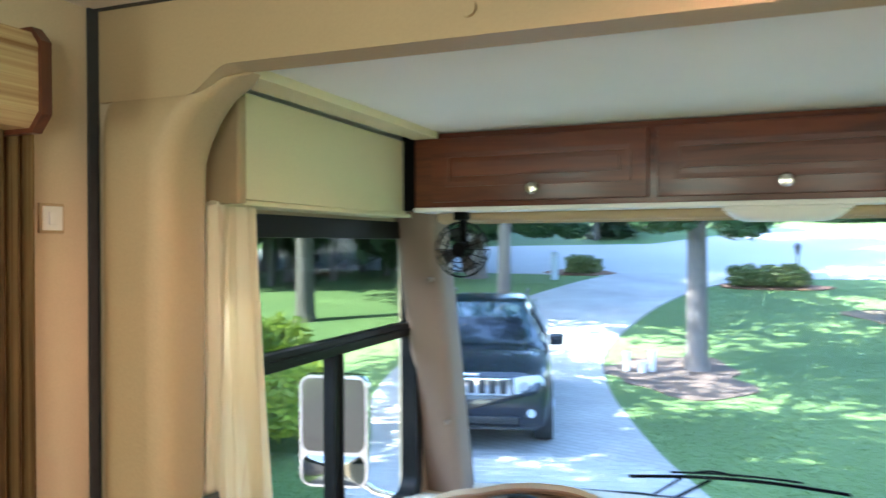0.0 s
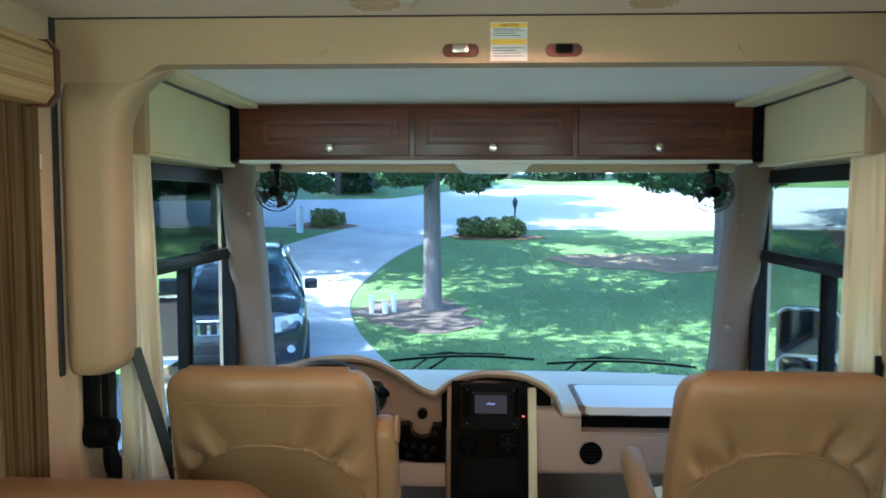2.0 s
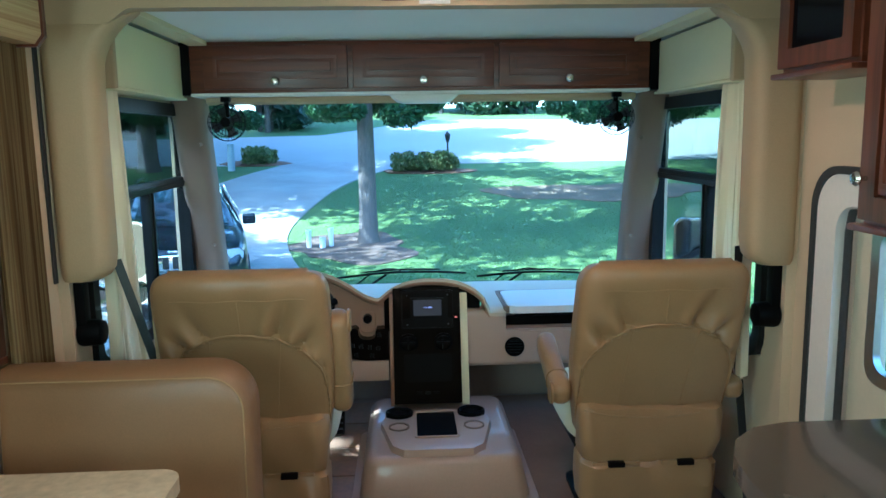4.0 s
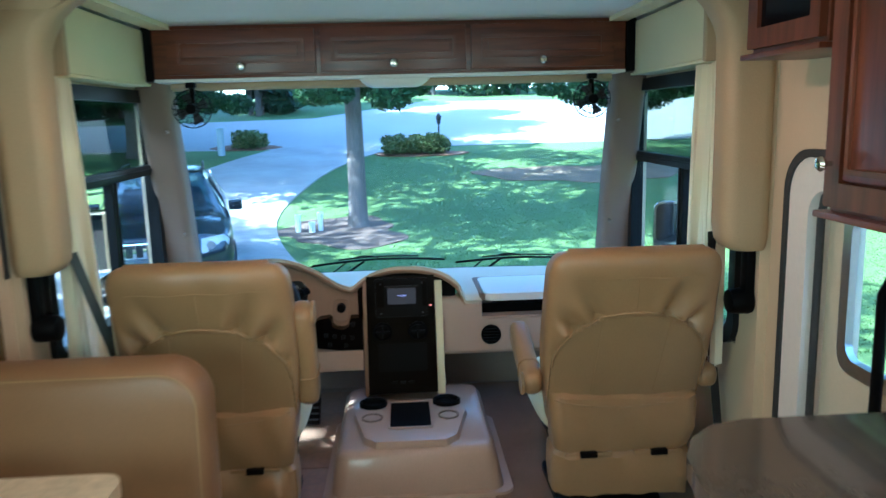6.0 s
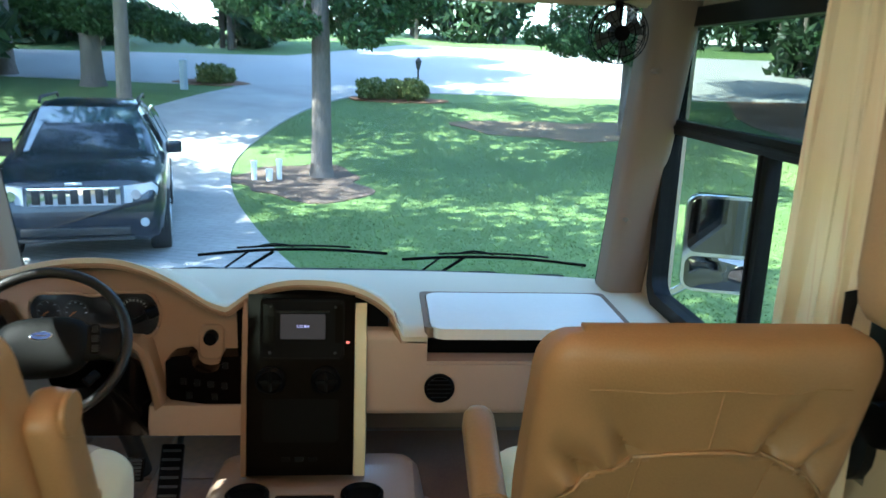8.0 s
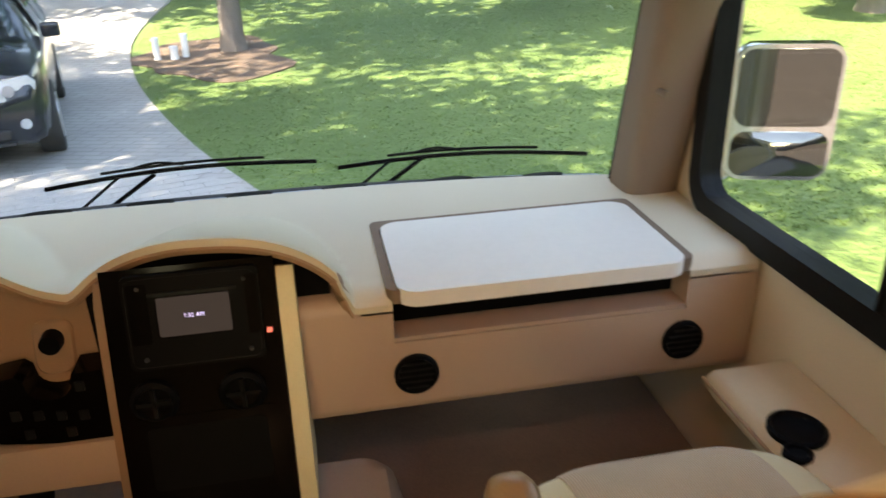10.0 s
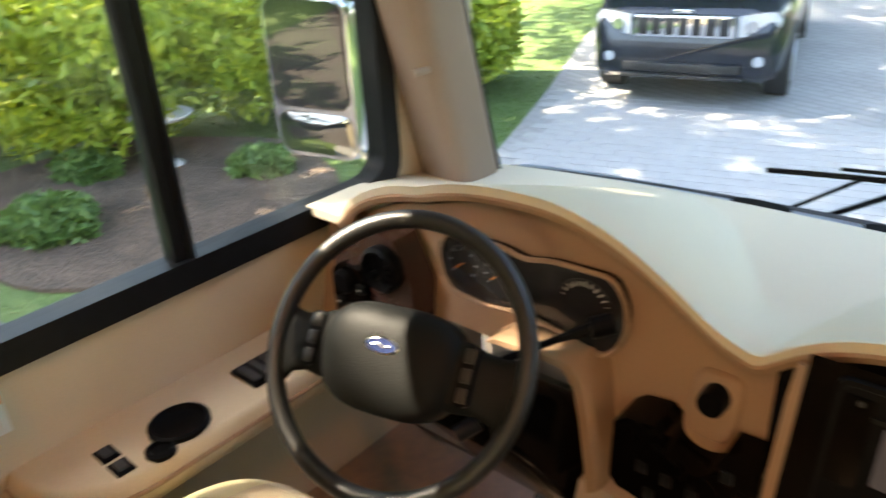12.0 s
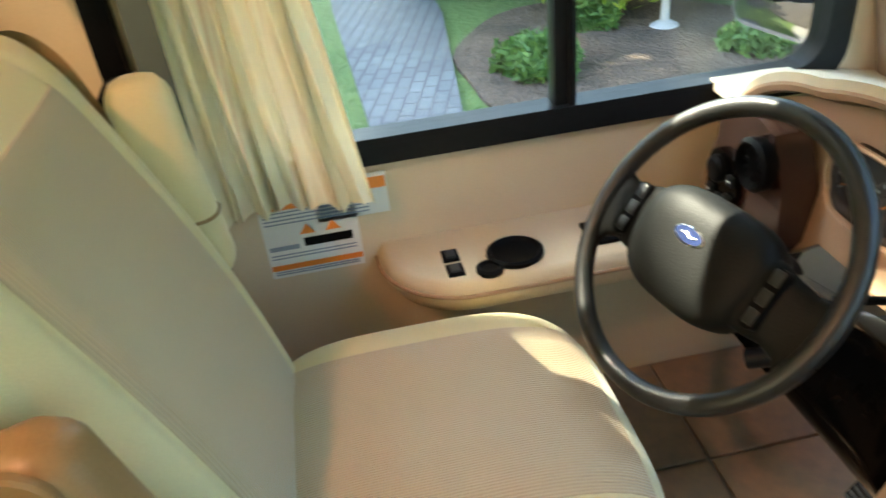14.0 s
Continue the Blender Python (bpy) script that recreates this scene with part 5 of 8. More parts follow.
def dashboard():
    t = thing("dashboard", 0, 0.2, 0.3, "pale padded dashboard with two hoods over tan fascia", "dashboard")
    bm = bmesh.new()
    nx, ny = 230, 60
    xs = [-1.172 + 2.344 * i / nx for i in range(nx + 1)]
    for edge in (0.370, 1.010):
        xs[min(range(nx + 1), key=lambda i: abs(xs[i] - edge))] = edge

    def front(x):
        if x > 0.30:
            return 0.0
        return 0.0 + 0.045 * min(1, (0.30 - x) / 0.5)
    grid = []
    for j in range(ny + 1):
        f = j / ny
        row = []
        for x in xs:
            y0 = front(x)
            y1 = 0.66 - 0.12 * (abs(x) / 1.17) ** 3
            y = 0.366 if j == 34 and 0.36 < x < 1.02 else y0 + (y1 - y0) * f
            row.append(bm.verts.new((x, y, dash_z(x, y))))
        grid.append(row)
    for j in range(ny):
        for i in range(nx):
            cx, cy = (xs[i] + xs[i + 1]) / 2, (grid[j][i].co.y + grid[j + 1][i].co.y) / 2
            if 0.370 < cx < 1.010 and j < 34:
                continue
            bm.faces.new((grid[j][i], grid[j][i + 1], grid[j + 1][i + 1], grid[j + 1][i]))
    for v in [v for v in bm.verts if not v.link_faces]:
        bm.verts.remove(v)
    es = [e for e in bm.edges if len(e.link_faces) == 1]
    ex = bmesh.ops.extrude_edge_only(bm, edges=es)["geom"]
    for v in ex:
        if isinstance(v, bmesh.types.BMVert):
            v.co.z -= 0.02
    part("top_pad", bm, DASH_TOP, t)
    # thick lips of the hoods
    for c, w, n0, n1 in ((-0.585, 0.31, -1.08, -0.285), (0.018, 0.262, -0.285, 0.29)):
        bm = bmesh.new()
        pts = [(x, front(x) + 0.012, dash_z(x, front(x)) - 0.021) for x in [n0 + (n1 - n0) * k / 40 for k in range(41)]]
        sweep(bm, pts, 0.014, 8)
        part("hood_lip", bm, DASH_TAN, t, "tan rounded hood lip")
    # driver fascia
    bm = bmesh.new()
    top = [(x, dash_z(x, 0.13) - 0.020) for x in [-1.15 + 0.96 * k / 40 for k in range(41)]]
    prism(bm, top + [(-0.19, 0.40), (-0.30, 0.35), (-0.42, 0.34), (-0.47, 0.42), (-0.52, 0.56), (-0.80, 0.56), (-0.90, 0.46), (-1.15, 0.46)], 0.085, 0.12, 1)
    for v in bm.verts:
        v.co.y -= 0.10 * max(0, 0.66 - v.co.z) / 0.3 * 0.9
    bevel_all(bm, 0.008, 2, 40)
    fascia = part("fascia", bm, DASH_TAN, t)
    # under-hood dark backing for the centre stack
    bm = bmesh.new()
    prism(bm, [(x, dash_z(x, 0.105) - 0.014) for x in [-0.21 + 0.46 * k / 24 for k in range(25)]] + [(0.25, 0.55), (-0.21, 0.55)], 0.05, 0.10, 1)
    part("hood_backing", bm, BLACK_PLASTIC, t)
    # instrument cluster: one smoked lens sunk in a tan rim
    def lens_outline(grow):
        top = [(-0.775 + 0.29 * f, 0.742 + 0.006 * f - 0.010 * math.exp(-((f - 0.5) / 0.12) ** 2)) for f in [k / 16 for k in range(17)]]
        low = [(-0.495 - 0.28 * f, 0.618 + 0.012 * math.sin(math.pi * min(1, f * 1.3)) + 0.014 * f) for f in [k / 12 for k in range(13)]]
        o = top + [(-0.485 + 0.042 * math.sin(radians(a)), 0.683 + 0.065 * math.cos(radians(a))) for a in range(15, 180, 15)] + low + [(-0.775 - 0.045 * math.sin(radians(a)), 0.687 - 0.055 * math.cos(radians(a))) for a in range(15, 180, 15)]
        cx, cz = -0.62, 0.68
        return [(cx + (x - cx) * (1 + grow / 0.2), cz + (z - cz) * (1 + grow / 0.065)) for x, z in o]
    bm = bmesh.new()
    loft(bm, [[Vector((x, 0.088 - 0.27 * (0.66 - z) * (z < 0.66) - d, z)) for x, z in lens_outline(g)] for d, g in ((0.0, 0.0), (0.022, 0.0), (0.024, -0.004))])
    cl = part("instrument_lens", bm, LENS_GREY, t, "smoked instrument lens")
    bm = bmesh.new()
    sweep(bm, [(x, 0.062 - 0.27 * (0.66 - z) * (z < 0.66), z) for x, z in lens_outline(0.004)], 0.0045, 6, closed=True)
    part("cluster_rim", bm, DASH_TAN, t, "tan rim round the instruments")
    for cx, cz, R, n in ((-0.765, 0.690, 0.034, 7), (-0.685, 0.690, 0.034, 9), (-0.515, 0.685, 0.050, 19)):
        bm = bmesh.new()
        sweep(bm, [(cx + R * math.cos(a), 0.0625, cz + R * math.sin(a)) for a in [2 * math.pi * q / 28 for q in range(28)]], 0.0010, 5, closed=True)
        part("dial", bm, RUBBER, cl)
        for q in range(n):
            a = radians(220 - 260 * q / (n - 1))
            bm = bmesh.new()
            rod(bm, (cx + R * 0.76 * math.cos(a), 0.0622, cz + R * 0.76 * math.sin(a)), (cx + R * 0.92 * math.cos(a), 0.0622, cz + R * 0.92 * math.sin(a)), 0.0013, n=5)
            part("tick", bm, PAPER if R > 0.04 else INK_GREY, cl)
        bm = bmesh.new()
        rod(bm, (cx, 0.0615, cz), (cx - R * 0.55, 0.0615, cz - R * 0.42), 0.0009, n=5)
        part("needle", bm, INK_ORANGE, cl)
    part("odometer", boxed(-0.600, -0.572, 0.060, 0.064, 0.652, 0.660), INK_GREY, cl)
    # vent pod on the far side of the wheel
    bm = bmesh.new()
    prism(bm, [(-1.075, 0.46), (-0.87, 0.46), (-0.835, 0.545), (-0.845, 0.64), (-0.885, 0.722), (-0.95, 0.735), (-1.05, 0.69)], 0.005, 0.07, 1)
    bevel_all(bm, 0.01, 2)
    pod = part("vent_pod", bm, POD_BROWN, t, "glossy dark brown vent pod")
    bm = bmesh.new()
    prof = [(0.045, 0.012), (0.047, -0.012), (0.040, -0.018), (0.034, -0.008), (0.03, 0.012)]
    loft(bm, [[Vector((-0.905 + r * math.cos(a), q - 0.005, 0.665 + r * math.sin(a))) for a in [2 * math.pi * k / 24 for k in range(24)]] for r, q in prof])
    v = part("round_vent", bm, BLACK_PLASTIC, pod)
    bm = bmesh.new()
    for k in range(6):
        a = math.pi * k / 6
        box(bm, -0.905 - 0.003, -0.905 + 0.003, -0.012, 0.004, 0.635, 0.695)
        bmesh.ops.rotate(bm, verts=bm.verts[-8:], cent=(-0.905, 0, 0.665), matrix=Matrix.Rotation(a, 3, 'Y'))
    part("vent_blades", bm, BLACK_PLASTIC, pod)
    bm = bmesh.new()
    prism(bm, rounded(-1.055, -0.955, 0.525, 0.640, 0.035, 6), -0.006, 0.012, 1)
    bevel_all(bm, 0.004)
    part("switch_plate", bm, PIANO, pod)
    bm = bmesh.new()
    loft(bm, [[Vector((-1.015 + r * math.cos(a), q, 0.605 + r * math.sin(a))) for a in [2 * math.pi * k / 24 for k in range(24)]] for r, q in ((0.026, -0.004), (0.026, -0.016), (0.020, -0.022), (0.006, -0.023))])
    part("headlamp_dial", bm, BLACK_PLASTIC, pod, "round black headlamp dial")
    for x, z in ((-1.035, 0.555), (-1.005, 0.548), (-0.975, 0.560), (-0.970, 0.600)):
        part("switch", boxed(x - 0.011, x + 0.011, -0.014, 0.0, z - 0.010, z + 0.010, 0.004), BLACK_FRAME, pod)
        part("switch_mark", boxed(x - 0.004, x + 0.004, -0.0155, -0.013, z - 0.001, z + 0.002), PAPER, pod)
    # switch panel between wheel and centre stack
    bm = bmesh.new()
    o = [(-0.412, 0.455), (-0.400, 0.440), (-0.20, 0.412), (-0.19, 0.42), (-0.19, 0.580), (-0.245, 0.578), (-0.252, 0.560)]
    o += [(-0.290 + 0.040 * math.cos(radians(a)), 0.552 + 0.026 * math.sin(radians(a))) for a in range(0, -181, -20)] + [(-0.332, 0.572), (-0.345, 0.584), (-0.39, 0.578), (-0.410, 0.562)]
    prism(bm, o, -0.02, 0.05, 1)
    bevel_all(bm, 0.008, 2)
    sp = part("switch_panel", bm, PIANO, t, "glossy black switch panel")
    for i, (x, z) in enumerate(((-0.36, 0.50), (-0.32, 0.495), (-0.28, 0.49), (-0.24, 0.485), (-0.345, 0.455), (-0.27, 0.45), (-0.235, 0.55))):
        part("switch", boxed(x - 0.009, x + 0.009, -0.024, -0.01, z - 0.011, z + 0.011, 0.003), BLACK_FRAME, sp)
    bm = bmesh.new()
    loft(bm, [[Vector((x, y + 0.27 * (0.62 - z) * -1, z)) for x, z in rounded(-0.328 + g, -0.252 - g, 0.545 + g, 0.648 - g, 0.022)] for y, g in ((0.085, 0.0), (0.066, 0.0), (0.061, 0.004))])
    part("ignition_plate", bm, DASH_TAN, t, "raised tan ignition plate")
    bm = bmesh.new()
    rod(bm, (-0.29, 0.035, 0.612), (-0.29, 0.085, 0.612), 0.020, 0.024, 16)
    part("ignition_socket", bm, BLACK_PLASTIC, t)
    bm = bmesh.new()
    rod(bm, (-0.355, -0.045, 0.355), (-0.355, -0.02, 0.36), 0.012)
    part("red_knob", bm, INK_ORANGE, t, "small red pull knob")
    # lower driver knee panel
    bm = bmesh.new()
    loft(bm, [[Vector((x, y, z)) for y, z in ((0.0, 0.33), (-0.045, 0.335), (-0.052, 0.37), (-0.03, 0.425), (0.03, 0.43))] for x in (-0.46, -0.19)])
    bevel_all(bm, 0.008, 2)
    part("knee_panel", bm, DASH_FRONT, t)
    # passenger front
    def slab(x0, x1, z0, z1, name, r=0.03):
        bm = bmesh.new()
        box(bm, x0, x1, 0.0, 0.10, z0, z1)
        es = [e for e in bm.edges if abs(e.verts[0].co.y) < 1e-4 and abs(e.verts[1].co.y) < 1e-4 and abs(e.verts[0].co.z - e.verts[1].co.z) < 1e-4 and (e.verts[0].co.z < 0.4 or e.verts[0].co.z > 0.64)]
        if es:
            bmesh.ops.bevel(bm, geom=es, offset=r, segments=4, profile=0.5, affect='EDGES')
        return part(name, bm, DASH_FRONT, t)
    slab(0.185, 1.172, 0.372, 0.546, "front_panel")
    slab(0.185, 0.370, 0.546, 0.652, "front_shoulder")
    slab(1.010, 1.172, 0.546, 0.652, "front_shoulder")
    # black board puts the slot's shade into colour at the back of the recess
    part("recess_back", boxed(0.37, 1.01, 0.075, 0.09, 0.546, 0.60), BLACK_PLASTIC, t, "black board for the shade in the slot under the lid")
    part("recess_floor", boxed(0.371, 1.009, 0.004, 0.365, 0.548, 0.556), DASH_FRONT, t)
    for x in (0.411, 1.007):
        bm = bmesh.new()
        prof = [(0.047, 0.004), (0.047, -0.010), (0.042, -0.016), (0.038, -0.010), (0.004, -0.012)]
        loft(bm, [[Vector((x + r * math.cos(a), q, 0.47 + r * math.sin(a))) for a in [2 * math.pi * k / 28 for k in range(28)]] for r, q in prof])
        v = part("round_vent", bm, BLACK_PLASTIC, t, "round black air vent")
        for k in range(5):
            z = 0.47 - 0.028 + 0.014 * k
            h = math.sqrt(max(0, 0.037 ** 2 - (z - 0.47) ** 2))
            part("vent_slat", boxed(x - h, x + h, -0.0155, -0.010, z - 0.0015, z + 0.0015), BLACK_FRAME, v)
    # rim round the worktop lid, and the lid
    bm = bmesh.new()
    ring_frame(bm, rounded(0.360, 1.020, 0.002, 0.376, 0.02), rounded(0.378, 1.002, 0.010, 0.358, 0.045), 0.636, 0.6665, 2)
    part("lid_rim", bm, PILLAR_GREY, t, "grey rim round the lid")
    # defroster strip
    bm = bmesh.new()
    rows = []
    for x in [-1.05 + 2.1 * k / 20 for k in range(21)]:
        y = 0.655 - 0.12 * (abs(x) / 1.17) ** 3
        rows.append([bm.verts.new((x, y, 0.650)), bm.verts.new((x, y + 0.085, 0.640))])
    for A, B in zip(rows, rows[1:]):
        bm.faces.new((A[0], B[0], B[1], A[1]))
    bmesh.ops.solidify(bm, geom=bm.faces[:], thickness=0.02)
    strip = part("defroster_strip", bm, STEEL_GREY, t, "grey strip with oval grilles")
    for x in (-0.46, -0.20, 0.06, 0.32, 0.62, 0.88):
        bm = bmesh.new()
        y = 0.69 - 0.12 * (abs(x) / 1.17) ** 3
        prism(bm, [(x + 0.062 * math.cos(a), y + 0.020 * math.sin(a)) for a in [2 * math.pi * k / 20 for k in range(20)]], 0.640, 0.656, 2)
        part("oval_grille", bm, BLACK_PLASTIC, strip)
    return t


dashboard()


def worktop_lid():
    t = thing("flip_table", 0.69, 0.22, 0.61, "white flip-up table set into the dashboard", "table")
    bm = bmesh.new()
    prism(bm, rounded(0.381, 0.999, -0.020, 0.354, 0.045, 6), 0.636, 0.670, 2)
    bevel_all(bm, 0.007, 3, 60)
    part("lid", bm, TRAY_WHITE, t)
    part("support", boxed(0.45, 0.93, 0.1, 0.34, 0.556, 0.636), BLACK_PLASTIC, t)


worktop_lid()


def centre_stack():
    t = thing("centre_console_stack", 0, -0.05, 0.2, "tall glossy black centre stack with cream sides", "console")

    def yf(z):
        return 0.012 - 0.125 * (0.76 - z) / 0.5
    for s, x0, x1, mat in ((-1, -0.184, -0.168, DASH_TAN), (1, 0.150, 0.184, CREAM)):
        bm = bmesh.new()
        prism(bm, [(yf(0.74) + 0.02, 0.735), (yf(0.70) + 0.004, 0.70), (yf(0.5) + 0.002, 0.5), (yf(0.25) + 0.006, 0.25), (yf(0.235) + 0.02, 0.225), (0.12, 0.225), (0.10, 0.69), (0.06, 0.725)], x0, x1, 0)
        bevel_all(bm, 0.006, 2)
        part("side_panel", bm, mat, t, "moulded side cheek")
    bm = bmesh.new()
    prism(bm, [(yf(0.765), 0.765), (yf(0.5) - 0.006, 0.5), (yf(0.24), 0.24), (0.10, 0.24), (0.10, 0.69), (0.05, 0.735)], -0.167, 0.149, 0)
    bevel_all(bm, 0.006, 2)
    part("face", bm, PIANO, t)

    def plate(name, x0, x1, z0, z1, out, mat, parent, r=0.01, label=""):
        bm = bmesh.new()
        o = rounded(x0, x1, z0, z1, r)
        loft(bm, [[Vector((a, yf(b) - 0.002, b)) for a, b in o], [Vector((a, yf(b) - 0.006 - out, b)) for a, b in o]])
        return part(name, bm, mat, parent, label)
    bez = plate("radio", -0.13, 0.118, 0.580, 0.755, 0.006, BLACK_PLASTIC, t, 0.012)
    plate("screen", -0.070, 0.062, 0.640, 0.712, 0.008, SCREEN_LIT, bez, 0.004, "dim grey display")
    plate("screen_bar", -0.085, 0.075, 0.716, 0.722, 0.009, BLACK_FRAME, bez, 0.002)
    bm = bmesh.new()
    sweep(bm, [(x, yf(z) - 0.010, z) for x, z in rounded(-0.125, 0.112, 0.585, 0.748, 0.016)], 0.0022, 5, closed=True)
    part("radio_rim", bm, CAR_BLACK, bez, "thin bright-edged radio surround")
    for kx in (-0.100, 0.092):
        for kz in (0.600, 0.733):
            bm = bmesh.new()
            rod(bm, (kx, yf(kz) - 0.006, kz), (kx, yf(kz) - 0.016, kz), 0.005, 0.004, 10)
            part("key", bm, RUBBER, bez)
    plate("side_keys", -0.120, -0.085, 0.63, 0.74, 0.009, PIANO, bez, 0.004)
    plate("side_keys", 0.092, 0.113, 0.63, 0.74, 0.009, PIANO, bez, 0.004)
    plate("indicator", 0.124, 0.134, 0.629, 0.6315, 0.012, RED_GLOW, bez, 0.001, "small red lit legend")
    tilt = math.degrees(math.atan(0.125 / 0.5))
    words("clock_text", "1:32 AM", 0.011, pose(-0.004, yf(0.678) - 0.018, 0.678, 90 - tilt, 0, 0), SCREEN_GLOW, bez)
    for x in (-0.098, 0.066):
        bm = bmesh.new()
        prof = [(0.043, 0.0), (0.045, -0.014), (0.036, -0.020), (0.030, -0.010), (0.004, -0.010)]
        z = 0.518
        loft(bm, [[Vector((x + r * math.cos(a), yf(z) + q, z + r * math.sin(a))) for a in [2 * math.pi * k / 24 for k in range(24)]] for r, q in prof])
        v = part("round_vent", bm, BLACK_PLASTIC, t, "round air vent")
        part("vent_bar", boxed(x - 0.004, x + 0.004, yf(z) - 0.02, yf(z) - 0.008, z - 0.032, z + 0.032), BLACK_FRAME, v)
        part("vent_bar", boxed(x - 0.032, x + 0.032, yf(z) - 0.02, yf(z) - 0.008, z - 0.004, z + 0.004), BLACK_FRAME, v)
    lower = plate("lower_panel", -0.15, 0.135, 0.262, 0.485, 0.002, PIANO, t, 0.02)
    # no hollow is cut; the cubby's inner shade is a flat black plate
    plate("cubby", -0.12, 0.105, 0.34, 0.465, 0.003, INK_BLACK, lower, 0.012, "flat black plate for the shade in a cubby")
    for x in (-0.05, -0.01, 0.03):
        plate("button", x - 0.013, x + 0.013, 0.285, 0.298, 0.006, BLACK_FRAME if x == -0.01 else BLACK_PLASTIC, lower, 0.003)
    return t


centre_stack()


def engine_cover():
    t = thing("engine_cover", 0.03, -0.3, 0.0, "glossy beige moulded engine cover between the seats", "engine cover")
    bm = bmesh.new()
    rings = []
    for z, x0, x1, y0, y1, r in ((0.0, -0.345, 0.425, -0.675, 0.12, 0.06), (0.02, -0.34, 0.42, -0.67, 0.12, 0.06), (0.024, -0.31, 0.385, -0.655, 0.11, 0.06), (0.17, -0.285, 0.355, -0.635, 0.10, 0.06), (0.195, -0.265, 0.335, -0.615, 0.09, 0.06), (0.20, -0.24, 0.31, -0.59, 0.07, 0.05)):
        rings.append([Vector((a, b, z)) for a, b in rounded(x0, x1, y0, y1, r)])
    loft(bm, rings)
    part("body", bm, DOGHOUSE, t)
    bm = bmesh.new()
    o = [(-0.20, -0.15), (0.235, -0.15), (0.265, -0.30), (0.21, -0.56), (0.16, -0.61), (-0.125, -0.61), (-0.175, -0.56), (-0.23, -0.30)]
    loft(bm, [[Vector((a, b, 0.198)) for a, b in o], [Vector((0.0175 + (a - 0.0175) * 0.97, -0.38 + (b + 0.38) * 0.97, 0.226)) for a, b in o], [Vector((0.0175 + (a - 0.0175) * 0.88, -0.38 + (b + 0.38) * 0.9, 0.232)) for a, b in o]])
    bevel_all(bm, 0.010, 3, 15)
    con = part("console_plate", bm, DOGHOUSE, t)
    bm = bmesh.new()
    ring_frame(bm, rounded(-0.078, 0.112, -0.50, -0.205, 0.015), rounded(-0.068, 0.102, -0.49, -0.215, 0.01), 0.228, 0.238, 2)
    part("tray_rim", bm, DOGHOUSE, con)
    part("tray", boxed(-0.07, 0.104, -0.492, -0.213, 0.226, 0.2335), BLACK_PLASTIC, con, "dark rubber tray mat")
    for x in (-0.145, 0.18):
        bm = bmesh.new()
        prof = [(0.062, 0.228), (0.062, 0.246), (0.055, 0.250), (0.050, 0.244), (0.046, 0.234), (0.003, 0.233)]
        loft(bm, [[Vector((x + r * math.cos(a), -0.225 + r * 0.95 * math.sin(a), z)) for a in [2 * math.pi * k / 24 for k in range(24)]] for r, z in prof])
        part("cup_holder", bm, BLACK_PLASTIC, con, "black cup holder")
        bm = bmesh.new()
        ring_frame(bm, [(x + 0.045 * math.cos(a), -0.375 + 0.045 * math.sin(a)) for a in [2 * math.pi * k / 24 for k in range(24)]], [(x + 0.038 * math.cos(a), -0.375 + 0.038 * math.sin(a)) for a in [2 * math.pi * k / 24 for k in range(24)]], 0.230, 0.237, 2)
        part("coin_recess", bm, PILLAR_GREY, con)
    return t


engine_cover()


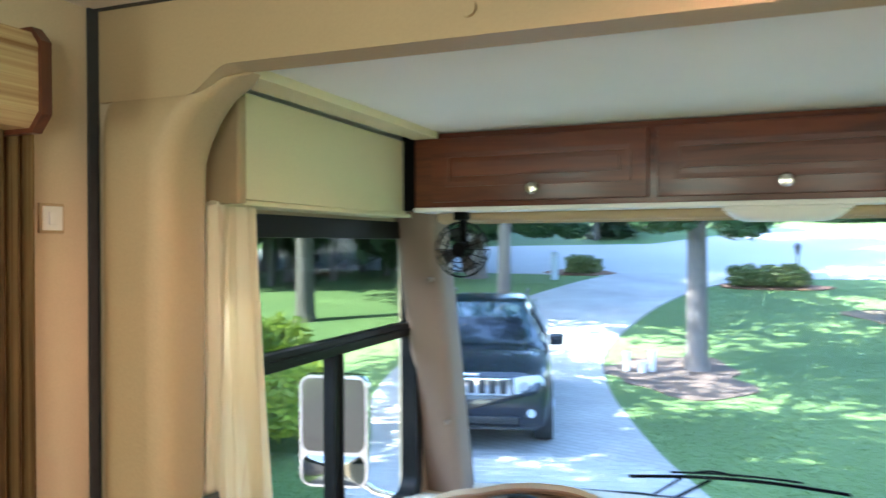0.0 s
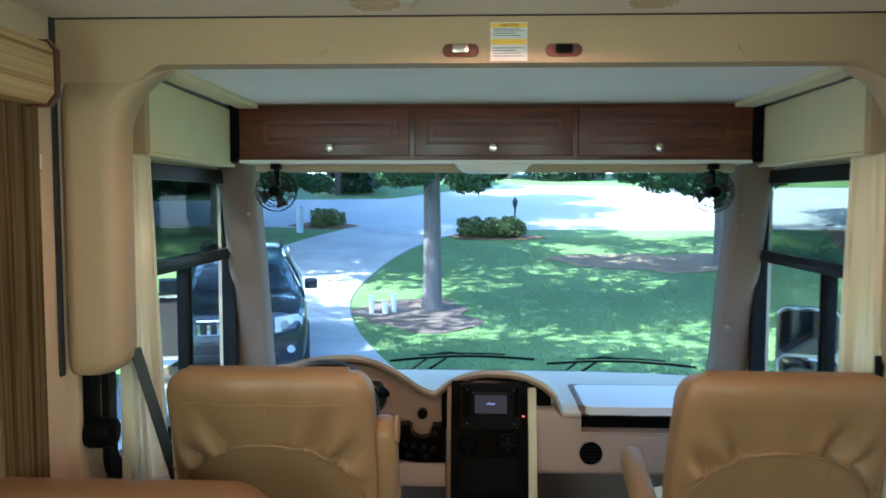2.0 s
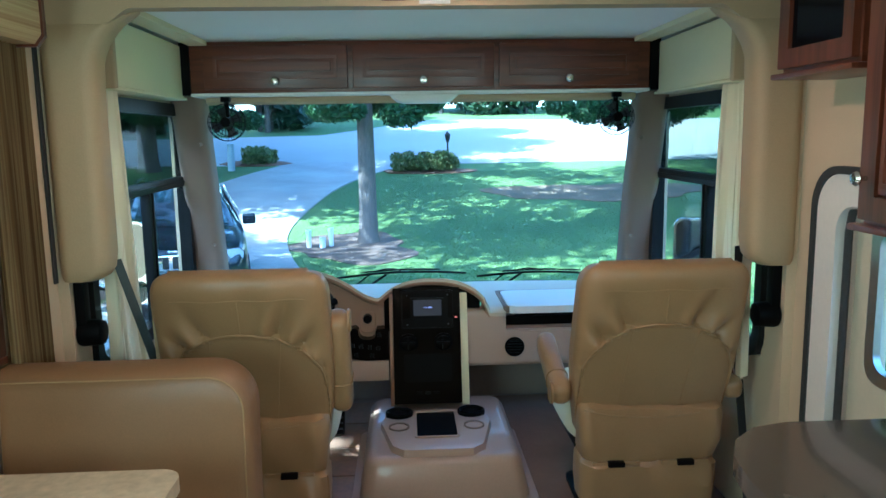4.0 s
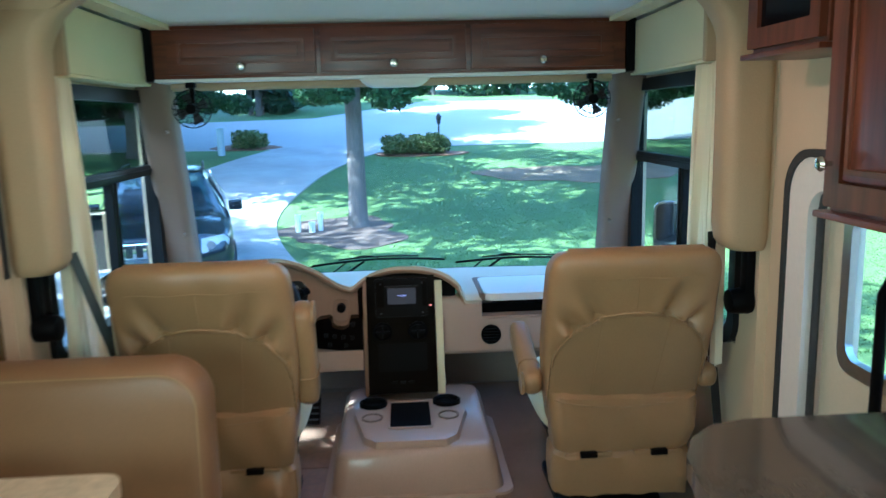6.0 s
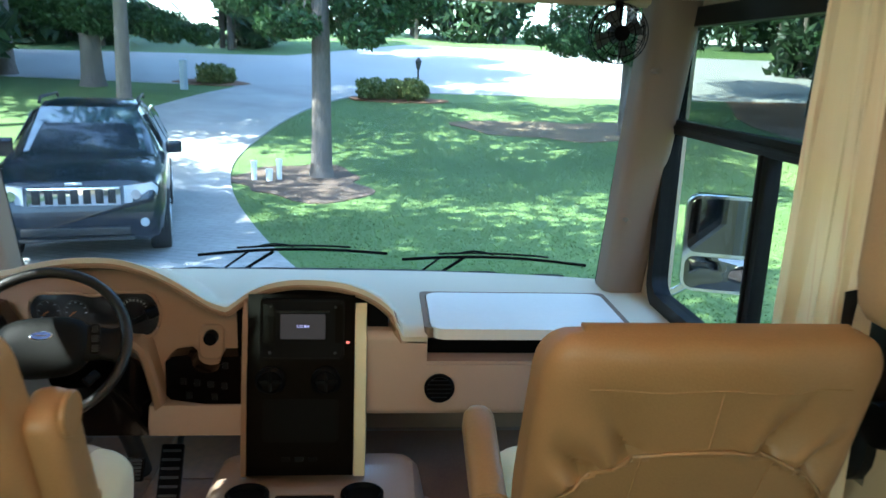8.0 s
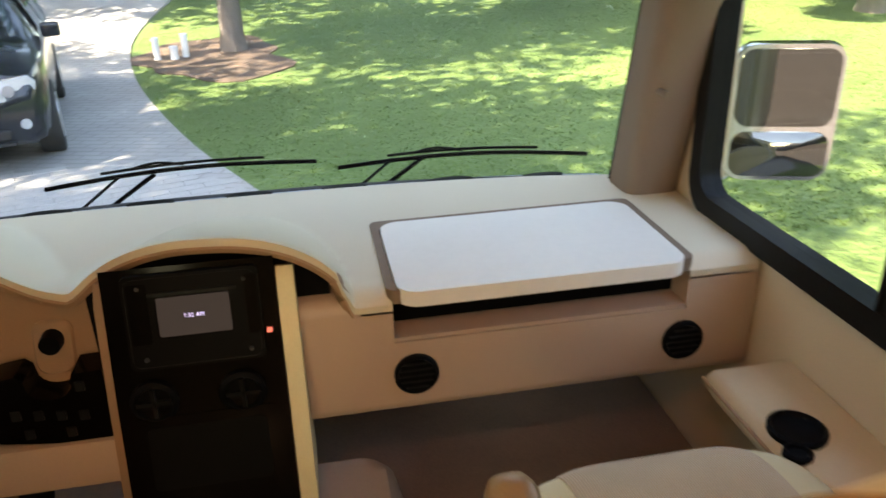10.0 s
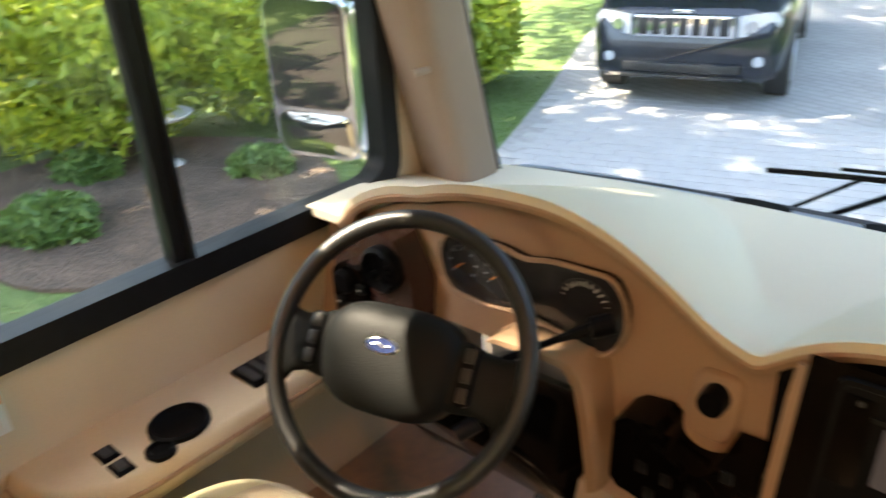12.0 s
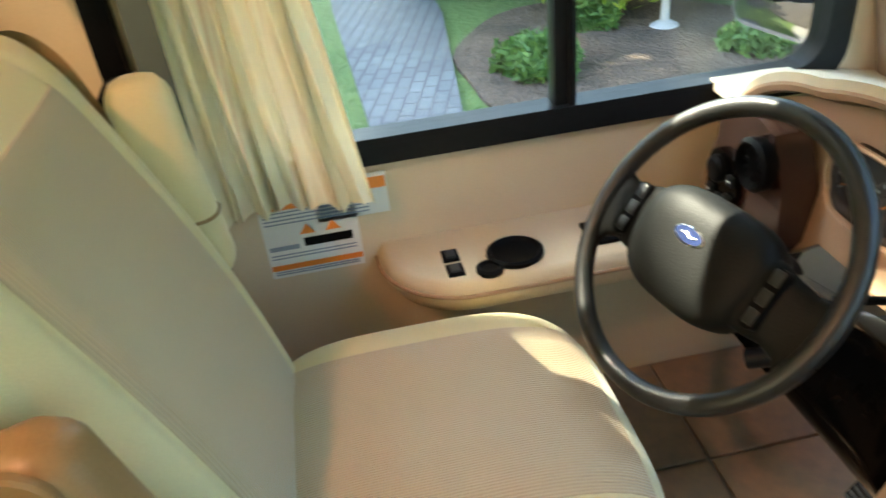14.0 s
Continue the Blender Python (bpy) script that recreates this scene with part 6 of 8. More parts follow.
# ==== steering ====
def steering_wheel():
    """Built flat with its axis on z, then tilted towards the driver."""
    t = thing("steering_wheel", 0, 0, 0, "black steering wheel with two wide spokes and an oval blue badge", "steering wheel")
    R = 0.203
    bm = bmesh.new()
    sweep(bm, [(R * math.cos(a), R * math.sin(a), 0) for a in [2 * math.pi * k / 64 for k in range(64)]], 0.0145, 12, closed=True)
    part("rim", bm, WHEEL_VINYL, t)
    bm = bmesh.new()
    rings = []
    dome = [(-0.052, 0.78), (-0.040, 0.92), (-0.020, 0.99), (0.0, 1.0)] + [(0.040 * math.sin(radians(a)) ** 0.9, math.cos(radians(a)) ** 0.55) for a in range(9, 90, 8)]
    for z, k in dome:
        ring = []
        for a in [2 * math.pi * q / 56 for q in range(56)]:
            y = 0.080 * se(math.sin(a), 0.72)
            x = (0.116 + 0.12 * (y if y < 0 else 0.25 * y)) * se(math.cos(a), 0.62)
            ring.append(Vector((x * k, -0.010 + y * k, z)))
        rings.append(ring)
    loft(bm, rings)
    hub = part("hub", bm, HUB_VINYL, t)
    bm = bmesh.new()
    loft(bm, [[Vector((0.027 * k * math.cos(a), 0.008 + 0.012 * k * math.sin(a), z)) for a in [2 * math.pi * q / 28 for q in range(28)]] for k, z in ((1.0, 0.034), (1.0, 0.0405), (0.9, 0.0415))])
    bd = part("badge_ring", bm, CHROME, hub, "chrome ring of the badge")
    bm = bmesh.new()
    loft(bm, [[Vector((0.024 * k * math.cos(a), 0.008 + 0.0100 * k * math.sin(a), z)) for a in [2 * math.pi * q / 28 for q in range(28)]] for k, z in ((1.0, 0.040), (1.0, 0.0425))])
    part("badge", bm, BLUE_OVAL, hub, "blue oval badge")
    bm = bmesh.new()
    sweep(bm, [(-0.014, 0.008, 0.0428), (-0.005, 0.010, 0.0432), (0.005, 0.006, 0.0432), (0.014, 0.009, 0.0428)], 0.0014, 5)
    part("badge_mark", bm, CHROME, hub)
    for s in (-1, 1):
        bm = bmesh.new()
        rings = []
        for x, ya, yb, zz, th in ((0.085, -0.060, 0.045, 0.004, 0.020), (0.115, -0.058, 0.042, 0.002, 0.019), (0.140, -0.055, 0.034, -0.003, 0.016), (0.165, -0.062, 0.030, -0.006, 0.013), (0.185, -0.078, 0.034, -0.007, 0.011), (0.199, -0.100, 0.045, -0.006, 0.009)):
            m, h = (ya + yb) / 2, (yb - ya) / 2
            rings.append([Vector((s * (x * math.sqrt(max(0.2, 1 - (0.9 * (m + h * math.cos(a)) / 0.203) ** 2)) if x > 0.18 else x), m + h * se(math.cos(a), 0.6), zz + th * math.sin(a) * (1.0 if math.sin(a) > 0 else 0.5))) for a in [2 * math.pi * q / 20 for q in range(20)]])
        loft(bm, rings)
        part("spoke", bm, HUB_VINYL, t)
        bm = bmesh.new()
        prism(bm, rounded(s * 0.126 - 0.011, s * 0.126 + 0.011, -0.046, 0.036, 0.008), 0.008, 0.0235, 2)
        k = part("switch_pad", bm, BLACK_PLASTIC, t)
        for y in (-0.030, -0.003, 0.024):
            part("switch", boxed(s * 0.126 - 0.008, s * 0.126 + 0.008, y - 0.011, y + 0.009, 0.021, 0.0255, 0.002), WHEEL_VINYL, k)
    bm = bmesh.new()
    rod(bm, (0, 0, -0.07), (0, 0, -0.17), 0.055, 0.05, 20)
    part("boss", bm, BLACK_PLASTIC, t)
    m = look((-0.655, -0.23, 0.70), (-0.82, 0.46, 0.13))
    t.matrix_world = m
    return t


steering_wheel()


def steering_column():
    t = thing("steering_column", -0.62, 0.0, 0.3, "black steering column shroud with a gear stalk", "steering column")
    bm = bmesh.new()
    rings = []
    for f in (0.0, 0.15, 0.5, 1.0):
        c = Vector((-0.60, -0.14, 0.60)).lerp(Vector((-0.57, 0.05, 0.40)), f)
        w, h = 0.085 + 0.03 * f, 0.06 + 0.04 * f
        rings.append([c + Vector((a, 0.55 * b, 0.85 * b)) for a, b in rounded(-w, w, -h, h, 0.03)])
    loft(bm, rings)
    part("shroud", bm, PIANO, t)
    bm = bmesh.new()
    sweep(bm, [(-0.56, -0.10, 0.655), (-0.50, -0.04, 0.685), (-0.45, 0.004, 0.706)], lambda f: 0.006 + 0.006 * (f > 0.7), 8)
    part("gear_stalk", bm, BLACK_PLASTIC, t)
    bm = bmesh.new()
    rod(bm, (-0.46, -0.012, 0.704), (-0.435, 0.01, 0.712), 0.017, 0.017)
    part("stalk_knob", bm, BLACK_PLASTIC, t)
    bm = bmesh.new()
    rod(bm, (-0.57, -0.20, 0.575), (-0.55, -0.17, 0.59), 0.014)
    part("key_barrel", bm, BLACK_FRAME, t)
    bm = bmesh.new()
    sweep(bm, [(-0.60, 0.05, 0.42), (-0.60, 0.22, 0.16), (-0.60, 0.30, 0.02)], 0.03, 10)
    part("shaft", bm, IRON, t)
    # tan ridge round the column opening
    bm = bmesh.new()
    path = [(-0.66, 0.005, 0.600), (-0.56, 0.004, 0.610), (-0.505, 0.0, 0.612), (-0.480, -0.006, 0.592), (-0.462, -0.015, 0.54), (-0.442, -0.03, 0.475), (-0.432, -0.035, 0.42)]
    loft(bm, [[Vector((x + a * 0.8, y + b, z + a * 0.6)) for a, b in ((-0.018, 0.07), (-0.018, 0.004), (-0.010, -0.006), (0.010, -0.006), (0.018, 0.004), (0.018, 0.07))] for x, y, z in path])
    part("knee_trim", bm, DASH_TAN, t, "tan ridge round the column")


steering_column()


def pedal(x, y, z, w, h, tilt, label):
    t = thing("pedal", 0, 0, 0, label, "pedal", "foot pedals")
    bm = boxed(-w / 2, w / 2, -0.012, 0.012, -h / 2, h / 2, 0.008)
    pad = part("pad", bm, BLACK_PLASTIC, t)
    for k in range(6):
        zz = -h / 2 + h * (k + 0.8) / 6.6
        part("rib", boxed(-w / 2 + 0.008, w / 2 - 0.008, -0.018, -0.010, zz - 0.004, zz + 0.004, 0.002), RUBBER, pad)
    bm = bmesh.new()
    sweep(bm, [(0, 0.01, 0), (0, 0.08, 0.1), (0, 0.12, 0.28)], 0.011, 8)
    part("arm", bm, IRON, t)
    t.matrix_world = pose(x, y, z, tilt, 0, 0)


pedal(-0.60, 0.13, 0.12, 0.12, 0.075, -35, "black ribbed brake pedal")
pedal(-0.46, 0.14, 0.10, 0.075, 0.19, -35, "tall black ribbed accelerator pedal")


# ==== captain's seats ====
def tuck(bm, depth):
    """Turns the rim of an open cover inwards."""
    ex = bmesh.ops.extrude_edge_only(bm, edges=[e for e in bm.edges if len(e.link_faces) == 1])["geom"]
    for v in ex:
        if isinstance(v, bmesh.types.BMVert):
            v.co.y += depth


def cab_seat(cx, arm_side, arm_up, label):
    """A swivel cab seat facing +y: cloth front, leather cover drawn over the back."""
    t = thing("captain_chair", cx, -0.75, 0.0, label, "chair", "captain chairs")
    z0, z1 = 0.40, 1.052

    def geo(z):
        """centre y, half depth and half width of the back at a height"""
        f = (z - z0) / (z1 - z0)
        c = -0.865 - 0.20 * f
        d = 0.078 - 0.012 * f
        w = 0.286 - 0.012 * max(0, f - 0.55) - 0.11 * max(0, 0.5 - f) ** 1.6
        q = max(0, (f - 0.86) / 0.14)
        w -= 0.060 * (1 - math.sqrt(max(0, 1 - min(1, q) ** 2.6)))
        d -= 0.045 * (1 - math.sqrt(max(0, 1 - min(1, q) ** 2.2)))
        return c, d, w

    def front_y(u, z):
        c, d, w = geo(z)
        f = (z - z0) / (z1 - z0)
        groove = 0.010 * math.exp(-((abs(u) - 0.62) / 0.045) ** 2)
        swell = 0.024 * math.sin(math.pi * min(1, max(0, f * 1.05))) + 0.020 * (1 if abs(u) > 0.62 else (abs(u) / 0.62) ** 3) * (1 - f)
        return c + (d + swell) * max(0.0, 1 - abs(u) ** 3.4) ** 0.42 - groove * (1 - abs(u) ** 8)

    def arch_z(x):
        return 0.636 + 0.205 * math.sqrt(max(0.0, 1 - (abs(x) / 0.262) ** 2.1))

    FOLDS = ((20, 0.038), (44, 0.058), (63, 0.045), (114, 0.042), (134, 0.060), (159, 0.040))

    def rear_y(u, z, out=0.0):
        c, d, w = geo(z)
        x = w * u
        y = c - d * max(0.0, 1 - abs(u) ** 4.0) ** 0.36
        above = z - arch_z(x)
        if abs(x) < 0.262 and above < 0:
            y += 0.009 * min(1, -above / 0.008)
        elif z > 0.62:
            rr, th = above, math.degrees(math.atan2(z - 0.60, x))
            fade = max(0, min(1, rr / 0.015)) * max(0, 1 - rr / 0.20) ** 1.3 * (1 - abs(u) ** 6)
            for a, deep in FOLDS:
                g = (th - a - 4 * math.sin(cx * 9 + a)) / 5.0
                y += deep * fade * math.exp(-abs(g) ** 1.3) - 0.5 * deep * fade * math.exp(-((g - 1.5) ** 2))
        y += 0.003 * math.sin(31 * x + 5 * z + cx) * math.sin(17 * z) * (1 - u * u)
        return y - out
    zs = [z0 + (z1 - z0) * (1 - (1 - k / 58) ** 1.2) for k in range(59)]
    us = [math.sin(math.pi / 2 * (1 - 2 * k / 90)) for k in range(91)]
    bm = bmesh.new()
    loft(bm, [[Vector((cx + geo(z)[2] * u, geo(z)[0] + 0.25 * geo(z)[1] * max(0.0, 1 - u * u) ** 0.4, z)) for u in us[1:-1]] + [Vector((cx - geo(z)[2] * u, front_y(-u, z), z)) for u in us] for z in zs])
    back = part("backrest", bm, SEAT_PLAIN, t, "smooth cream cloth backrest")
    # leather cover over the back, sides and top
    bm = bmesh.new()
    rings = []
    for z in zs:
        c, d, w = geo(z)
        k = 1.012
        rim = [Vector((cx + s * w * k, c + 0.70 * d, z)) for s in (1, -1)]
        rings.append([bm.verts.new(p) for p in [rim[0]] + [Vector((cx + w * k * u, rear_y(u, z, 0.004), z)) for u in us] + [rim[1]]])
    panel = bmesh.new()
    for A, B in zip(rings, rings[1:]):
        for k in range(len(A) - 1):
            x, z = (A[k].co.x + A[k + 1].co.x) / 2 - cx, (A[k].co.z + B[k].co.z) / 2
            if 0 < k < len(A) - 2 and abs(x) < 0.25 and z < arch_z(x) - 0.010:
                panel.faces.new([panel.verts.new(v.co) for v in (A[k], A[k + 1], B[k + 1], B[k])])
            else:
                bm.faces.new((A[k], A[k + 1], B[k + 1], B[k]))
    bmesh.ops.remove_doubles(panel, verts=panel.verts[:], dist=0.0002)
    c, d, w = geo(z1)
    top = [[bm.verts.new((v.co.x, v.co.y + (c + 0.70 * d - v.co.y) * f, z1 + 0.007 * math.sin(math.pi * f * 0.5))) for v in rings[-1]] for f in (0.3, 0.6, 1.0)]
    for A, B in zip([rings[-1]] + top, top):
        for k in range(len(A) - 1):
            bm.faces.new((A[k], A[k + 1], B[k + 1], B[k]))
    for v in [v for v in bm.verts if not v.link_faces]:
        bm.verts.remove(v)
    cover = part("back_cover", bm, LEATHER, t, "tan leather cover gathered above an arched panel")
    part("back_panel", panel, LEATHER_DARK, cover, "smooth arched leather panel")
    # ribbed centre of the front
    bm = bmesh.new()
    rows = [[bm.verts.new((cx + geo(z)[2] * 0.61 * (q / 14 - 1), front_y(0.61 * (q / 14 - 1), z) + 0.003, z)) for q in range(29)] for z in zs[2:52]]
    for A, B in zip(rows, rows[1:]):
        for k in range(28):
            bm.faces.new((A[k], A[k + 1], B[k + 1], B[k]))
    tuck(bm, -0.02)
    part("centre_panel", bm, SEAT_CLOTH, back, "ribbed beige cloth centre")
    # piping and seams
    bm = bmesh.new()
    xs = [0.262 * math.sin(math.pi / 2 * (k / 20 - 1)) for k in range(41)]
    sweep(bm, [(cx + x, rear_y(x / geo(arch_z(x))[2], arch_z(x) + 0.006, 0.006), arch_z(x) + 0.003) for x in xs], 0.0042, 6)
    part("piping", bm, LEATHER_DARK, cover, "piped edge of the arch")

    def seam(pts, r=0.0016):
        bm = bmesh.new()
        sweep(bm, [(cx + x, rear_y(x / geo(z)[2], z, 0.0045), z) for x, z in pts], r, 5)
        part("seam", bm, THREAD, cover)
    for x0, x1 in ((-0.105, -0.13), (0.125, 0.085)):
        seam([(x1 + (x0 - x1) * q / 10, 0.47 + (arch_z(x0) - 0.475) * q / 10) for q in range(11)])
    seam([(0.0, 0.85 + 0.11 * q / 5) for q in range(6)])
    seam([(-0.215 + 0.43 * q / 16, 0.965 + 0.002 * math.sin(q)) for q in range(17)])
    # lower cover with its pocket edge, and the skirt below
    for nm, tab, mat in (("cover_skirt", ((0.545, 0.246, -0.955, -0.85), (0.525, 0.262, -0.985, -0.85), (0.48, 0.262, -0.992, -0.85), (0.40, 0.256, -0.985, -0.84), (0.335, 0.248, -0.972, -0.80), (0.312, 0.243, -0.962, -0.80)), LEATHER),
                         ("lower_skirt", ((0.310, 0.240, -0.958, -0.78), (0.295, 0.250, -0.972, -0.78), (0.22, 0.252, -0.970, -0.78), (0.14, 0.245, -0.95, -0.78)), LEATHER)):
        bm = bmesh.new()
        rings = []
        for z, w, y0, y1 in tab:
            sag = 0.028 if z > 0.5 else 0.004
            rings.append([Vector((cx + a, b + (0.005 * math.sin(a * 37 + z * 20) + 0.004 * math.sin(a * 71 - z * 45)) * (b < -0.93), z - sag * max(0, 1 - (a / w) ** 2) + 0.006 * math.sin(a * 19))) for a, b in [(x, y) for x, y in rounded(-w, w, y0, y1, 0.05, 8)]])
        vs = []
        for r in rings:                                   # finer points along the rear edge
            out = []
            for i, p in enumerate(r):
                q = r[(i + 1) % len(r)]
                out += [p.lerp(q, k / 16) for k in range(16)] if (p - q).length > 0.3 else [p]
            for p in out:
                x = p.x - cx
                if p.y < -0.93:
                    p.y += 0.005 * math.sin(x * 37 + p.z * 20) + 0.004 * math.sin(x * 71 - p.z * 45)
            vs.append(out)
        loft(bm, vs)
        sk = part(nm, bm, mat, t)
        if nm == "cover_skirt":
            bm = bmesh.new()
            sweep(bm, [(cx + x, -0.993 + 0.03 * (abs(x) / 0.26) ** 6, 0.517 - 0.03 * (1 - (x / 0.26) ** 2)) for x in [-0.25 + 0.5 * k / 16 for k in range(17)]], 0.003, 5)
            part("seam", bm, LEATHER_DARK, sk)
    for x in (-0.13, 0.12):
        bk = part("buckle", boxed(cx + x - 0.03, cx + x + 0.03, -0.990, -0.965, 0.300, 0.320, 0.005), BLACK_PLASTIC, t, "small black clip")
        part("strap", boxed(cx + x - 0.085, cx + x + 0.085, -0.978, -0.966, 0.304, 0.316, 0.002), LEATHER_DARK, bk)
    # cushion
    a, b, cy = 0.270, 0.275, -0.605

    def top_z(u, v):
        r = min(1.0, (abs(u) ** 3.6 + abs(v) ** 4) ** (1 / 3.8))
        return 0.445 + 0.082 * max(0.0, 1 - r ** 3.2) ** 0.5 - 0.012 * math.exp(-(u / 0.4) ** 2) * (1 - v * v) - 0.008 * math.exp(-((abs(u) - 0.62) / 0.06) ** 2) * (1 - r) ** 0.3 - 0.02 * max(0, v) ** 3
    bm = bmesh.new()
    rings = []
    ang = [2 * math.pi * k / 80 for k in range(80)]

    def at(r, q):
        return r * se(math.cos(q), 0.5), r * se(math.sin(q), 0.5)
    for z, r in ((0.335, 0.93), (0.36, 0.985), (0.41, 1.0)):
        rings.append([Vector((cx + a * at(r, q)[0], cy + b * at(r, q)[1], z)) for q in ang])
    for r in (1.0, 0.985, 0.96, 0.92, 0.87, 0.8, 0.72, 0.66, 0.6, 0.5, 0.35, 0.2, 0.05):
        rings.append([Vector((cx + a * at(r, q)[0], cy + b * at(r, q)[1], top_z(*at(r, q)))) for q in ang])
    loft(bm, rings)
    cu = part("cushion", bm, SEAT_PLAIN, t, "smooth cream cloth cushion")
    bm = bmesh.new()
    rows = [[bm.verts.new((cx + a * 0.62 * (q / 14 - 1), cy + b * (-0.97 + 1.86 * r / 24), top_z(0.62 * (q / 14 - 1), -0.97 + 1.86 * r / 24) + 0.003)) for q in range(29)] for r in range(25)]
    for A, B in zip(rows, rows[1:]):
        for k in range(28):
            bm.faces.new((A[k], A[k + 1], B[k + 1], B[k]))
    ex = bmesh.ops.extrude_edge_only(bm, edges=[e for e in bm.edges if len(e.link_faces) == 1])["geom"]
    for v in ex:
        if isinstance(v, bmesh.types.BMVert):
            v.co.z -= 0.02
    part("cushion_panel", bm, SEAT_CLOTH, cu, "ribbed beige cloth centre")
    part("seat_frame", boxed(cx - 0.23, cx + 0.23, -0.84, -0.40, 0.27, 0.345, 0.02), BLACK_PLASTIC, t)
    bm = bmesh.new()
    loft(bm, [[Vector((cx + p * k, -0.62 + q * k, z)) for p, q in rounded(-0.2, 0.2, -0.2, 0.2, 0.05)] for z, k in ((0.0, 1.0), (0.03, 1.0), (0.04, 0.8), (0.27, 0.78))])
    part("pedestal", bm, BLACK_PLASTIC, t)

    def armrest(ax, axis, hw, hd, mat, label, cap):
        bm = bmesh.new()
        A = [Vector((ax, y, z)) for y, z in axis]
        e0, e1 = (A[1] - A[0]).normalized(), (A[-1] - A[-2]).normalized()
        P = [(A[0] - e0 * 0.032, 0.35), (A[0] - e0 * 0.026, 0.7), (A[0] - e0 * 0.012, 0.92)] + [(p, 1.0) for p in A] + [(A[-1] + e1 * 0.012, 0.92), (A[-1] + e1 * 0.026, 0.7), (A[-1] + e1 * 0.032, 0.35)]
        rings = []
        for i, (p, k) in enumerate(P):
            d = (P[min(i + 1, len(P) - 1)][0] - P[max(i - 1, 0)][0]).normalized()
            side = Vector((1, 0, 0))
            up = side.cross(d)
            rings.append([p + side * x * k + up * y * k for x, y in rounded(-hw, hw, -hd, hd, min(hw, hd) * 0.8, 6)])
        loft(bm, rings)
        arm = part("armrest", bm, mat, t, label)
        bm = bmesh.new()
        m = A[0].lerp(A[1], 0.75)
        sweep(bm, [m + Vector((x, 0, 0)) + (A[1] - A[0]).cross(Vector((1, 0, 0))).normalized() * y for x, y in rounded(-hw - 0.001, hw + 0.001, -hd - 0.001, hd + 0.001, min(hw, hd) * 0.8, 6)], 0.003, 5, closed=True)
        part("seam", bm, THREAD, arm)
        if cap:
            s = cap
            bm = bmesh.new()
            y, z = axis[-1] if s > 0 else axis[0]
            prof = [(0.040, -0.004), (0.040, 0.003), (0.037, 0.006), (0.034, 0.0055), (0.005, 0.0065)]
            loft(bm, [[Vector((ax + s * (hw + q), y + r * math.cos(k), z + r * math.sin(k))) for k in [2 * math.pi * j / 32 for j in range(32)]] for r, q in prof])
            part("pivot_cap", bm, mat, arm, "round cloth-covered pivot cap")
    if arm_up:
        armrest(cx + 0.305, ((-0.865, 0.545), (-0.895, 0.66), (-0.93, 0.78), (-0.95, 0.855)), 0.038, 0.055, LEATHER, "padded tan armrest folded up", 1)
        armrest(cx - 0.290, ((-0.905, 0.66), (-0.915, 0.76), (-0.925, 0.85), (-0.93, 0.925)), 0.030, 0.044, SEAT_PLAIN, "cream cloth armrest folded up", 0)
    else:
        armrest(cx - 0.315, ((-0.90, 0.555), (-0.80, 0.585), (-0.70, 0.620), (-0.60, 0.655)), 0.036, 0.044, LEATHER, "padded tan armrest folded down", -1)
        armrest(cx + 0.300, ((-0.93, 0.565), (-0.80, 0.585), (-0.70, 0.605), (-0.60, 0.62)), 0.036, 0.040, LEATHER, "padded tan armrest folded down", 0)
    return t


cab_seat(-0.640, 1, True, "tan leather-covered driver seat with its armrest folded up")
cab_seat(0.765, -1, False, "tan leather-covered passenger seat with its armrest down")


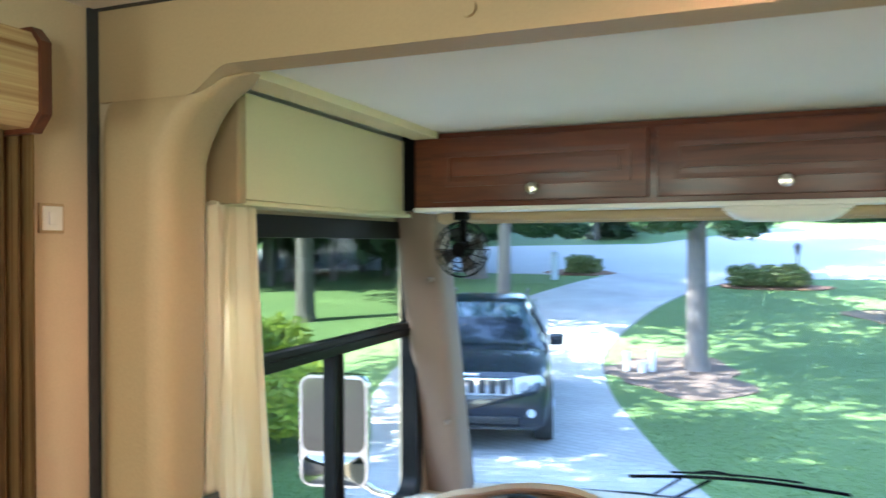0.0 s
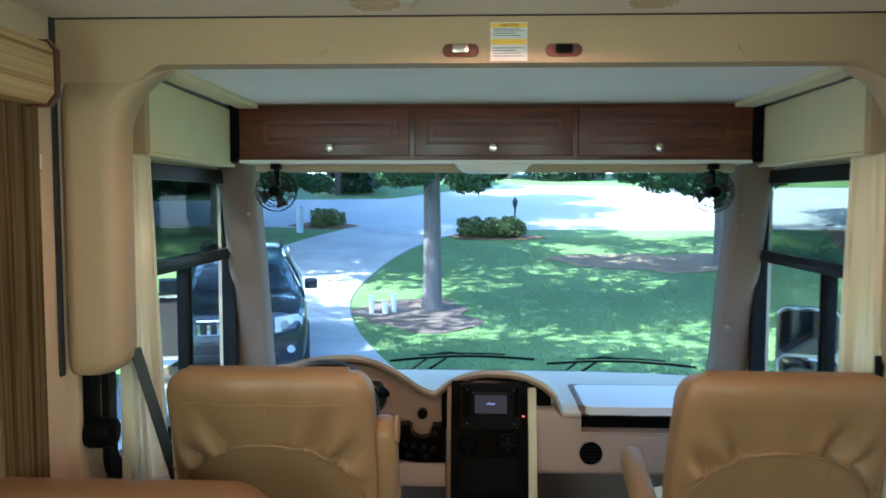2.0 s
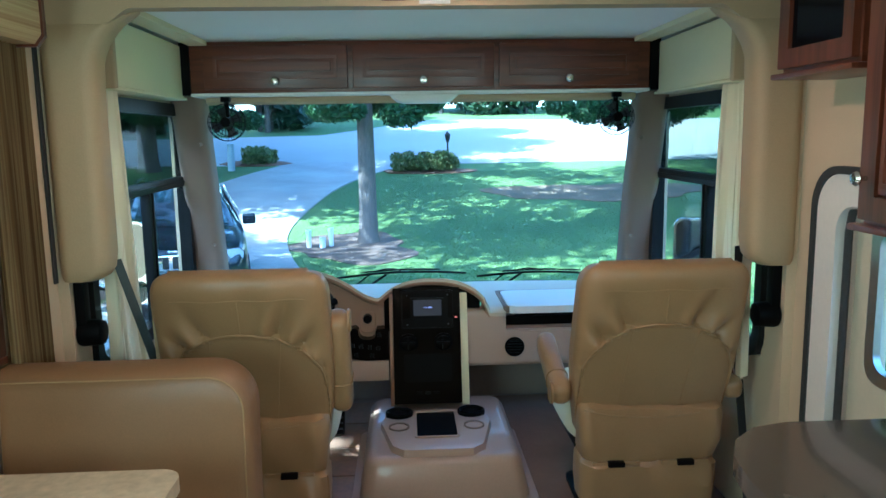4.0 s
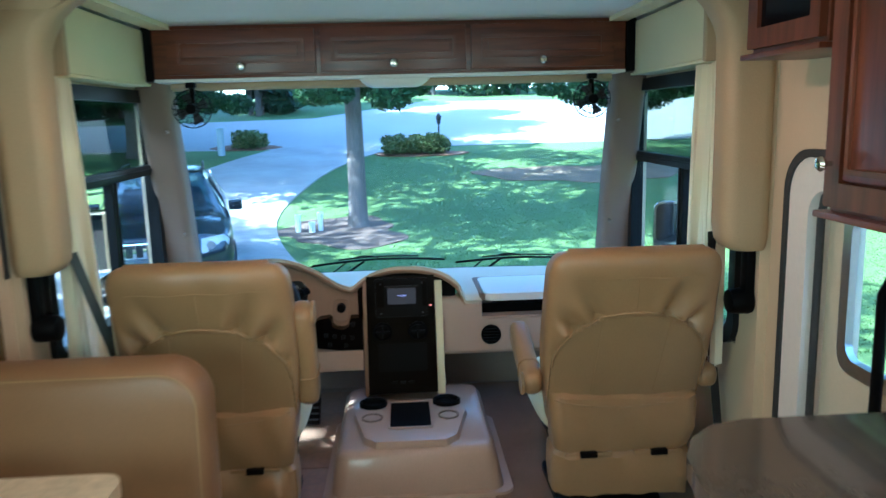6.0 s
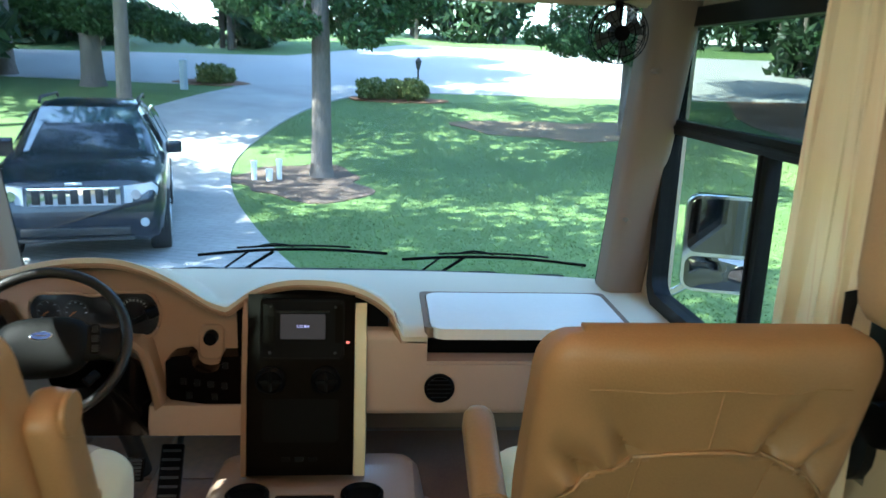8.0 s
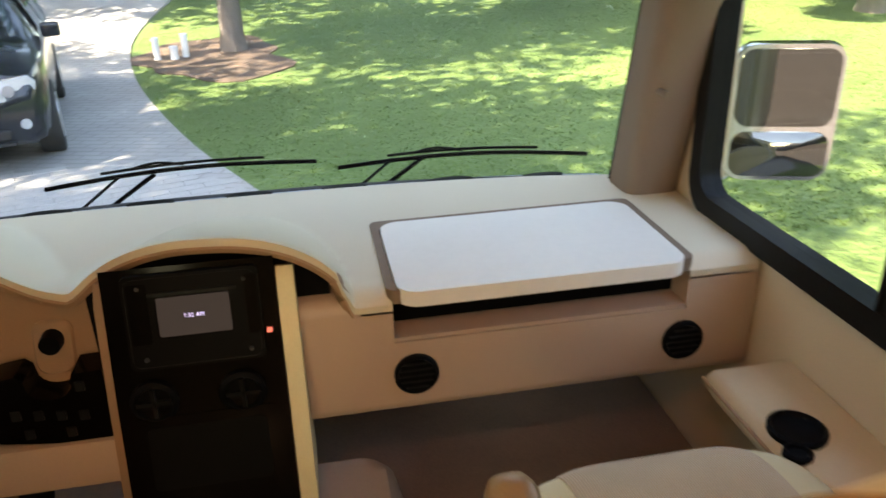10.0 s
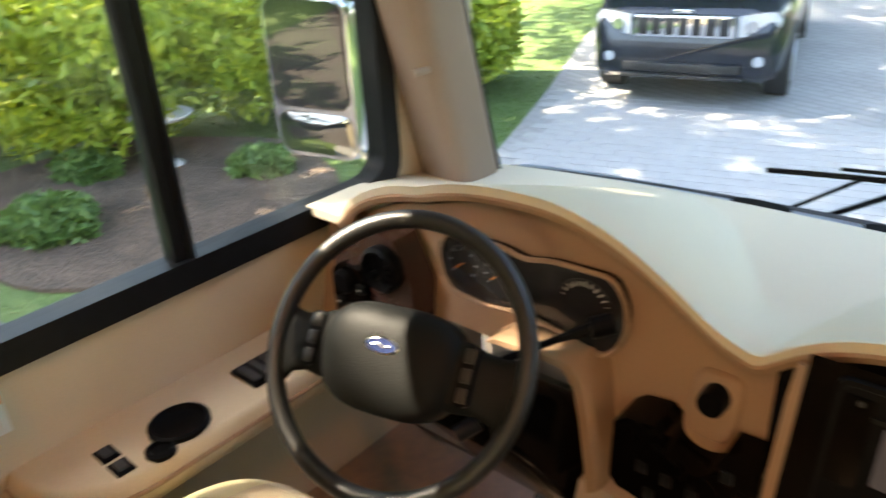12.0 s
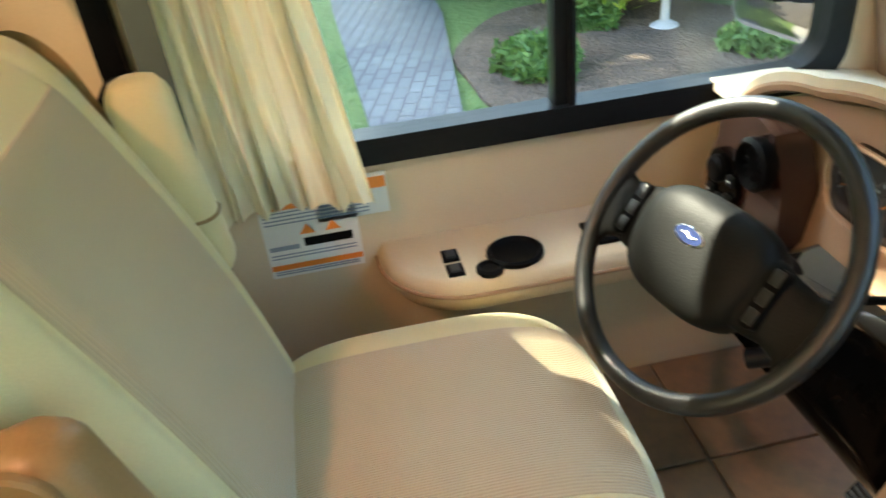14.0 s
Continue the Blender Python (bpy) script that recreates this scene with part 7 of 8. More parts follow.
# ==== driver's side fittings ====
def side_ledge(s, y0, y1, label):
    t = thing("side_ledge", s * 1.09, (y0 + y1) / 2, 0.38, label, "ledge")
    bm = bmesh.new()
    x0, x1 = 1.178, (0.985 if s < 0 else 1.0)

    def outline(inset):
        r = 0.17 - inset
        a = [(x0, y1 - inset), (x1 + inset, y1 - inset)]
        c = (x1 + 0.17, y0 + 0.17)
        arc = [(c[0] - r * math.sin(radians(90 - 9 * k)), c[1] - r * math.cos(radians(90 - 9 * k))) for k in range(11)]
        return a + arc + [(x0, y0 + inset)]
    rings = [[Vector((s * a, b, z)) for a, b in outline(i)] for z, i in ((0.385, 0.045), (0.40, 0.02), (0.435, 0.0), (0.452, 0.002), (0.470, 0.012), (0.474, 0.02))]
    loft(bm, rings)
    part("body", bm, WALL_LOWER, t)
    bm = bmesh.new()
    sweep(bm, [(s * (a - 0.002), b, 0.446) for a, b in outline(0.0)], 0.004, 6)
    part("edge_strip", bm, DASH_TAN, t)
    bm = bmesh.new()
    cy = (-0.385 if s < 0 else -0.35)
    prof = [(0.052, 0.472), (0.052, 0.482), (0.046, 0.485), (0.042, 0.478), (0.038, 0.4755), (0.002, 0.4752)]
    loft(bm, [[Vector((s * 1.055 + r * math.cos(a), cy + r * 1.05 * math.sin(a), z)) for a in [2 * math.pi * k / 26 for k in range(26)]] for r, z in prof])
    part("cup_holder", bm, BLACK_PLASTIC, t, "black keyhole cup holder")
    bm = bmesh.new()
    loft(bm, [[Vector((s * 1.018 + r * math.cos(a), cy - 0.058 + r * math.sin(a), z)) for a in [2 * math.pi * k / 20 for k in range(20)]] for r, z in ((0.026, 0.472), (0.026, 0.480), (0.020, 0.483), (0.016, 0.477), (0.002, 0.476))])
    part("cup_notch", bm, BLACK_PLASTIC, t)
    if s < 0:
        for x, y in ((-1.085, -0.505), (-1.035, -0.505)):
            sw = part("switch_plate", boxed(x - 0.02, x + 0.02, y - 0.016, y + 0.016, 0.472, 0.478, 0.002), BLACK_PLASTIC, t)
            part("rocker", boxed(x - 0.012, x + 0.012, y - 0.009, y + 0.009, 0.477, 0.483, 0.002), RUBBER, sw)
        pl = part("switch_block", boxed(-1.11, -1.03, -0.24, -0.13, 0.472, 0.482, 0.004), BLACK_PLASTIC, t)
        for k in range(4):
            part("switch", boxed(-1.10, -1.04, -0.232 + 0.025 * k, -0.215 + 0.025 * k, 0.481, 0.487, 0.002), RUBBER, pl)
    return t


side_ledge(-1, -0.64, -0.02, "beige armrest ledge with cup holder below the driver window")
side_ledge(1, -0.60, -0.12, "beige armrest ledge with cup holder below the passenger window")


def stickers():
    t = thing("notice_sticker", -1.178, -0.75, 0.43, "white safety notice with orange bands on the wall", "sticker", "safety notices")
    part("sheet", boxed(-1.1785, -1.1765, -0.85, -0.665, 0.435, 0.60), PAPER, t)
    part("band", boxed(-1.1767, -1.1757, -0.848, -0.667, 0.452, 0.464), INK_ORANGE, t)
    part("band", boxed(-1.1767, -1.1757, -0.848, -0.667, 0.586, 0.598), INK_ORANGE, t)
    for z in (0.441, 0.446, 0.478, 0.485, 0.555, 0.563, 0.571, 0.579):
        part("text_line", boxed(-1.1767, -1.176, -0.843, -0.675, z, z + 0.003), INK_GREY, t)
    part("text_block", boxed(-1.1767, -1.176, -0.843, -0.785, 0.497, 0.507), INK_GREY, t)
    for y in (-0.765, -0.715):
        bm = bmesh.new()
        prism(bm, [(y - 0.015, 0.527), (y + 0.015, 0.527), (y, 0.549)], -1.1767, -1.1757, 0)
        part("hazard_mark", bm, INK_ORANGE, t)
    part("picture", boxed(-1.1767, -1.176, -0.775, -0.68, 0.499, 0.518), INK_BLACK, t)
    t = thing("notice_sticker", -1.178, -0.66, 0.54, "small white notice with an orange heading on the wall", "sticker", "safety notices")
    part("sheet", boxed(-1.1785, -1.1765, -0.74, -0.60, 0.545, 0.632), PAPER, t)
    part("band", boxed(-1.1767, -1.1757, -0.738, -0.602, 0.600, 0.624), INK_ORANGE, t)
    for z in (0.553, 0.561, 0.569, 0.577, 0.586):
        part("text_line", boxed(-1.1767, -1.176, -0.735, -0.64, z, z + 0.003), INK_GREY, t)


stickers()


def seat_belt(s, label, web):
    t = thing("seat_belt", s * 1.15, -0.95, 0.6, label, "seat belt", "seat belts")
    bm = bmesh.new()
    box(bm, *sorted((s * 1.145, s * 1.179)), -1.03, -0.985, 0.86, 1.05, 0.008)
    part("housing", bm, BLACK_PLASTIC, t)
    bm = bmesh.new()
    rod(bm, (s * 1.10, -1.0, 0.85), (s * 1.178, -1.0, 0.85), 0.042, 0.046, 22)
    bevel_all(bm, 0.012, 2, 40)
    part("reel_knob", bm, BLACK_PLASTIC, t)
    bm = bmesh.new()
    a, b = Vector((s * 1.07, -0.93, 1.08)), Vector((s * 0.95 if s < 0 else 1.10, -0.90, 0.62))
    w = Vector((0.005, 0.024, 0)) if s < 0 else Vector((0.022, 0.010, 0))
    loft(bm, [[p - w, p + w, p + w + Vector((0.0015, 0, 0.001)), p - w + Vector((0.0015, 0, 0.001))] for p in (a, a.lerp(b, 0.5), b)])
    part("webbing", bm, web, t)
    part("buckle", boxed(b.x - 0.03, b.x + 0.03, b.y - 0.012, b.y + 0.012, b.z - 0.035, b.z + 0.012, 0.006), CHROME if s > 0 else BLACK_PLASTIC, t, "metal belt tongue" if s > 0 else "")
    bm = bmesh.new()
    c = Vector((s * 1.14, -0.93, 0.12))
    loft(bm, [[p - w * 0.8, p + w * 0.8, p + w * 0.8 + Vector((0.0015, 0, 0.001)), p - w * 0.8 + Vector((0.0015, 0, 0.001))] for p in (b - Vector((0, 0, 0.02)), b.lerp(c, 0.5), c)])
    part("lower_webbing", bm, web, t)


seat_belt(-1, "grey seat belt hanging from the column beside the driver seat", WEB_GREY)
seat_belt(1, "black seat belt hanging beside the passenger seat", WEB_BLACK)


# ==== living area, driver's side ====
def valance():
    t = thing("window_valance", -1.15, -1.9, 1.74, "striped fabric window valance with a dark end board", "valance")
    bm = bmesh.new()
    rings = []
    for y in (-2.65, -1.29):
        rings.append([Vector((x, y, z)) for x, z in ((-1.212, 1.745), (-1.105, 1.745), (-1.085, 1.77), (-1.085, 1.87), (-1.10, 1.89), (-1.212, 1.89))])
    loft(bm, rings)
    part("cloth", bm, BLIND_CLOTH, t)
    bm = bmesh.new()
    prism(bm, [(-1.212, 1.738), (-1.10, 1.738), (-1.078, 1.765), (-1.078, 1.875), (-1.098, 1.898), (-1.212, 1.898)], -1.29, -1.272, 1)
    part("end_board", bm, CHERRY_Z, t)


valance()


def drape():
    t = thing("drape", -1.16, -1.4, 0.7, "striped brown and cream drape panel under the valance", "curtain")
    bm = bmesh.new()
    rows = []
    for z in (1.745, 1.5, 1.2, 0.9, 0.72):
        rows.append([bm.verts.new((-1.172 + 0.022 * math.sin(k * 1.25), -1.43 + 0.205 * k / 40, z)) for k in range(41)])
    for A, B in zip(rows, rows[1:]):
        for k in range(40):
            bm.faces.new((A[k], A[k + 1], B[k + 1], B[k]))
    bmesh.ops.solidify(bm, geom=bm.faces[:], thickness=0.003)
    part("cloth", bm, DRAPE_CLOTH, t)
    t = thing("roller_blind", -1.18, -1.95, 0.9, "dark brown lowered roller blind", "blind")
    part("cloth", boxed(-1.212, -1.195, -2.65, -1.425, 0.9, 1.745), DARK_SHADE, t)
    part("bottom_bar", boxed(-1.212, -1.19, -2.65, -1.425, 0.88, 0.90, 0.004), CHERRY_Y, t)


drape()


def wall_switch():
    t = thing("light_switch", -1.2, -1.155, 1.6, "small white switch plate with a brown rim", "switch")
    part("rim", boxed(-1.216, -1.210, -1.185, -1.135, 1.588, 1.640, 0.002), TAN_TRIM, t)
    pl = part("plate", boxed(-1.212, -1.207, -1.180, -1.140, 1.593, 1.635, 0.002), TRAY_WHITE, t)
    part("rocker", boxed(-1.209, -1.203, -1.170, -1.150, 1.603, 1.625, 0.002), TRAY_WHITE, pl)


wall_switch()


def booth():
    t = thing("booth_seat", -0.86, -1.6, 0.0, "caramel leather dinette bench with a rounded backrest", "bench")

    def slab(name, x0, x1, y0, y1, z0, z1, r, lean=0.0):
        bm = bmesh.new()
        box(bm, x0, x1, y0, y1, z0, z1, r, 5)
        for v in bm.verts:
            v.co.y += lean * (v.co.z - z0)
        return part(name, bm, BOOTH_LEATHER, t)
    bm = bmesh.new()
    rings = []
    for y, k in ((-1.56, 0.045), (-1.553, 0.02), (-1.535, 0.006), (-1.51, 0.0), (-1.45, 0.0), (-1.425, 0.006), (-1.407, 0.02), (-1.40, 0.045)):
        o = [(-1.19 + k, 0.42), (-0.515 - k, 0.42), (-0.515 - k, 0.72)]
        o += [(-0.635 + (0.12 - k) * math.cos(radians(q)), 0.755 + (0.12 - k) * math.sin(radians(q))) for q in range(0, 91, 9)] + [(-1.19 + k, 0.875 - k)]
        rings.append([Vector((x, y + 0.06 * (z - 0.42), z)) for x, z in o])
    loft(bm, rings)
    b = part("backrest", bm, BOOTH_LEATHER, t)
    bm = bmesh.new()
    sweep(bm, [(x, -1.554 + 0.06 * (z - 0.42), z) for x, z in [(-1.17, 0.852), (-0.64, 0.852)] + [(-0.635 + 0.097 * math.cos(radians(q)), 0.755 + 0.097 * math.sin(radians(q))) for q in range(80, -1, -10)] + [(-0.538, 0.48)]], 0.0025, 5)
    part("piping", bm, THREAD, b)
    slab("cushion", -1.19, -0.47, -2.02, -1.52, 0.40, 0.50, 0.04)
    part("base", boxed(-1.19, -0.50, -2.0, -1.42, 0.0, 0.40, 0.005), CHERRY_X, t)


booth()


def dinette_table():
    t = thing("dinette_table", -0.95, -2.2, 0.0, "marbled beige dinette table with a rounded corner", "table")
    bm = bmesh.new()
    prism(bm, rounded(-1.20, -0.60, -2.62, -1.86, 0.05, 6), 0.715, 0.75, 2)
    bevel_all(bm, 0.006, 3, 50)
    part("tabletop", bm, TABLE_TOP, t)
    bm = bmesh.new()
    rod(bm, (-0.92, -2.25, 0.0), (-0.92, -2.25, 0.715), 0.04, 0.04, 18)
    rod(bm, (-0.92, -2.25, 0.0), (-0.92, -2.25, 0.02), 0.16, 0.14, 24)
    part("pedestal", bm, CHROME, t)


dinette_table()


# ==== living area, door side ====
def kitchen():
    t = thing("worktop", 0.8, -2.6, 0.86, "grey-brown polished worktop with a rounded end", "worktop")
    o = [(1.21, -2.075), (0.66, -2.075), (0.585, -2.095), (0.525, -2.15), (0.49, -2.22), (0.475, -2.32), (0.47, -3.2), (1.21, -3.2)]
    bm = bmesh.new()
    prism(bm, o, 0.862, 0.90, 2)
    bevel_all(bm, 0.010, 3, 50)
    part("slab", bm, COUNTER, t)
    t = thing("base_cabinet", 0.85, -2.6, 0.0, "cherry wood base cabinet with a curved end", "cabinet")
    o2 = [(1.20, -2.13), (0.69, -2.13), (0.62, -2.15), (0.565, -2.20), (0.535, -2.26), (0.525, -2.34), (0.52, -3.18), (1.20, -3.18)]
    bm = bmesh.new()
    prism(bm, o2, 0.0, 0.862, 2)
    part("body", bm, CHERRY_Z, t)
    part("toe_kick", boxed(0.522, 0.60, -3.15, -2.4, 0.0, 0.09), BLACK_PLASTIC, t)


kitchen()


def side_cupboard(y0, y1, x, z0, z1, label, dark_glass):
    """An upper cupboard on the door-side wall whose face looks across the coach."""
    t = thing("wall_cupboard", 1.1, (y0 + y1) / 2, z0, label, "cupboard")
    bm = bmesh.new()
    o = [(1.21, y0), (x + 0.02, y0), (x + 0.02, y1 - 0.03), (x + 0.03, y1 - 0.008), (x + 0.05, y1), (1.21, y1)]
    prism(bm, o, z0, z1, 2)
    bevel_all(bm, 0.004, 2, 40)
    part("body", bm, CHERRY_Y, t)
    bm = bmesh.new()
    m = 0.055
    ring_frame(bm, rounded(y0 + 0.01, y1 - 0.03, z0 + 0.012, z1 - 0.01, 0.004, 1), rounded(y0 + m, y1 - m - 0.03, z0 + m + 0.01, z1 - m, 0.003, 1), x, x + 0.022, 0)
    bevel_all(bm, 0.003)
    d = part("door", bm, CHERRY_Z, t)
    if dark_glass:
        part("screen", boxed(x + 0.012, x + 0.02, y0 + 0.05, y1 - 0.08, z0 + 0.06, z1 - 0.05), SCREEN, d, "dark television screen")
    else:
        bm = boxed(x + 0.004, x + 0.018, y0 + m + 0.006, y1 - m - 0.036, z0 + m + 0.016, z1 - m - 0.006, 0.004)
        part("panel", bm, CHERRY_Z, d)
        bm = bmesh.new()
        ring_frame(bm, rounded(y0 + m + 0.02, y1 - m - 0.05, z0 + m + 0.03, z1 - m - 0.02, 0.004, 1), rounded(y0 + m + 0.032, y1 - m - 0.062, z0 + m + 0.042, z1 - m - 0.032, 0.003, 1), x - 0.003, x + 0.006, 0)
        part("moulding", bm, CHERRY_Z, d)
        bm = bmesh.new()
        ky, kz = y1 - 0.055, z0 + 0.105
        prof = [(0.006, 0.0), (0.006, -0.014), (0.014, -0.018), (0.017, -0.024), (0.012, -0.031), (0.003, -0.033)]
        loft(bm, [[Vector((x + q, ky + r * math.cos(a), kz + r * math.sin(a))) for a in [2 * math.pi * k / 16 for k in range(16)]] for r, q in prof])
        part("knob", bm, NICKEL, d, "round nickel knob")
    bm = bmesh.new()
    box(bm, x - 0.004, 1.21, y0, y1 + 0.004, z0 - 0.016, z0, 0.005)
    part("light_rail", bm, CHERRY_Y, t)


side_cupboard(-1.66, -1.25, 1.0, 1.64, 1.99, "cherry cupboard framing a dark television screen", True)
side_cupboard(-3.0, -1.80, 0.93, 1.265, 1.99, "cherry wood wall cupboard with a raised panel door", False)


def entry_door():
    y0, y1, z0, z1 = DOOR
    t = tagged(new("door_1"), "cream entry door standing ajar in a white rounded frame", "door", kind="structure")
    bm = bmesh.new()
    ring_frame(bm, rounded(y0 - 0.02, y1 + 0.02, z0 - 0.02, z1 + 0.02, 0.12, 8), rounded(y0 + 0.06, y1 - 0.095, z0 + 0.06, z1 - 0.08, 0.08, 8), W + 0.020, W + 0.10, 0)
    part("door_frame", bm, DOOR_WHITE, t)
    bm = bmesh.new()
    ring_frame(bm, rounded(y0 - 0.04, y1 + 0.035, z0 - 0.04, z1 + 0.035, 0.13, 8), rounded(y0 - 0.018, y1 + 0.012, z0 - 0.018, z1 + 0.012, 0.115, 8), W + 0.012, W + 0.034, 0)
    part("gasket", bm, RUBBER, t, "dark rubber door seal")
    bm = bmesh.new()
    sweep(bm, [(W + 0.05, y1 - 0.115, z0 + 0.1), (W + 0.05, y1 - 0.115, z1 - 0.16), (W + 0.05, y1 - 0.13, z1 - 0.09)], 0.012, 8)
    part("inner_seal", bm, RUBBER, t)
    bm = bmesh.new()
    wy0, wy1, wz0, wz1 = y0 + 0.13, y1 - 0.215, 0.77, 1.20
    X0, X1 = W + 0.09, W + 0.125
    for r in ((y0 + 0.03, wy0, z0 + 0.03, z1 - 0.03), (wy1, y1 - 0.075, z0 + 0.03, z1 - 0.03), (wy0, wy1, z0 + 0.03, wz0), (wy0, wy1, wz1, z1 - 0.03)):
        box(bm, X0, X1, *r)
    leaf = part("door_leaf", bm, DOOR_CREAM, t)
    bm = bmesh.new()
    ring_frame(bm, rounded(wy0 - 0.03, wy1 + 0.03, wz0 - 0.03, wz1 + 0.03, 0.06), rounded(wy0 + 0.01, wy1 - 0.01, wz0 + 0.01, wz1 - 0.01, 0.05), X0 - 0.012, X0 + 0.01, 0)
    part("window_frame", bm, ALLOY, leaf, "grey rounded window frame")
    part("pane", boxed(X0 + 0.01, X0 + 0.014, wy0, wy1, wz0, wz1), GLASS_SIDE, leaf).visible_shadow = False
    bm = bmesh.new()
    sweep(bm, [(X0 - 0.01, y0 + 0.34, -0.2), (X0 - 0.05, y0 + 0.34, 0.1), (X0 - 0.05, y0 + 0.34, 1.02), (X0 - 0.05, y0 + 0.30, 1.08), (X0 - 0.05, y0 + 0.10, 1.17), (X0 - 0.01, y0 + 0.06, 1.2)], 0.015, 10)
    part("grab_bar", bm, BLACK_PLASTIC, leaf, "black grab bar")


entry_door()


# ==== outside fittings of the coach ====
def wiper(a, b, arm0, arm1, label):
    a, b = Vector(a), Vector(b)
    t = thing("wiper", a.x, a.y, a.z, label, "wiper", "windscreen wipers")
    bm = bmesh.new()
    pts = [a.lerp(b, k / 16) + Vector((0, 0, 0.022 * math.sin(math.pi * k / 16))) for k in range(17)]
    sweep(bm, pts, 0.005, 6, squash=1.4)
    bl = part("blade", bm, BLACK_PLASTIC, t)
    bm = bmesh.new()
    sweep(bm, [a.lerp(b, k / 10) + Vector((0, 0.006, 0.016 + 0.020 * math.sin(math.pi * k / 10))) for k in range(2, 9)], 0.0045, 6)
    sweep(bm, [a.lerp(b, k / 10) + Vector((0, 0.008, 0.030 + 0.014 * math.sin(math.pi * (k - 3) / 2))) for k in (3, 3.5, 4, 4.5, 5)], 0.004, 6)
    part("bow", bm, BLACK_PLASTIC, bl)
    bm = bmesh.new()
    sweep(bm, [Vector(arm0), Vector(arm1)], 0.007, 6)
    part("arm", bm, BLACK_PLASTIC, t)
    bm = bmesh.new()
    sweep(bm, [Vector(arm0) + Vector((-0.06, 0, 0.01)), Vector(arm1) + Vector((-0.10, 0, 0.0))], 0.005, 6)
    part("link", bm, BLACK_PLASTIC, t)


wiper((-0.521, 0.886, 0.655), (0.252, 0.925, 0.662), (-0.45, 0.90, 0.52), (-0.22, 0.91, 0.668), "black wiper resting low on the windscreen, driver side")
wiper((0.313, 0.878, 0.650), (1.069, 0.780, 0.660), (0.37, 0.89, 0.52), (0.58, 0.87, 0.668), "black wiper resting low on the windscreen, passenger side")


def wing_mirror(x0, x1, y, z0, zs, z1, s):
    t = thing("wing_mirror", (x0 + x1) / 2, y, z0, "chrome-backed coach wing mirror with a split glass", "mirror", "coach mirrors")
    bm = bmesh.new()
    rings = []
    for yy, k in ((y - 0.004, 1.0), (y + 0.02, 1.03), (y + 0.07, 0.96), (y + 0.10, 0.75)):
        cx, cz = (x0 + x1) / 2, (z0 + z1) / 2
        rings.append([Vector((cx + (a - cx) * k, yy, cz + (b - cz) * k)) for a, b in rounded(x0 - 0.012, x1 + 0.012, z0 - 0.012, z1 + 0.012, 0.05)])
    loft(bm, rings)
    sh = part("shell", bm, CHROME, t)
    bm = bmesh.new()
    prism(bm, rounded(x0, x1, zs + 0.008, z1, 0.035), y - 0.010, y - 0.003, 1)
    part("glass", bm, MIRROR, t, "flat mirror glass")
    bm = bmesh.new()
    mx, mz = (x0 + x1) / 2, (z0 + zs) / 2
    loft(bm, [[Vector((mx + (a - mx) * k, y - 0.003 - q, mz + (b - mz) * k)) for a, b in rounded(x0, x1, z0, zs - 0.008, 0.035)] for k, q in ((1.0, 0.0), (1.0, 0.006), (0.8, 0.013), (0.55, 0.018), (0.3, 0.021), (0.08, 0.022))])
    part("spot_glass", bm, MIRROR, t, "wide-angle mirror glass")
    bm = bmesh.new()
    inner = x0 if s > 0 else x1
    sweep(bm, [(inner + s * 0.06, y + 0.05, z0 + 0.02), (inner - s * 0.02, y + 0.06, z0 - 0.04), (s * 1.23, y + 0.05, z0 - 0.08)], 0.018, 10)
    part("arm", bm, CHROME, t, "chrome mirror arm")
    t.rotation_euler = (0, 0, radians(-18 if s > 0 else 12))


wing_mirror(1.352, 1.60, 0.44, 0.665, 0.795, 1.005, 1)
wing_mirror(-1.70, -1.45, 0.42, 0.64, 0.76, 1.05, -1)


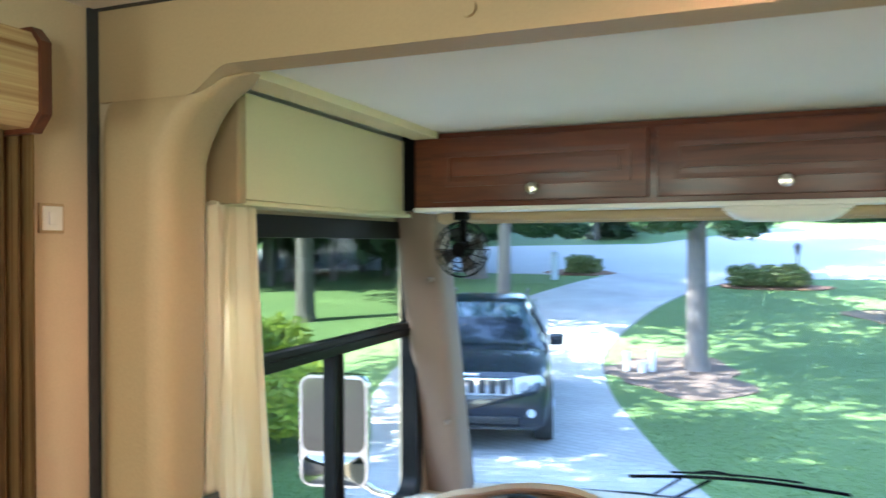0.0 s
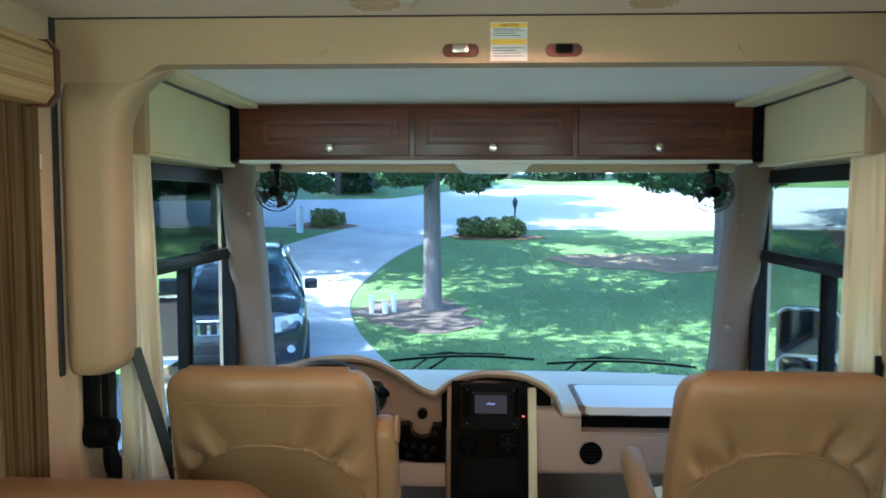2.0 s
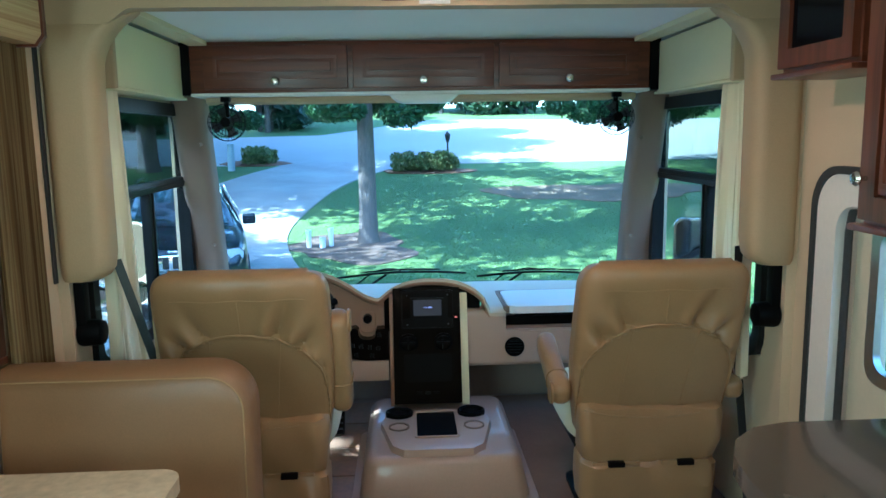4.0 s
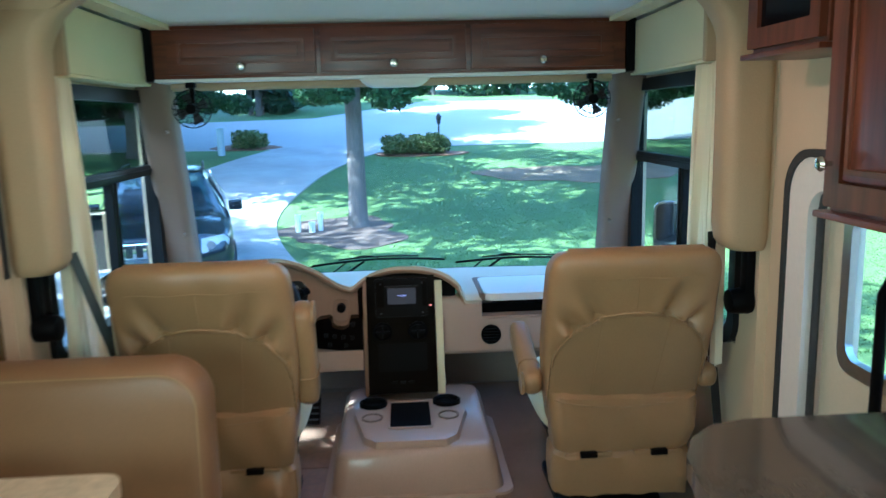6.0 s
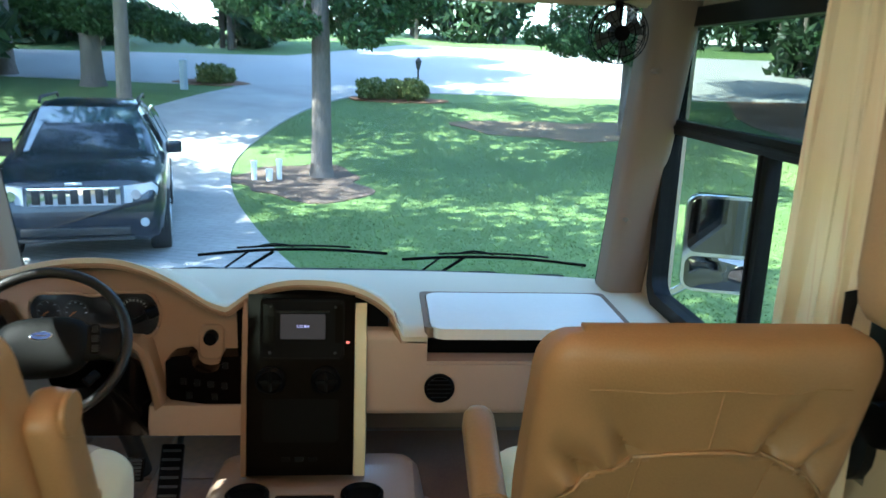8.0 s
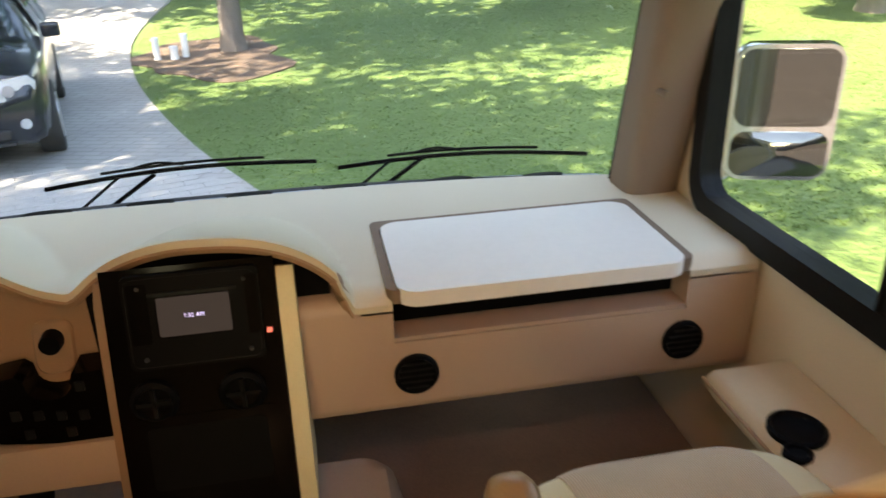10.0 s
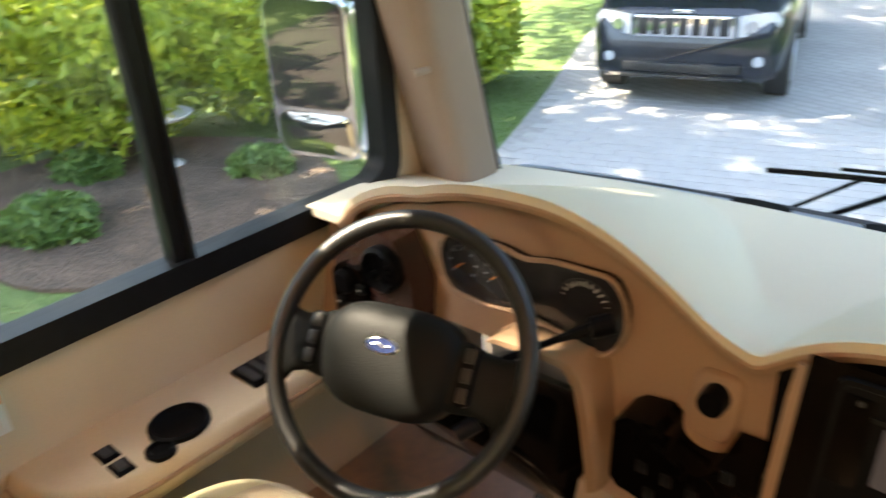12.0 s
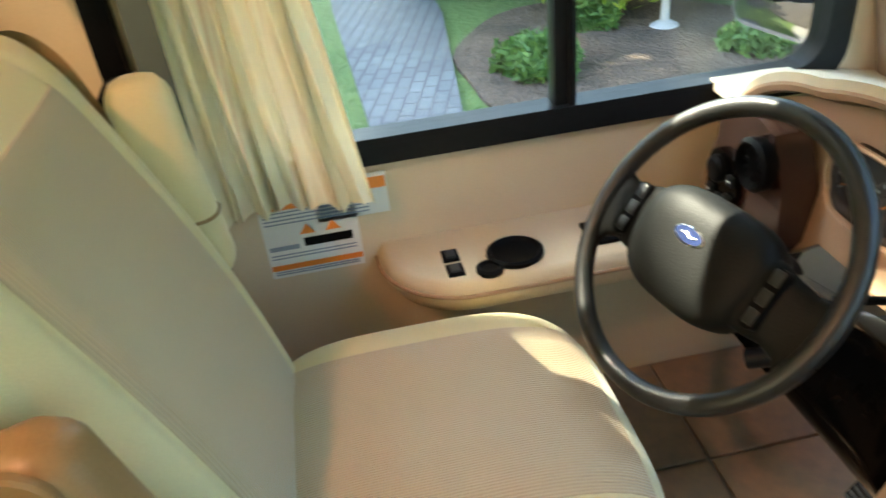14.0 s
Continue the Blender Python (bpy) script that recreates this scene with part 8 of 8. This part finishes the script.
# ==== floor finishes, last ====
def carpet():
    bm = bmesh.new()
    prism(bm, [(0.30, -0.95), (1.17, -0.95), (1.17, 0.60), (0.10, 0.60), (0.10, -0.1), (0.43, -0.1)], -0.006, 0.010, 2)
    setting("carpet", bm, CARPET, "brown flecked carpet on the passenger side")


carpet()


def floor_tiles():
    holder = bpy.data.objects["floor"]
    me = None
    size, gap = 0.305, 0.006
    bm = boxed(-size / 2 + gap / 2, size / 2 - gap / 2, -size / 2 + gap / 2, size / 2 - gap / 2, -0.006, 0.004, 0.0015, 1)
    me = mesh_of("tile", bm, STONE_TILE, smooth=False)
    for i in range(8):
        for j in range(18):
            x, y = -1.02 + size * i, 0.42 - size * j
            if x > 0.28 and y > -1.1:
                continue
            if x > 0.45 and -2.15 < y < -1.1:
                continue
            if abs(x) > 1.06:
                continue
            ob = new("tile", me)
            ob.location = (x, y, 0)
            ob.parent = holder


floor_tiles()


def drive_pavers():
    """The stamped blocks of the drive nearest the coach, in running bond."""
    holder = bpy.data.objects["driveway"]
    L, H, turn = 0.30, 0.14, radians(17)
    me = mesh_of("paver", boxed(-L / 2 + 0.004, L / 2 - 0.004, -H / 2 + 0.004, H / 2 - 0.004, -0.01, 0.005, 0.003, 1), DRIVE_BLOCK, smooth=False)
    ca, sa = math.cos(turn), math.sin(turn)
    rnd = random.Random(9)
    n = 0
    for j in range(-40, 60):
        for i in range(-30, 30):
            u, v = (i + 0.5 * (j % 2)) * L, j * H
            x, y = -2.2 + ca * u - sa * v, 3.4 + sa * u + ca * v
            if not 3.3 < y < 6.2 or n >= 300:
                continue
            xr = np.interp(y, [p[1] for p in EDGE_R], [p[0] for p in EDGE_R])
            xl = np.interp(y, [p[1] for p in EDGE_L], [p[0] for p in EDGE_L])
            if xl + 0.2 < x < xr - 0.2:
                ob = new("paver", me)
                ob.matrix_world = pose(x, y, ground_z(x, y) + 0.031 + rnd.uniform(0, 0.002), 0, 0, 17)
                ob.parent = holder
                n += 1


drive_pavers()
